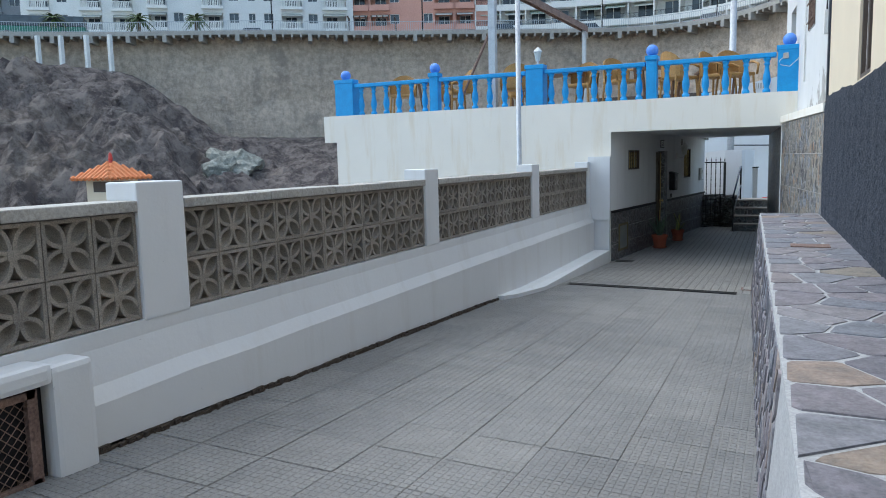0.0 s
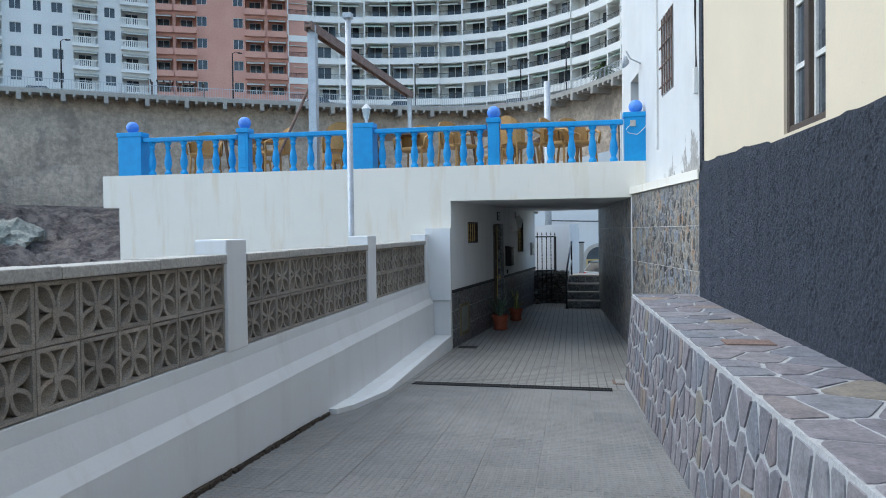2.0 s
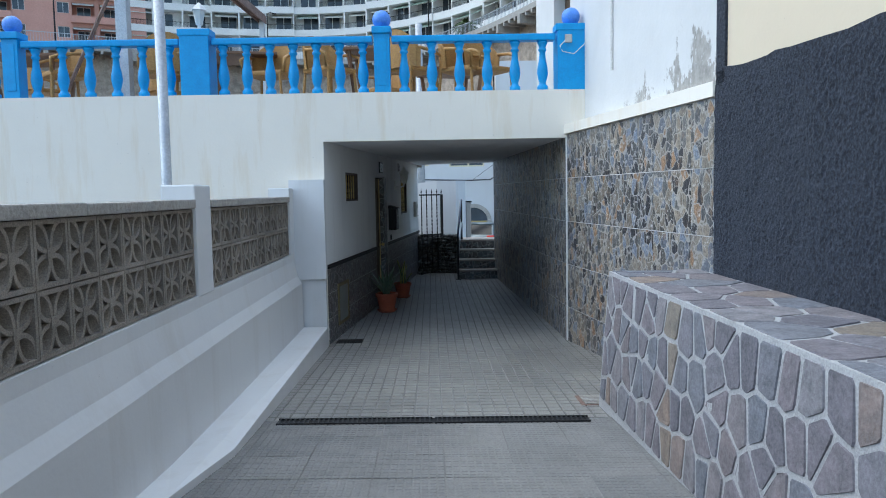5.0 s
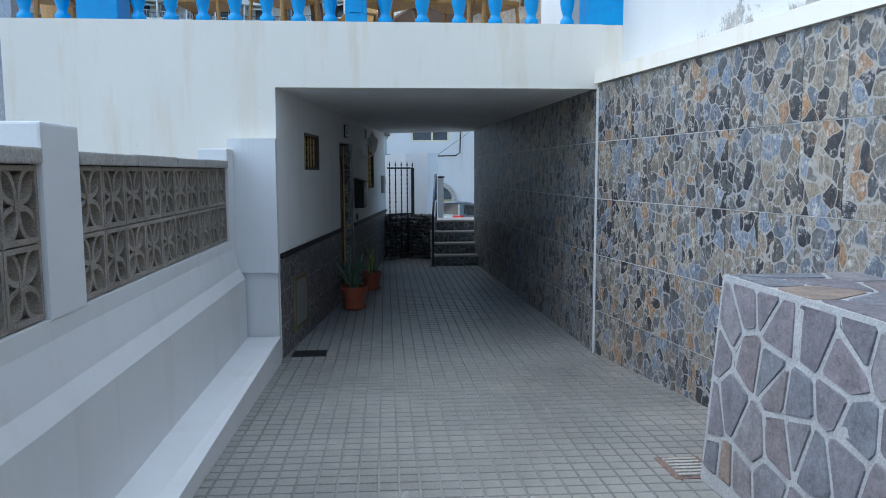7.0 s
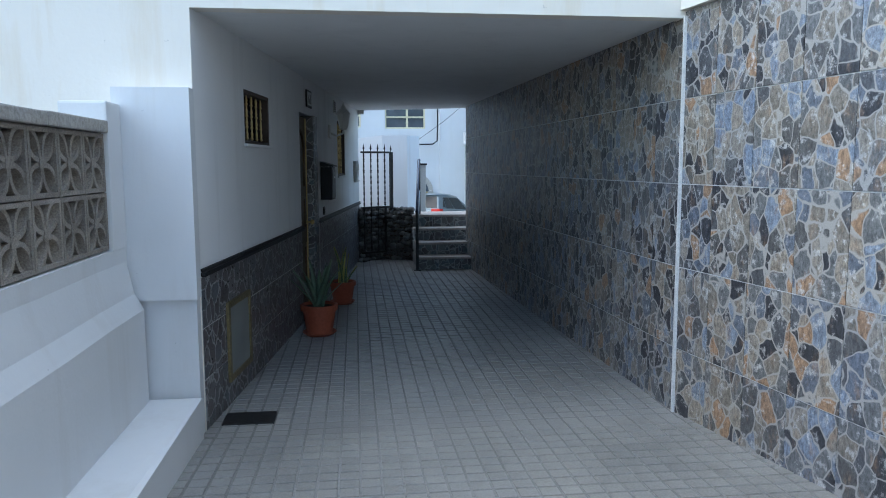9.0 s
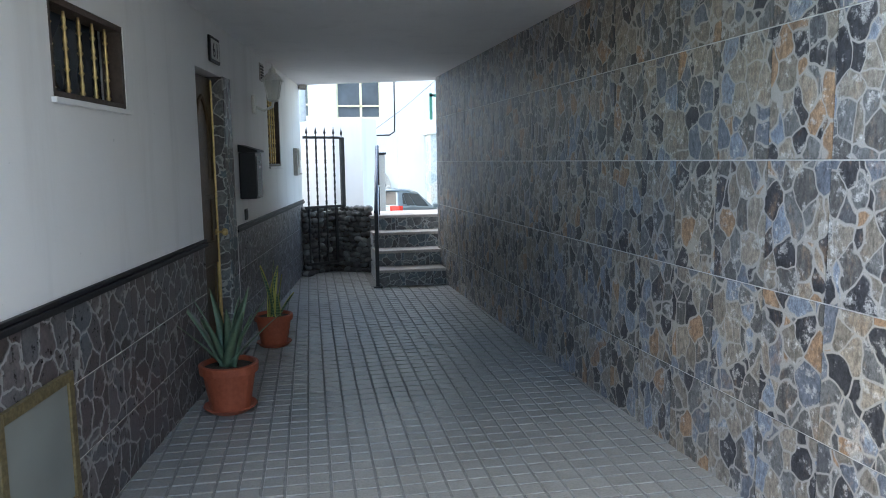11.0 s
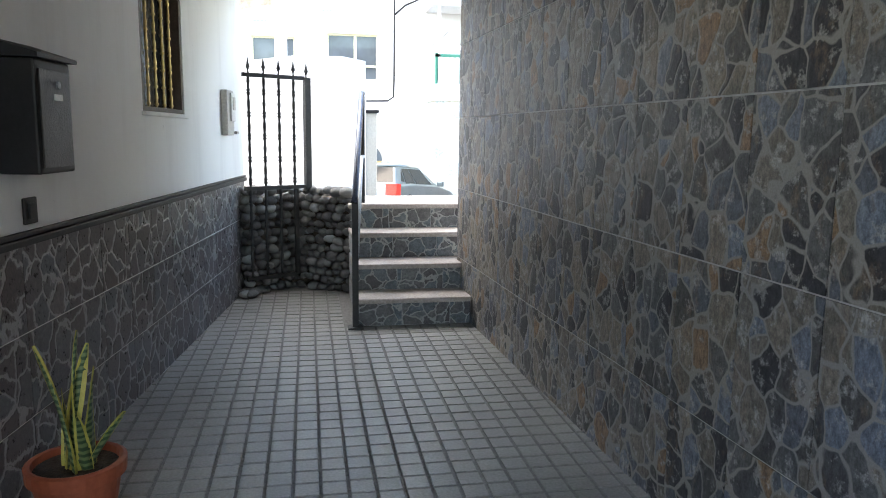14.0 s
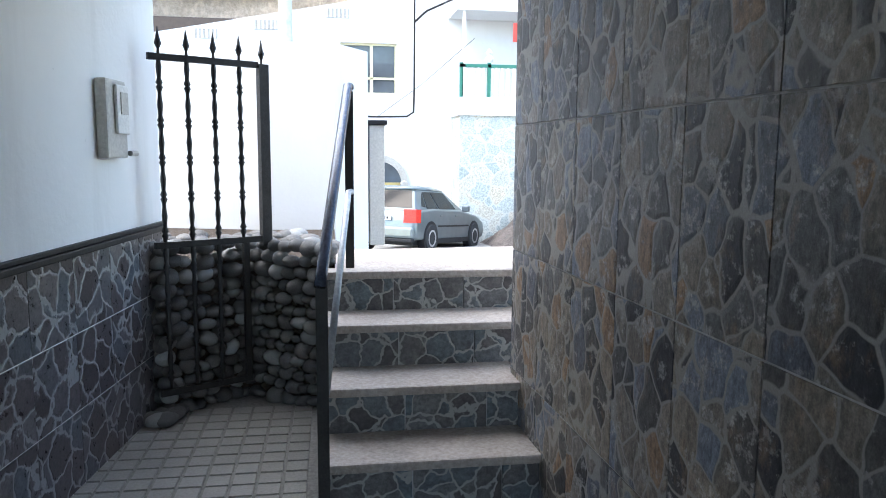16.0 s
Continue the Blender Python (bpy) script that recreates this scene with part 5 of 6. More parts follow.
part("door_leaf", boxed(0, hu(13.95) - hu(14.75), 0, 0.05, 0, 1.44), WOOD, dd)
fl = thing("floodlight", HW @ pose(hu(13.75), 0, 4.45), "old floodlight and siren on the house wall", "light")
part("arm", tube(bm_new(), [(0, 0, 0), (0, -0.16, 0.08), (0.0, -0.22, 0.2)], 0.012, 6), STEEL, fl)
part("head", lathe(bm_new(), [(0.03, 0), (0.10, 0.06), (0.10, 0.09)], 12), STEEL, fl, m=pose(0.0, -0.18, 0.02, 80, 0, 0))
cb = thing("wall_cable", HW @ pose(HLEN - 0.12, -0.012, 0), "thin cable running down the house corner", "cable")
part("wire", tube(bm_new(), [(0, 0, 6.3), (0.02, 0, 5.2), (-0.03, 0, 4.2), (0.01, 0, 3.6)], 0.010, 6), BPLAST, cb)
part("clip_box", boxed(-0.03, 0.05, -0.03, 0.01, 3.32, 3.60, 0.006), WPLAST, cb)
pipe = thing("wall_pipe", HW @ pose(hu(12.35), -0.02, 0), "thin white pipe beside the window", "pipe")
part("tube", tube(bm_new(), [(0, 0, 2.95), (0, 0, 5.0)], 0.014, 6), WPLAST, pipe)

# ---- the far shore: retaining wall, promenade, buildings, scree ----
EDGE = [(-118, 12), (-95, 36), (-75, 56), (-55, 67.5), (-44, 75), (-36, 79.5), (-23, 86.5), (-14, 90), (-5, 87), (3, 75), (10, 57), (16, 40)]
PROM = 17.0


def smooth_line(pts, n):
    out = []
    P = [Vector(p) for p in pts]
    for i in range(len(P) - 1):
        p0, p1, p2, p3 = P[max(0, i - 1)], P[i], P[i + 1], P[min(len(P) - 1, i + 2)]
        for k in range(n):
            t = k / n
            out.append(0.5 * (2 * p1 + (p2 - p0) * t + (2 * p0 - 5 * p1 + 4 * p2 - p3) * t * t + (3 * p1 - p0 - 3 * p2 + p3) * t ** 3))
    out.append(P[-1])
    return out


LINE = smooth_line(EDGE, 10)


def off(line, d):
    """The line moved outwards, away from the shore."""
    res = []
    for i, p in enumerate(line):
        t = (line[min(i + 1, len(line) - 1)] - line[max(i - 1, 0)]).normalized()
        res.append(p + Vector((-t.y, t.x)) * d)
    return res


def ribbon(bm, a, b, za, zb):
    va = [bm.verts.new((p.x, p.y, za)) for p in a]
    vb = [bm.verts.new((p.x, p.y, zb)) for p in b]
    for i in range(len(a) - 1):
        bm.faces.new((va[i], va[i + 1], vb[i + 1], vb[i]))


# retaining wall: uneven sheet
W = off(LINE, 2.0)
bm = bm_new()
grid = []
for j in range(14):
    z = -2 + j * (PROM + 1.6) / 13
    o = off(LINE, 2.0 + (PROM - z) * -0.06)
    grid.append([bm.verts.new((p.x + 0.35 * noise.noise((p.x * 0.2, p.y * 0.2, z * 0.3)), p.y - 0.5 * noise.noise((p.x * 0.15, z * 0.4, p.y * 0.15)), z)) for p in o])
for a, b in zip(grid, grid[1:]):
    for i in range(len(a) - 1):
        bm.faces.new((a[i], a[i + 1], b[i + 1], b[i]))
tagged(part("wall_cliff", bm, CLIFF), "tall stained retaining wall below the promenade", "retaining wall", kind="structure")

prom = tagged(thing("promenade", pose(0, 0, 0), "concrete promenade deck on brackets above the cliff", "promenade", kind="structure"))
bm = bm_new()
ribbon(bm, LINE, off(LINE, 0.0), PROM - 0.45, PROM)
ribbon(bm, LINE, off(LINE, 60), PROM, PROM)
ribbon(bm, off(LINE, 4), LINE, PROM - 0.45, PROM - 0.45)
part("deck", bm, CONC, prom)
bmB = boxed(-0.22, 0.22, -0.15, 2.4, -0.75, 0.0)
meB = bpy.data.meshes.new("bracket")
bmB.to_mesh(meB)
bmB.free()
meB.materials.append(CONC)
bmS = boxed(-0.12, 0.12, -0.02, 2.2, -0.30, 0.0)
meS = bpy.data.meshes.new("joist")
bmS.to_mesh(meS)
bmS.free()
meS.materials.append(CONC)
bmR = bm_new()
for k in range(8):
    box(bmR, k * 0.25 - 1.0, k * 0.25 - 0.965, 0, 0.03, 0, 1.05)
box(bmR, -1.0, 1.0, -0.01, 0.04, 1.05, 1.11)
box(bmR, -1.0, 1.0, 0.0, 0.03, 0.10, 0.14)
meR = bpy.data.meshes.new("railing")
bmR.to_mesh(meR)
bmR.free()
meR.materials.append(STEEL)
acc, i0 = 0.0, 0
for a, b in zip(LINE, LINE[1:]):
    L2 = (b - a).length
    d = (b - a) / L2
    ang = math.degrees(math.atan2(d.y, d.x))
    while acc < L2:
        p = a + d * acc
        if p.x > -100:
            m = pose(p.x, p.y, PROM - 0.451, 0, 0, ang)
            if i0 % 4 == 0:
                piece("bracket", meB, prom, m)
            else:
                piece("joist", meS, prom, m)
            if i0 % 2 == 0:
                piece("railing", meR, prom, pose(p.x, p.y, PROM, 0, 0, ang) @ pose(0, 0.3, 0))
        i0 += 1
        acc += 1.0
    acc -= L2
# concrete columns where the deck leaves the wall
for px, py in ((-74.0, 56.4), (-72.0, 57.7), (-69.5, 58.9), (-67.2, 60.0)):
    col = part("column", boxed(px - 0.2, px + 0.2, py - 0.2, py + 0.2, 11.6, PROM - 0.45), FAR_WHITE, prom, "slim pale concrete column")
    part("footing", boxed(px - 0.5, px + 0.5, py - 0.5, py + 0.5, 7.0, 12.6), CONC, col)

# scree slope down from the wall
bm = bm_new()
na, nr = 150, 110
inner = off(smooth_line(EDGE, 34), -1.0)
grid = []
for j in range(nr + 1):
    t = j / nr
    row = []
    for i in range(len(inner)):
        p = inner[i]
        az = math.atan2(-p.x, p.y)
        rise = max(0.0, min(1.0, (az - 0.70) / 0.14))
        base = 5.0 + 7.6 * rise * rise * (3 - 2 * rise) + 6.0 * max(0.0, az - 0.86)
        base = min(base, 15.5)
        c = Vector((-14, 16))
        q = p.lerp(c + (p - c).normalized() * 14, t)
        z = base + (-4.5 - base) * min(1, t * 1.2)
        amp = (0.9 + 1.6 * max(0.0, min(1, (az - 0.6) * 4))) * min(1, t * 6 + 0.15)
        rough = noise.fractal((q.x * 0.12, q.y * 0.12, 3), 1.0, 2.0, 3)
        crag = noise.ridged_multi_fractal((q.x * 0.22, q.y * 0.22, 7), 0.9, 2.1, 6, 1.0, 2.0)
        z += amp * (rough + 0.9 * (crag - 1.0))
        row.append(bm.verts.new((q.x, q.y, z)))
    grid.append(row)
for a, b in zip(grid, grid[1:]):
    for i in range(len(a) - 1):
        bm.faces.new((a[i + 1], a[i], b[i], b[i + 1]))
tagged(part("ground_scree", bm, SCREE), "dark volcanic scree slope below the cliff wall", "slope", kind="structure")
bm = bm_new()
vs = [bm.verts.new(p) for p in ((-900, -900, -4.0), (900, -900, -4.0), (900, 900, -4.0), (-900, 900, -4.0))]
bm.faces.new(vs)
tagged(part("ground", bm, SCREE), "dark rocky ground reaching to the horizon", "ground", kind="structure")
# pale boulders and dry tufts on the slope
rnd = random.Random(21)
rockm = bm_new()
bmesh.ops.create_icosphere(rockm, subdivisions=2, radius=0.5)
for v in rockm.verts:
    v.co *= 1 + 0.5 * noise.noise(v.co * 2.3)
meK = bpy.data.meshes.new("boulder")
rockm.to_mesh(meK)
rockm.free()
meK.materials.append(SCREE)
bm = bm_new()
for i in range(420):
    row = grid and None
    az, r = rnd.uniform(0.3, 0.98), rnd.uniform(42, 80)
    x, y = -math.sin(az) * r, math.cos(az) * r
    hitz = None
    ok, loc, nor, fi = bpy.data.objects["ground_scree"].ray_cast(Vector((x, y, 60)), Vector((0, 0, -1)))
    if not ok:
        continue
    s = rnd.uniform(0.15, 0.45) * (1.6 if rnd.random() < 0.08 else 1)
    bmesh.ops.create_icosphere(bm, subdivisions=1, radius=s * 0.5, matrix=Matrix.Translation(loc) @ Euler((rnd.random() * 3, rnd.random() * 3, 0)).to_matrix().to_4x4() @ Matrix.Diagonal((1.3, 1, 0.7, 1)))
tagged(part("loose_rocks", bm, SCREE), "scattered grey rocks lying on the scree", "rocks", kind="stuff")


def outcrop(x, y, s, label, mat):
    ok, loc, nor, fi = bpy.data.objects["ground_scree"].ray_cast(Vector((x, y, 60)), Vector((0, 0, -1)))
    bmo = bm_new()
    bmesh.ops.create_icosphere(bmo, subdivisions=4, radius=1.0)
    for v in bmo.verts:
        v.co *= 1 + 0.55 * noise.fractal(v.co * 1.3 + Vector((x, y, 0)), 1.0, 2.0, 5)
    return tagged(part("rock_outcrop", bmo, mat, m=pose(loc.x, loc.y, loc.z) @ Matrix.Diagonal((s, s, s * 0.9, 1))), label, "rock")


PALE = grain("pale lichen rock", (0.10, 0.10, 0.085), (0.42, 0.42, 0.36), 1.2, 1.0, 0, 1.0, 8, 0.5, 0.1)
outcrop(-46.5, 54, 2.6, "pale grey-green rock outcrop on the slope", PALE)
outcrop(-44, 50, 1.7, "pale grey-green rock outcrop on the slope", PALE)


# ---- apartment buildings ----
def share(name, bm_, mat):
    me_ = bpy.data.meshes.new(name)
    bm_.to_mesh(me_)
    bm_.free()
    me_.materials.append(mat)
    return me_


FH = 2.9
bmw = bm_new()
for q in ((0, 0.08, 0, 2.1), (2.02, 2.1, 0, 2.1), (0.08, 2.02, 2.02, 2.1), (1.01, 1.09, 0, 2.02), (0.08, 2.02, 0, 0.06)):
    box(bmw, q[0], q[1], -0.05, 0.03, q[2], q[3])
ME_FR = share("window_frame", bmw, WPLAST)
ME_PANE = share("pane", boxed(0.06, 2.04, 0.0, 0.02, 0.05, 2.05), FGLASS)
bmw = bm_new()
for k in range(22):
    box(bmw, k * 0.16, k * 0.16 + 0.025, 0, 0.025, 0, 0.85)
box(bmw, 0, 3.5, -0.01, 0.035, 0.85, 0.92)
ME_RAIL = share("rail", bmw, BPLAST)
bmw = bm_new()
prism(bmw, [(0, -1.2), (2.7, -1.2), (2.7, 0), (0, 0)], lambda p: -0.02 if p[1] > -1 else -0.62, lambda p: 0.02 if p[1] > -1 else -0.58)
ME_AWN = share("awning", bmw, AWNG)
bmw = bm_new()
for k in range(9):
    prism(bmw, [(k * 0.3, -1.25), (k * 0.3 + 0.16, -1.25), (k * 0.3 + 0.16, 0), (k * 0.3, 0)], lambda p: 0.0 if p[1] > -1 else -0.62, lambda p: 0.04 if p[1] > -1 else -0.57)
ME_STR = share("awning_stripe", bmw, AWN)
ME_SLAB = share("balcony", boxed(0, 3.62, -1.5, 0.1, -0.55, 0.30), FAR_WHITE)
ME_DIV = share("divider", boxed(-0.09, 0.09, -1.45, 0.1, 0.30, 2.36), FAR_WHITE)


def curved_block():
    """White terraced apartments that follow the bay, storey on storey of balconies."""
    bb = thing("apartment_building", pose(0, 0, PROM), "curved white apartment block with rows of balconies", "building")
    front = smooth_line([(-40, 99.6), (-36, 101.5), (-26, 104.5), (-15, 105), (-6, 102), (2, 95), (8, 85), (13, 72)], 12)
    acc, bays = 0.0, []
    for a, b in zip(front, front[1:]):
        L2 = (b - a).length
        d = (b - a) / L2
        while acc < L2:
            bays.append((a + d * acc, math.degrees(math.atan2(d.y, d.x))))
            acc += 3.6
        acc -= L2
    floors = 8
    bmw_ = bm_new()
    ribbon(bmw_, off(front, 0.1), off(front, 0.1), 0, floors * FH + 0.4)
    ribbon(bmw_, off(front, 0.1), off(front, 12), floors * FH + 0.4, floors * FH + 0.4)
    part("wall", bmw_, FAR_WHITE, bb)
    r_ = random.Random(9)
    for f in range(floors):
        z = f * FH + 0.4 + 0.0
        for i, (p, ang) in enumerate(bays):
            jog = 0.5 if (i // 3) % 2 else 0.0
            m = pose(p.x, p.y, z, 0, 0, ang) @ pose(0, -jog, 0)
            piece("balcony", ME_SLAB, bb, m)
            piece("divider", ME_DIV, bb, m)
            if r_.random() < 0.85:
                piece("rail", ME_RAIL, bb, m @ pose(0.06, -1.46, 0.30) @ Matrix.Diagonal((1, 1, 0.7, 1)))
            wx = r_.choice((0.4, 0.8, 1.1))
            piece("pane", ME_PANE, bb, m @ pose(wx, -0.03, 0.1))
            piece("window_frame", ME_FR, bb, m @ pose(wx, -0.03, 0.1))
            if r_.random() < 0.75:
                am = m @ pose(r_.choice((0.1, 0.45, 0.7)), -0.35, 2.33)
                piece("awning", ME_AWN, bb, am)
                if r_.random() < 0.45:
                    piece("awning_stripe", ME_STR, bb, am)


def flat_block(name_label, p, q, floors, mat, cols, depth=12.0, rail=None):
    """A plain block: cols is a list of (u, width, kind) with kind 'w' window or 'b' balcony."""
    bb = thing("apartment_building", along(p, q) @ pose(0, 0, PROM), name_label, "building")
    L2 = math.hypot(q[0] - p[0], q[1] - p[1])
    holes = []
    for f in range(floors):
        for u, w_, k in cols:
            z = f * FH + (3.4)
            holes.append((u, u + w_, z + (0.9 if k == "w" else 0.0), z + 2.2))
    part("wall", pierced(bm_new(), L2, 0, floors * FH + 4.5, 1.4, holes), mat, bb)
    bm_ = bm_new()
    box(bm_, 0, L2, 1.41, depth, 0, floors * FH + 4.5)
    part("core", bm_, mat, bb)
    for u0, u1, w0, w1 in holes:
        wide = u1 - u0 > 2.0
        if wide:
            piece("pane", ME_PANE, bb, pose(u0 + 0.5, 1.3, w0) @ Matrix.Diagonal((0.75, 1, 0.95, 1)))
            piece("window_frame", ME_FR, bb, pose(u0 + 0.5, 1.3, w0) @ Matrix.Diagonal((0.75, 1, 0.95, 1)))
            bs = boxed(u0 - 0.1, u1 + 0.1, -0.7, 0.0, w0 - 0.25, w0 + 0.02)
            box(bs, u0 - 0.1, u1 + 0.1, -0.7, -0.58, w0 + 0.02, w0 + (0.55 if rail is None else 0.15))
            if rail is not None:
                box(bs, u0 - 0.1, u1 + 0.1, -0.72, -0.58, w0 + 0.88, w0 + 0.98)
                for k in range(int((u1 - u0) / 0.22)):
                    box(bs, u0 + k * 0.22, u0 + k * 0.22 + 0.11, -0.69, -0.60, w0 + 0.15, w0 + 0.88)
            part("balcony", bs, mat if rail is None else FAR_WHITE, bb)
            piece("awning", ME_AWN, bb, pose(u0 + 0.1, -0.02, w1 - 0.05) @ Matrix.Diagonal(((u1 - u0 - 0.2) / 2.7, 0.6, 0.6, 1)))
        else:
            piece("pane", ME_PANE, bb, pose(u0, 0.16, w0) @ Matrix.Diagonal(((u1 - u0) / 2.1, 1, (w1 - w0) / 2.1, 1)))
            piece("window_frame", ME_FR, bb, pose(u0, 0.12, w0) @ Matrix.Diagonal(((u1 - u0) / 2.1, 1, (w1 - w0) / 2.1, 1)))
    bm_ = bm_new()
    box(bm_, 0.5, L2 - 0.5, -0.06, -0.01, 0.2, 2.8)
    part("shop_front", bm_, FGLASS, bb)


curved_block()
flat_block("pink rendered apartment block with recessed balconies", (-56.2, 91.2), (-37.0, 99.5), 7, FAR_PINK, [(0.6, 2.6, "b"), (3.6, 2.6, "b"), (6.3, 1.3, "w"), (11.0, 1.3, "w"), (12.6, 2.5, "b"), (15.6, 2.4, "b")])
flat_block("pale grey apartment block with white balustrade balconies", (-78, 75), (-54.8, 91.0), 7, FAR_GREY, [(1.0, 2.4, "b"), (4.2, 1.3, "w"), (8.0, 2.6, "b"), (11.4, 1.3, "w"), (14.0, 0.9, "w"), (16.0, 1.3, "w"), (18.4, 2.8, "b"), (22.0, 1.3, "w"), (24.0, 3.2, "b")], rail=True)
flat_block("slate grey apartment block at the end of the bay", (-104, 62), (-93, 71), 7, FAR_DARK, [(1, 2.6, "b"), (4.5, 1.3, "w"), (7.5, 2.6, "b"), (11, 1.4, "w")])
flat_block("white apartment block behind palm trees", (-92, 68), (-79, 77), 7, FAR_WHITE, [(1, 2.6, "b"), (4.5, 1.3, "w"), (7.5, 2.6, "b"), (11.5, 2.6, "b")], rail=True)
# hill at the end of the bay
bm = bm_new()
bmesh.ops.create_grid(bm, x_segments=40, y_segments=16, size=1)
for v in bm.verts:
    x, y = v.co.x, v.co.y
    v.co = Vector((x * 160, y * 70, 62 * math.exp(-(y * 1.6) ** 2) * (0.75 + 0.35 * noise.noise((x * 4, y * 2, 1))) * math.exp(-(x * 0.9) ** 2)))
tagged(part("backdrop_hill", bm, CLIFF, m=pose(-260, 190, 0, 0, 0, 40)), "bare brown hill beyond the town", "hill", kind="structure")


# street lamps, palms, market sign, bus, pergola on the promenade
def street_lamp(m):
    sl = thing("street_lamp", m, "slim black promenade street lamp", "street lamp", "promenade lamps")
    part("pole", lathe(bm_new(), [(0.12, 0), (0.09, 0.6), (0.06, 5.6)], 8), BPLAST, sl)
    part("arm", tube(bm_new(), [(0, 0, 5.5), (0.3, 0, 5.75), (0.9, 0, 5.7)], 0.04, 6), BPLAST, sl)
    part("head", boxed(0.6, 1.1, -0.12, 0.12, 5.58, 5.7, 0.03), BPLAST, sl)
    return sl


s0 = street_lamp(pose(-54, 71.5, PROM))
for x, y in ((-39, 80.5), (-20, 91), (-7, 91.5), (-1.5, 84.5)):
    copy_thing(s0, pose(x, y, PROM, 0, 0, 30))


def palm(m, h):
    pt = thing("palm_tree", m, "small palm with arching green fronds on the promenade", "palm tree", "promenade palms")
    part("trunk", tube(bm_new(), [(0, 0, 0), (0.05, 0, h * 0.5), (0, 0.04, h)], [0.24, 0.18, 0.2], 8), WOOD, pt)
    bmf = bm_new()
    r_ = random.Random(31)
    for k in range(34):
        a, el = k * 2.4, r_.uniform(-0.3, 1.2)
        prev = None
        ln = r_.uniform(1.5, 2.1)
        for i in range(8):
            t = i / 7
            rr = ln * t * math.cos(el * (1 - 0.3 * t))
            z = h + ln * (math.sin(el) * t - 0.75 * t * t)
            w_ = 0.22 * (1 - t) * (0.6 + 1.6 * t) + 0.02
            q = [bmf.verts.new((rr * math.cos(a) + s * w_ * math.sin(a), rr * math.sin(a) - s * w_ * math.cos(a), z - abs(s) * w_ * 0.5)) for s in (-1, 0, 1)]
            if prev:
                bmf.faces.new((prev[0], prev[1], q[1], q[0]))
                bmf.faces.new((prev[1], prev[2], q[2], q[1]))
            prev = q
    part("crown", bmf, PALM, pt)
    return pt


p0 = palm(pose(-69, 66, PROM), 2.4)
for x, y in ((-63.5, 69.5), (-77, 61), (2.4, 81.5), (-85, 55)):
    copy_thing(p0, pose(x, y, PROM - (0.6 if x > 0 else 0), 0, 0, rnd.uniform(0, 360)))
bus = thing("bus", pose(-82, 56.5, PROM, 0, 0, 40), "green and dark bus parked on the promenade road", "bus")
part("body", boxed(0, 10, 0, 2.4, 0.35, 1.5, 0.15), GREENP, bus)
part("glazing", boxed(0.1, 9.9, 0.05, 2.35, 1.5, 2.7, 0.12), FGLASS, bus)
for x in (1.8, 7.8):
    part("wheel", lathe(bm_new(), [(0.5, 0), (0.5, 0.3)], 14), RUBBER, bus, m=pose(x, -0.02, 0.5, -90))
sg = thing("shop_sign", along((-43.5, 96.2), (-37.5, 98.8)) @ pose(0, -0.5, PROM + 1.6), "long red shop sign with pale lettering", "sign")
part("board", boxed(0, 6.4, 0, 0.15, 0, 1.0), RED, sg)
for k in range(9):
    part("letter_bar", boxed(0.5 + k * 0.62, 0.9 + k * 0.62, -0.03, -0.001, 0.3, 0.75), WPLAST, sg)
pp = thing("promenade_pergola", pose(-48, 78.5, PROM, 0, 0, 28), "dark timber pergola on the promenade", "pergola")
for x in (0, 5.6):
    part("post", boxed(x, x + 0.2, 0, 0.2, 0, 2.4), FRAMEW, pp)
for k in range(9):
    part("rafter", boxed(k * 0.7 - 0.1, k * 0.7 + 0.05, -0.6, 1.8, 2.4, 2.55), FRAMEW, pp)


def parked_car(m, paintm, label):
    pc = thing("parked_car", m, label, "car", "promenade cars")
    bmc = boxed(0, 4.1, 0, 1.7, 0.3, 0.85, 0.12)
    part("body", bmc, paintm, pc)
    part("cabin", prism(bm_new(), [(0.7, 0.1), (3.5, 0.1), (3.5, 1.6), (0.7, 1.6)], 0.85, 1.42, [(1.1, 0.25), (3.0, 0.25), (3.0, 1.45), (1.1, 1.45)]), FGLASS, pc)
    for x in (0.8, 3.3):
        for y in (-0.02, 1.52):
            part("wheel", lathe(bm_new(), [(0.3, 0), (0.3, 0.2)], 12), RUBBER, pc, m=pose(x, y + 0.2, 0.3, 90))
    return pc


for i, (x, y, a) in enumerate(((-60, 72, 30), (-33, 86, 25), (-24, 91.5, 15), (-10, 94, -10))):
    parked_car(pose(x, y, PROM, 0, 0, a), (FAR_WHITE, BPLAST, STEEL, RED)[i], ("white", "black", "silver", "red")[i] + " car parked behind the promenade railing")

# little tiled turret beyond the parapet
hut = thing("tiled_turret", pose(-10.5, 9.2, -1.60) @ Matrix.Diagonal((0.6, 0.6, 0.6, 1)), "small cream turret with orange clay tile roof", "turret")
part("wall", boxed(-0.48, 0.48, -0.48, 0.48, -5.2, 5.55), YELLOW, hut)
# no hole cut: a solid block coloured dark as the shade inside it
part("opening", boxed(-0.2, 0.485, -0.485, 0.2, 5.2, 5.5), FRAMEW, hut)
bm = bm_new()
part("roof", prism(bm, [(-0.78, -0.78), (0.78, -0.78), (0.78, 0.78), (-0.78, 0.78)], 5.56, 6.02, [(-0.08, -0.08), (0.08, -0.08), (0.08, 0.08), (-0.08, 0.08)]), TILE_ROOF, hut)
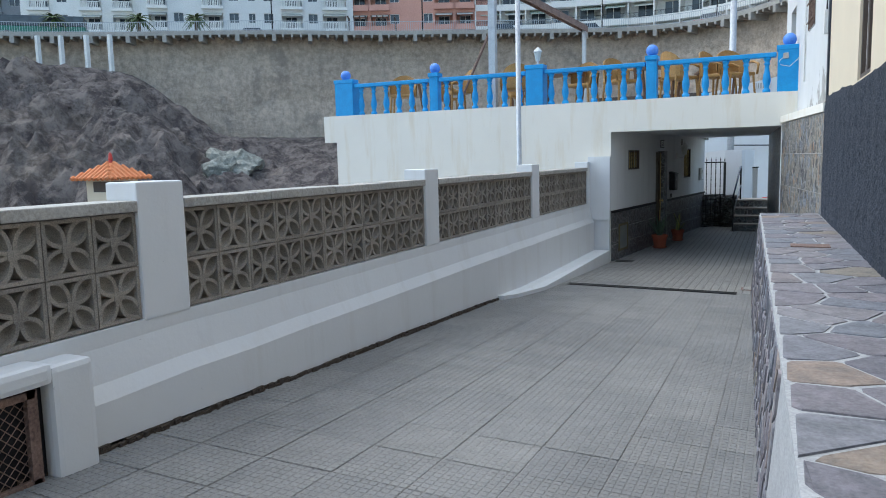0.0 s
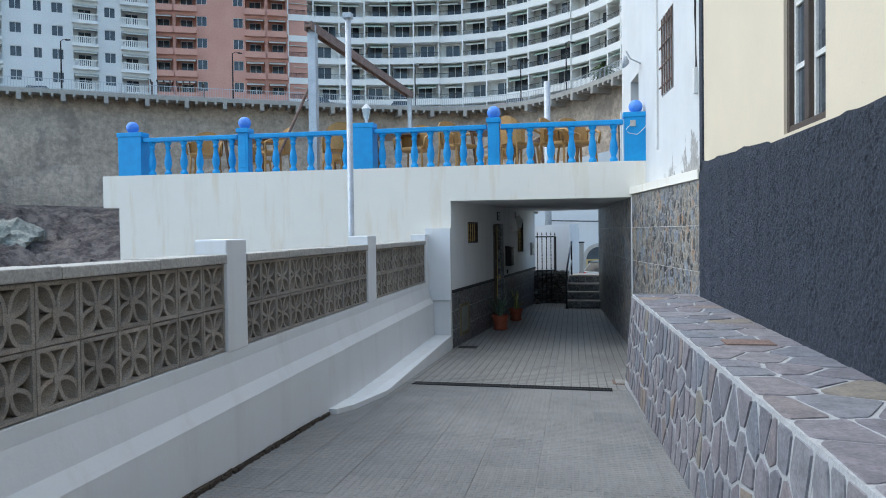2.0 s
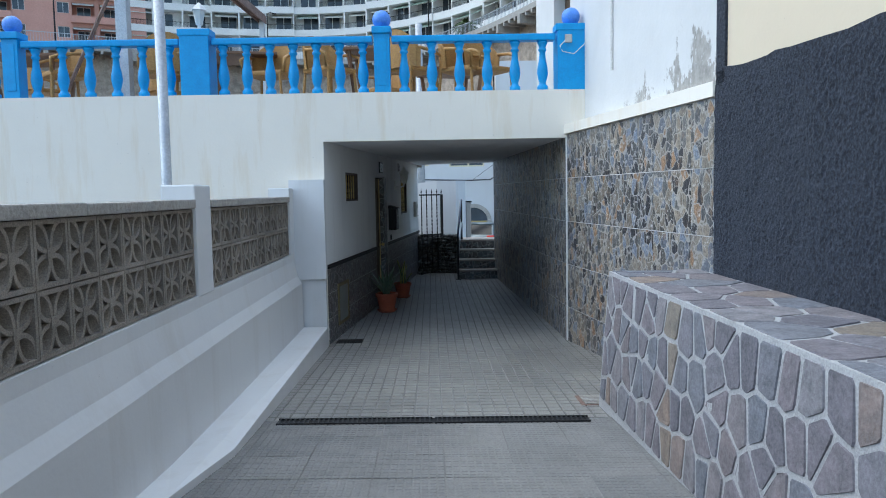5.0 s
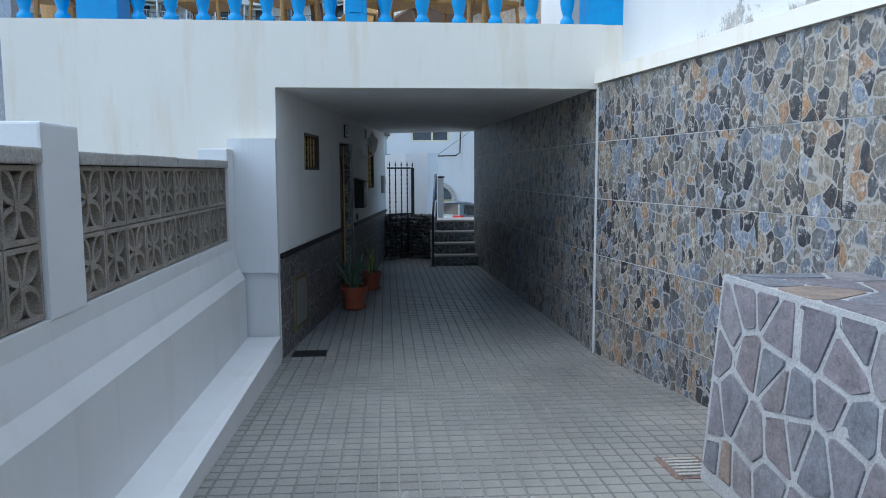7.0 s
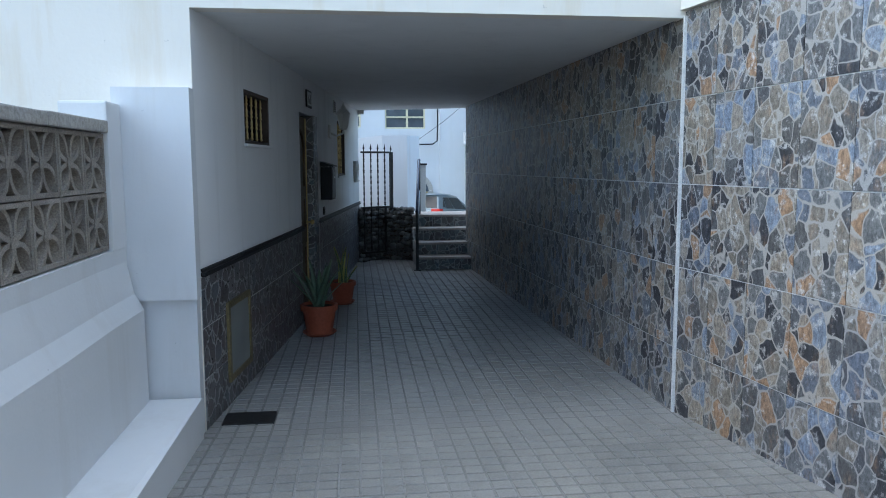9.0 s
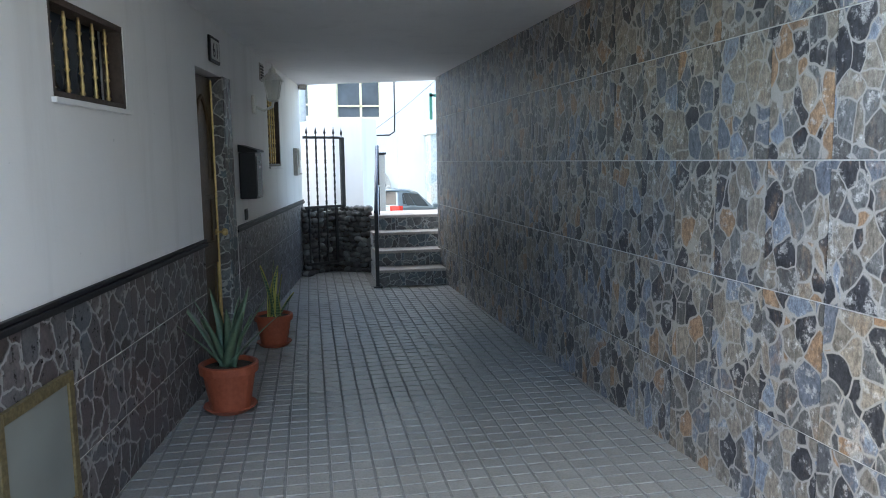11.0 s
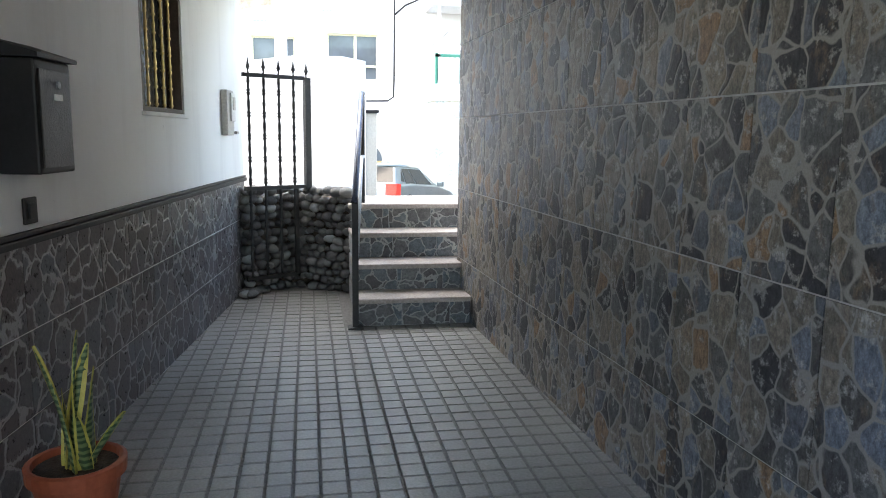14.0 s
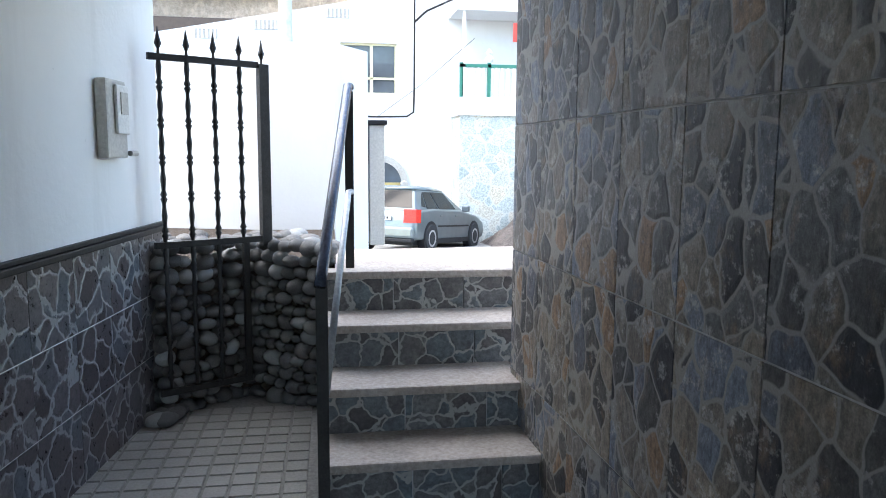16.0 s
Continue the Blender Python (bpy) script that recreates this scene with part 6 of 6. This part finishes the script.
for side in range(4):
    for k in range(9):
        x = -0.68 + k * 0.17
        f = 1 - abs(x) / 0.80
        t = tube(bm_new(), [(x, -0.80, 5.57), (x, -0.80 + 0.70 * f, 5.57 + 0.455 * f)], 0.06, 6)
        part("roof_tile", t, TILE_ROOF, hut, m=pose(0, 0, 0, 0, 0, side * 90))
part("finial", lathe(bm_new(), [(0.07, 6.0), (0.05, 6.1), (0.07, 6.12), (0.04, 6.28), (0.01, 6.32)], 10), RED, hut)

# ---- street beyond the steps ----
SF = pose(-9.0, 38.0, 0)
holes = [(3.4, 4.6, 2.45, 3.65), (6.05, 7.35, 2.95, 4.15), (8.28, 9.85, 2.9, 4.30), (3.0, 4.2, -0.6, 1.6)]
fac = thing("white_house", SF, "white rendered street house with cream-framed windows", "house")
part("wall", pierced(bm_new(), 10.4, -2.0, 4.34, 0.4, holes), STREET, fac)
part("gable", prism(bm_new(), [(3.1, 0.0), (10.4, 0.0), (10.4, 0.4), (3.1, 0.4)], 4.34, lambda p: 4.36 if p[0] < 5 else 5.75), STREET, fac)
part("wall", prism(bm_new(), [(10.4, -0.25), (15.5, -0.25), (15.5, 0.4), (10.4, 0.4)], -2.0, 7.5), STREET, fac)
part("side_wing", prism(bm_new(), [(-12, 0.0), (-0.001, 0.0), (-0.001, 0.4), (-12, 0.4)], -2.0, lambda p: 4.3 if p[0] > -5 else 3.2), STREET, fac)
# added sheet, coloured dark to pass for the unlit rooms behind the holes
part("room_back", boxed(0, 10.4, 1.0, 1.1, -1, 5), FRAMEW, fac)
for u0, u1, w0, w1 in holes[:3]:
    wn_ = part("window", boxed(u0, u1, 0.14, 0.16, w0, w1), GLASS, fac)
    bm = bm_new()
    c = u0 + (u1 - u0) * 0.55
    for q in ((u0, u0 + 0.06, w0, w1), (u1 - 0.06, u1, w0, w1), (u0 + 0.06, u1 - 0.06, w0, w0 + 0.06), (u0 + 0.06, u1 - 0.06, w1 - 0.06, w1), (c - 0.04, c + 0.04, w0 + 0.06, w1 - 0.06), (u0 + 0.06, u1 - 0.06, w0 + 0.42, w0 + 0.48)):
        box(bm, q[0], q[1], 0.08, 0.139, q[2], q[3])
    part("frame", bm, grain("cream window frame", (0.60, 0.55, 0.36), (0.68, 0.62, 0.42), 8, 0.6), wn_)
arch = thing("arched_doorway", pose(0.35, 37.98, -0.82), "arched cream doorway with grey stone surround", "doorway")
bm = bm_new()
R0, R1 = 0.62, 0.80
for i in range(12):
    a0, a1 = math.pi * i / 12, math.pi * (i + 1) / 12
    P = [(R0 * math.cos(a0), R0 * math.sin(a0)), (R1 * math.cos(a0), R1 * math.sin(a0)), (R1 * math.cos(a1), R1 * math.sin(a1)), (R0 * math.cos(a1), R0 * math.sin(a1))]
    f = [bm.verts.new((x, -0.06, 1.25 + z)) for x, z in P]
    g = [bm.verts.new((x, 0.0, 1.25 + z)) for x, z in P]
    bm.faces.new(f)
    for k in range(4):
        bm.faces.new((f[k], g[k], g[(k + 1) % 4], f[(k + 1) % 4]))
box(bm, -R1, -R0, -0.06, 0.0, 0, 1.25)
box(bm, R0, R1, -0.06, 0.0, 0, 1.25)
part("surround", bm, CONC, arch)
bm = bm_new()
cv = bm.verts.new((0, -0.01, 1.25))
ring = [bm.verts.new((R0 * math.cos(math.pi * i / 16), -0.01, 1.25 + R0 * math.sin(math.pi * i / 16))) for i in range(17)]
for a, b in zip(ring, ring[1:]):
    bm.faces.new((cv, a, b))
part("fanlight", bm, GLASS, arch)
bm = bm_new()
for x in (-R0, -0.04, R0 - 0.08):
    box(bm, x, x + 0.08, -0.03, -0.005, 0, 1.25)
box(bm, -R0, R0, -0.032, -0.004, 1.2, 1.28)
part("door_frame", bm, BRASS, arch)
part("door_pane", boxed(-R0 + 0.08, R0 - 0.08, -0.012, -0.008, 0, 1.2), GLASS, arch)
for x, z in ((-4.30, 4.30), (-2.72, 4.58), (-0.80, 4.95)):
    av = thing("attic_vent", pose(x, 37.99, z), "small pierced vent under the roof edge", "vent", "roof edge vents")
    part("frame", boxed(-0.32, 0.32, -0.03, 0.0, 0.24, 0.28), STREET, av)
    part("backing", boxed(-0.32, 0.32, -0.012, -0.002, 0.0, 0.239), CONC, av)
    for k in range(6):
        part("slat", boxed(-0.30 + k * 0.11, -0.25 + k * 0.11, -0.03, -0.0125, 0.0, 0.238), STREET, av)
sp = thing("wall_speaker", pose(1.02, 37.74, 0.42, 90), "round grey vent cover on the white wall", "vent")
part("disc", lathe(bm_new(), [(0.11, 0), (0.11, 0.04), (0.07, 0.06)], 14), CONC, sp)
cbl = thing("facade_cable", pose(0, 37.70, 0), "black cables looping across the white facade", "cable")
part("drop", tube(bm_new(), [(1.3, 0, 7.0), (1.3, 0, 3.0), (1.28, 0, 2.42), (1.1, 0, 2.30), (0.2, 0, 2.28), (-2.0, 0, 2.34)], 0.03, 6), BPLAST, cbl)
part("span", tube(bm_new(), [(1.3, 0, 4.85), (1.6, -0.3, 5.1), (2.6, -0.8, 5.5)], 0.03, 6), BPLAST, cbl)
part("wire", tube(bm_new(), [(0.3, -0.2, 2.3), (1.4, -1, 3.1), (2.4, -3, 4.0)], 0.008, 4), BPLAST, cbl)
tp = thing("telegraph_pole", pose(-1.92, 33.5, -0.8), "tall blue-grey steel pole by the street", "pole")
part("shaft", lathe(bm_new(), [(0.15, 0), (0.13, 9)], 14), STEEL, tp, smooth=True)

sh = thing("balcony_house", pose(2.37, 36.45, -1.40) @ Matrix.Diagonal((1.19, 1.19, 1.19, 1)), "house with pale stone base and green-and-white balcony", "house")
part("stone_base", boxed(0, 6, 0, 5.5, 0, 3.10), CLAD, sh)
part("balcony_slab", boxed(-0.05, 6, -0.05, 5.5, 3.101, 3.50), STREET, sh)
part("upper_wall", boxed(0.4, 6, 2.2, 5.5, 3.501, 6.6), STREET, sh)
part("window", boxed(0.7, 2.0, 2.15, 2.199, 4.2, 5.4), GLASS, sh)
part("canopy", boxed(-0.1, 6, -0.1, 5.5, 5.35, 5.6), STREET, sh)
for x in (0.05, 1.7):
    part("canopy_post", boxed(x, x + 0.07, 0.0, 0.07, 3.5, 5.35), STREET, sh)
for k in range(14):
    part("baluster", lathe(bm_new(), [(0.035, 3.5), (0.05, 3.65), (0.03, 3.85), (0.045, 4.15)], 6), WPLAST, sh, m=pose(0.14 + k * 0.135, 0.05, 0))
for x in (0.0, 0.62, 1.35):
    part("rail_post", boxed(x, x + 0.07, 0.0, 0.1, 3.5, 4.25), GREENP, sh)
part("rail", boxed(0, 2.2, 0.0, 0.1, 4.15, 4.22), GREENP, sh)
part("urn", lathe(bm_new(), [(0.05, 4.25), (0.10, 4.33), (0.04, 4.42), (0.08, 4.47), (0.02, 4.56)], 10), WPLAST, sh, m=pose(0.66, 0.05, 0))
part("sign", boxed(1.15, 1.5, -0.12, -0.101, 4.7, 5.1), RED, sh)


# the parked hatchback
def soft_edge(ob, width):
    mod = ob.modifiers.new("bevel", "BEVEL")
    mod.width, mod.segments, mod.limit_method = width, 3, "ANGLE"
    mod.angle_limit = radians(12)


def hatchback():
    hc = thing("hatchback_car", pose(0.02, 33.0, -0.85, -4.2, 0, -33), "grey-green hatchback with red tail lamps parked in street", "car")
    side = [(0.06, 0.28), (0.0, 0.45), (0.02, 0.72), (0.10, 0.92), (0.95, 0.98), (2.6, 0.95), (3.55, 0.82), (4.0, 0.66), (4.08, 0.42), (4.0, 0.25)]
    bmc = bm_new()
    secs = []
    for x, k in ((-0.86, 0.94), (-0.78, 1.0), (0.78, 1.0), (0.86, 0.94)):
        secs.append([bmc.verts.new((x, 2.04 + (y - 2.04) * (1 if abs(x) < 0.8 else 0.975), 0.6 + (z - 0.6) * k)) for y, z in side])
    for a, b in zip(secs, secs[1:]):
        for i in range(len(side)):
            j = (i + 1) % len(side)
            bmc.faces.new((a[i], a[j], b[j], b[i]))
    bmc.faces.new(secs[0])
    bmc.faces.new(secs[-1][::-1])
    bmesh.ops.recalc_face_normals(bmc, faces=bmc.faces)
    body = part("body", bmc, CARP, hc, smooth=True)
    soft_edge(body, 0.09)
    # painted cabin shell with the panes set a little proud of it
    lo_ = [(-0.80, 0.10), (0.80, 0.10), (0.80, 2.85), (-0.80, 2.85)]
    hi_ = [(-0.60, 0.44), (0.60, 0.44), (0.60, 1.85), (-0.60, 1.85)]
    cabin = part("cabin", prism(bm_new(), lo_, 0.90, 1.40, hi_), CARP, hc, smooth=True)
    soft_edge(cabin, 0.05)
    part("roof", prism(bm_new(), [(-0.61, 0.40), (0.61, 0.40), (0.61, 1.90), (-0.61, 1.90)], 1.385, 1.47, [(-0.44, 0.62), (0.44, 0.62), (0.44, 1.6), (-0.44, 1.6)]), CARP, hc, smooth=True)

    def pane_on(name, a, b, c, d, quad):
        """A pane on the face a, b (foot) c, d (head), its corners given along and up the face."""
        A, B_, C, D = (Vector(v) for v in (a, b, c, d))
        nrm = (B_ - A).cross(D - A).normalized()
        pts = [A.lerp(B_, u).lerp(D.lerp(C, u), v) for u, v in quad]
        bmq = bm_new()
        f = [bmq.verts.new(p + nrm * 0.012) for p in pts]
        g = [bmq.verts.new(p - nrm * 0.01) for p in pts]
        bmq.faces.new(f)
        for q in range(len(f)):
            w_ = (q + 1) % len(f)
            bmq.faces.new((f[w_], f[q], g[q], g[w_]))
        return part(name, bmq, CGLASS, hc)

    pane_on("rear_window", (-0.80, 0.10, 0.90), (0.80, 0.10, 0.90), (0.60, 0.44, 1.40), (-0.60, 0.44, 1.40), [(0.05, 0.16), (0.95, 0.16), (0.94, 0.90), (0.06, 0.90)])
    pane_on("windscreen", (0.80, 2.85, 0.90), (-0.80, 2.85, 0.90), (-0.60, 1.85, 1.40), (0.60, 1.85, 1.40), [(0.05, 0.1), (0.95, 0.1), (0.92, 0.92), (0.08, 0.92)])
    for sx in (-1, 1):
        foot = [(sx * 0.80, 0.10, 0.90), (sx * 0.80, 2.85, 0.90)]
        head = [(sx * 0.60, 1.85, 1.40), (sx * 0.60, 0.44, 1.40)]
        for quad in ([(0.22, 0.14), (0.44, 0.14), (0.41, 0.88), (0.20, 0.86)], [(0.47, 0.14), (0.84, 0.14), (0.86, 0.5), (0.90, 0.88), (0.44, 0.88)], [(0.12, 0.24), (0.195, 0.20), (0.17, 0.82)]):
            if sx > 0:
                pane_on("side_window", foot[0], foot[1], head[0], head[1], quad)
            else:
                pane_on("side_window", foot[1], foot[0], head[1], head[0], [(1 - u, v) for u, v in quad][::-1])
        part("rub_strip", boxed(sx * 0.862 - 0.012, sx * 0.862 + 0.012, 1.15, 2.95, 0.56, 0.60, 0.006), BPLAST, hc)
        for y in (1.25, 2.1):
            part("door_handle", boxed(sx * 0.855 - 0.02, sx * 0.855 + 0.02, y, y + 0.17, 0.80, 0.83, 0.008), CARP, hc)
        part("tail_lamp", prism(bm_new(), [(sx * 0.58, -0.035), (sx * 0.85, 0.03), (sx * 0.875, 0.22), (sx * 0.6, 0.15)][::sx], 0.66, 0.95), REDL, hc, "red tail lamp")
        part("mirror", boxed(sx * 0.98 - 0.09, sx * 0.98 + 0.09, 2.40, 2.52, 0.92, 1.06, 0.03), CARP, hc)
        part("sill", boxed(sx * 0.84 - 0.03, sx * 0.84 + 0.03, 0.9, 3.0, 0.2, 0.30), BPLAST, hc)
        for y in (0.78, 3.32):
            wh = part("wheel", lathe(bm_new(), [(0.20, 0), (0.30, 0.0), (0.315, 0.03), (0.315, 0.17), (0.30, 0.20), (0.20, 0.20)], 24), RUBBER, hc, m=pose(sx * 0.70 if sx > 0 else sx * 0.90, y, 0.315, 0, 90))
            rim = lathe(bm_new(), [(0.06, 0.19), (0.19, 0.205), (0.20, 0.18)], 20)
            part("rim", rim, CHROME, wh)
            part("arch", lathe(bm_new(), [(0.37, 0.0), (0.37, 0.165), (0.36, 0.168)], 24), BPLAST, hc, m=pose(sx * 0.70 if sx > 0 else sx * 0.865, y, 0.33, 0, 90))
    part("bumper", boxed(-0.83, 0.83, -0.07, 0.12, 0.32, 0.58, 0.06), CARP, hc)
    part("bumper_lip", boxed(-0.80, 0.80, -0.055, 0.10, 0.24, 0.318, 0.02), BPLAST, hc)
    part("number_plate", boxed(-0.26, 0.26, -0.03, -0.005, 0.70, 0.81), WPLAST, hc)
    for k in range(7):
        part("plate_mark", boxed(-0.21 + k * 0.062, -0.17 + k * 0.062, -0.034, -0.031, 0.725, 0.785), BPLAST, hc)
    part("underside", boxed(-0.7, 0.7, 0.2, 3.9, 0.16, 0.30), BPLAST, hc)


hatchback()

# ---- many small pieces last: stone tiles, slate flags, floor tiles ----
TW, TH = 0.333, 0.4975
me_t = share("tile", boxed(0.0025, TW - 0.0025, -0.004, 0.0, 0.003, TH - 0.003), STONE_TILE)
for p, q in (((right_x(WALL_END), WALL_END), (right_x(FACE), FACE)), ((right_x(FACE), FACE), (right_x(10.13), 10.13))):
    m = along(p, q)
    L2 = math.hypot(q[0] - p[0], q[1] - p[1])
    n = round(L2 / TW)
    s = L2 / n
    for i in range(n):
        for j in range(5):
            z = 2.388 - (j + 1) * TH
            piece("tile", me_t, wall_e, m @ pose(i * s, -0.001, z) @ Matrix.Diagonal((s / TW, 1, 1, 1)))

rnd = random.Random(17)
y0b, y1b = 0.0, 10.33
for c, ring in crazy(y1b - y0b, 0.66, 0.22, rnd, 1.6):
    y = y0b + c.x
    x = bench_x(y) + c.y + 0.012
    if x > dark_x(y) + 0.04:
        continue
    flag("flagstone", [Vector((r.y, r.x)) for r in reversed(ring)], bench, pose(x, y, bench_z(y), 0.4), rnd, 0.005)
for c, ring in crazy(y1b - 3.0, 0.90, 0.21, rnd, 0.78):
    y = 3.0 + c.x
    zt = bench_z(y)
    t = c.y / 0.90
    z = 0.16 + (zt - 0.20) * t + 0.02
    x = bench_x(y) - 0.09 * (1 - z / zt)
    flag("flagstone", [Vector((-r.x, r.y)) for r in reversed(ring)], bench, pose(x, y, z, 90, 0, -90) @ pose(0, 0, 0, -4.5, 0, 0), rnd, 0.005)

TS = 0.40
bmT = bm_new()
for i in range(4):
    for j in range(4):
        a, b = -TS / 2 + i * 0.1 + 0.005, -TS / 2 + j * 0.1 + 0.005
        prism(bmT, [(a, b), (a + 0.090, b), (a + 0.090, b + 0.090), (a, b + 0.090)], -0.0085, 0.0, [(a + 0.003, b + 0.003), (a + 0.087, b + 0.003), (a + 0.087, b + 0.087), (a + 0.003, b + 0.087)])
me_f = share("floor_tile", bmT, FLOOR)
bmT = bm_new()
h_ = TS / 2 - 0.004
bmT.faces.new([bmT.verts.new(p) for p in ((-h_, -h_, -0.0025), (h_, -h_, -0.0025), (h_, h_, -0.0025), (-h_, h_, -0.0025))])
for i in range(9):
    for j in range(9):
        q = TS / 9
        a, b = -TS / 2 + i * q + 0.0045, -TS / 2 + j * q + 0.0045
        lo = [bmT.verts.new(p) for p in ((a, b, -0.003), (a + q - 0.009, b, -0.003), (a + q - 0.009, b + q - 0.009, -0.003), (a, b + q - 0.009, -0.003))]
        hi = [bmT.verts.new((v.co.x + (0.002 if k in (0, 3) else -0.002), v.co.y + (0.002 if k < 2 else -0.002), 0.0)) for k, v in enumerate(lo)]
        bmT.faces.new(hi)
        for k in range(4):
            bmT.faces.new((lo[k], lo[(k + 1) % 4], hi[(k + 1) % 4], hi[k]))
me_w = share("floor_tile", bmT, FLOOR_OUT)
for j in range(int((21.2 - 0.4) / TS)):
    for i in range(9):
        x, y = -3.1 + (i + 0.5) * TS, 0.4 + (j + 0.5) * TS
        if y > 19.7 and x > -0.95 or y > 20.9:
            continue
        if x < -3.25 or x > right_x(max(10.2, y)) + 0.25 or x < left_x(max(y, FACE)) - 0.25:
            continue
        e = 0.05
        nx = -(ground_z(x + e, y) - ground_z(x - e, y)) / (2 * e)
        ny_ = (ground_z(x, y + e) - ground_z(x, y - e)) / (2 * e)
        piece("floor_tile", me_w if y < 9.9 else me_f, floor, pose(x, y, ground_z(x, y) + rnd.uniform(-0.001, 0.001), math.degrees(ny_), math.degrees(nx), rnd.choice((0, 90, 180, 270)) * 0))
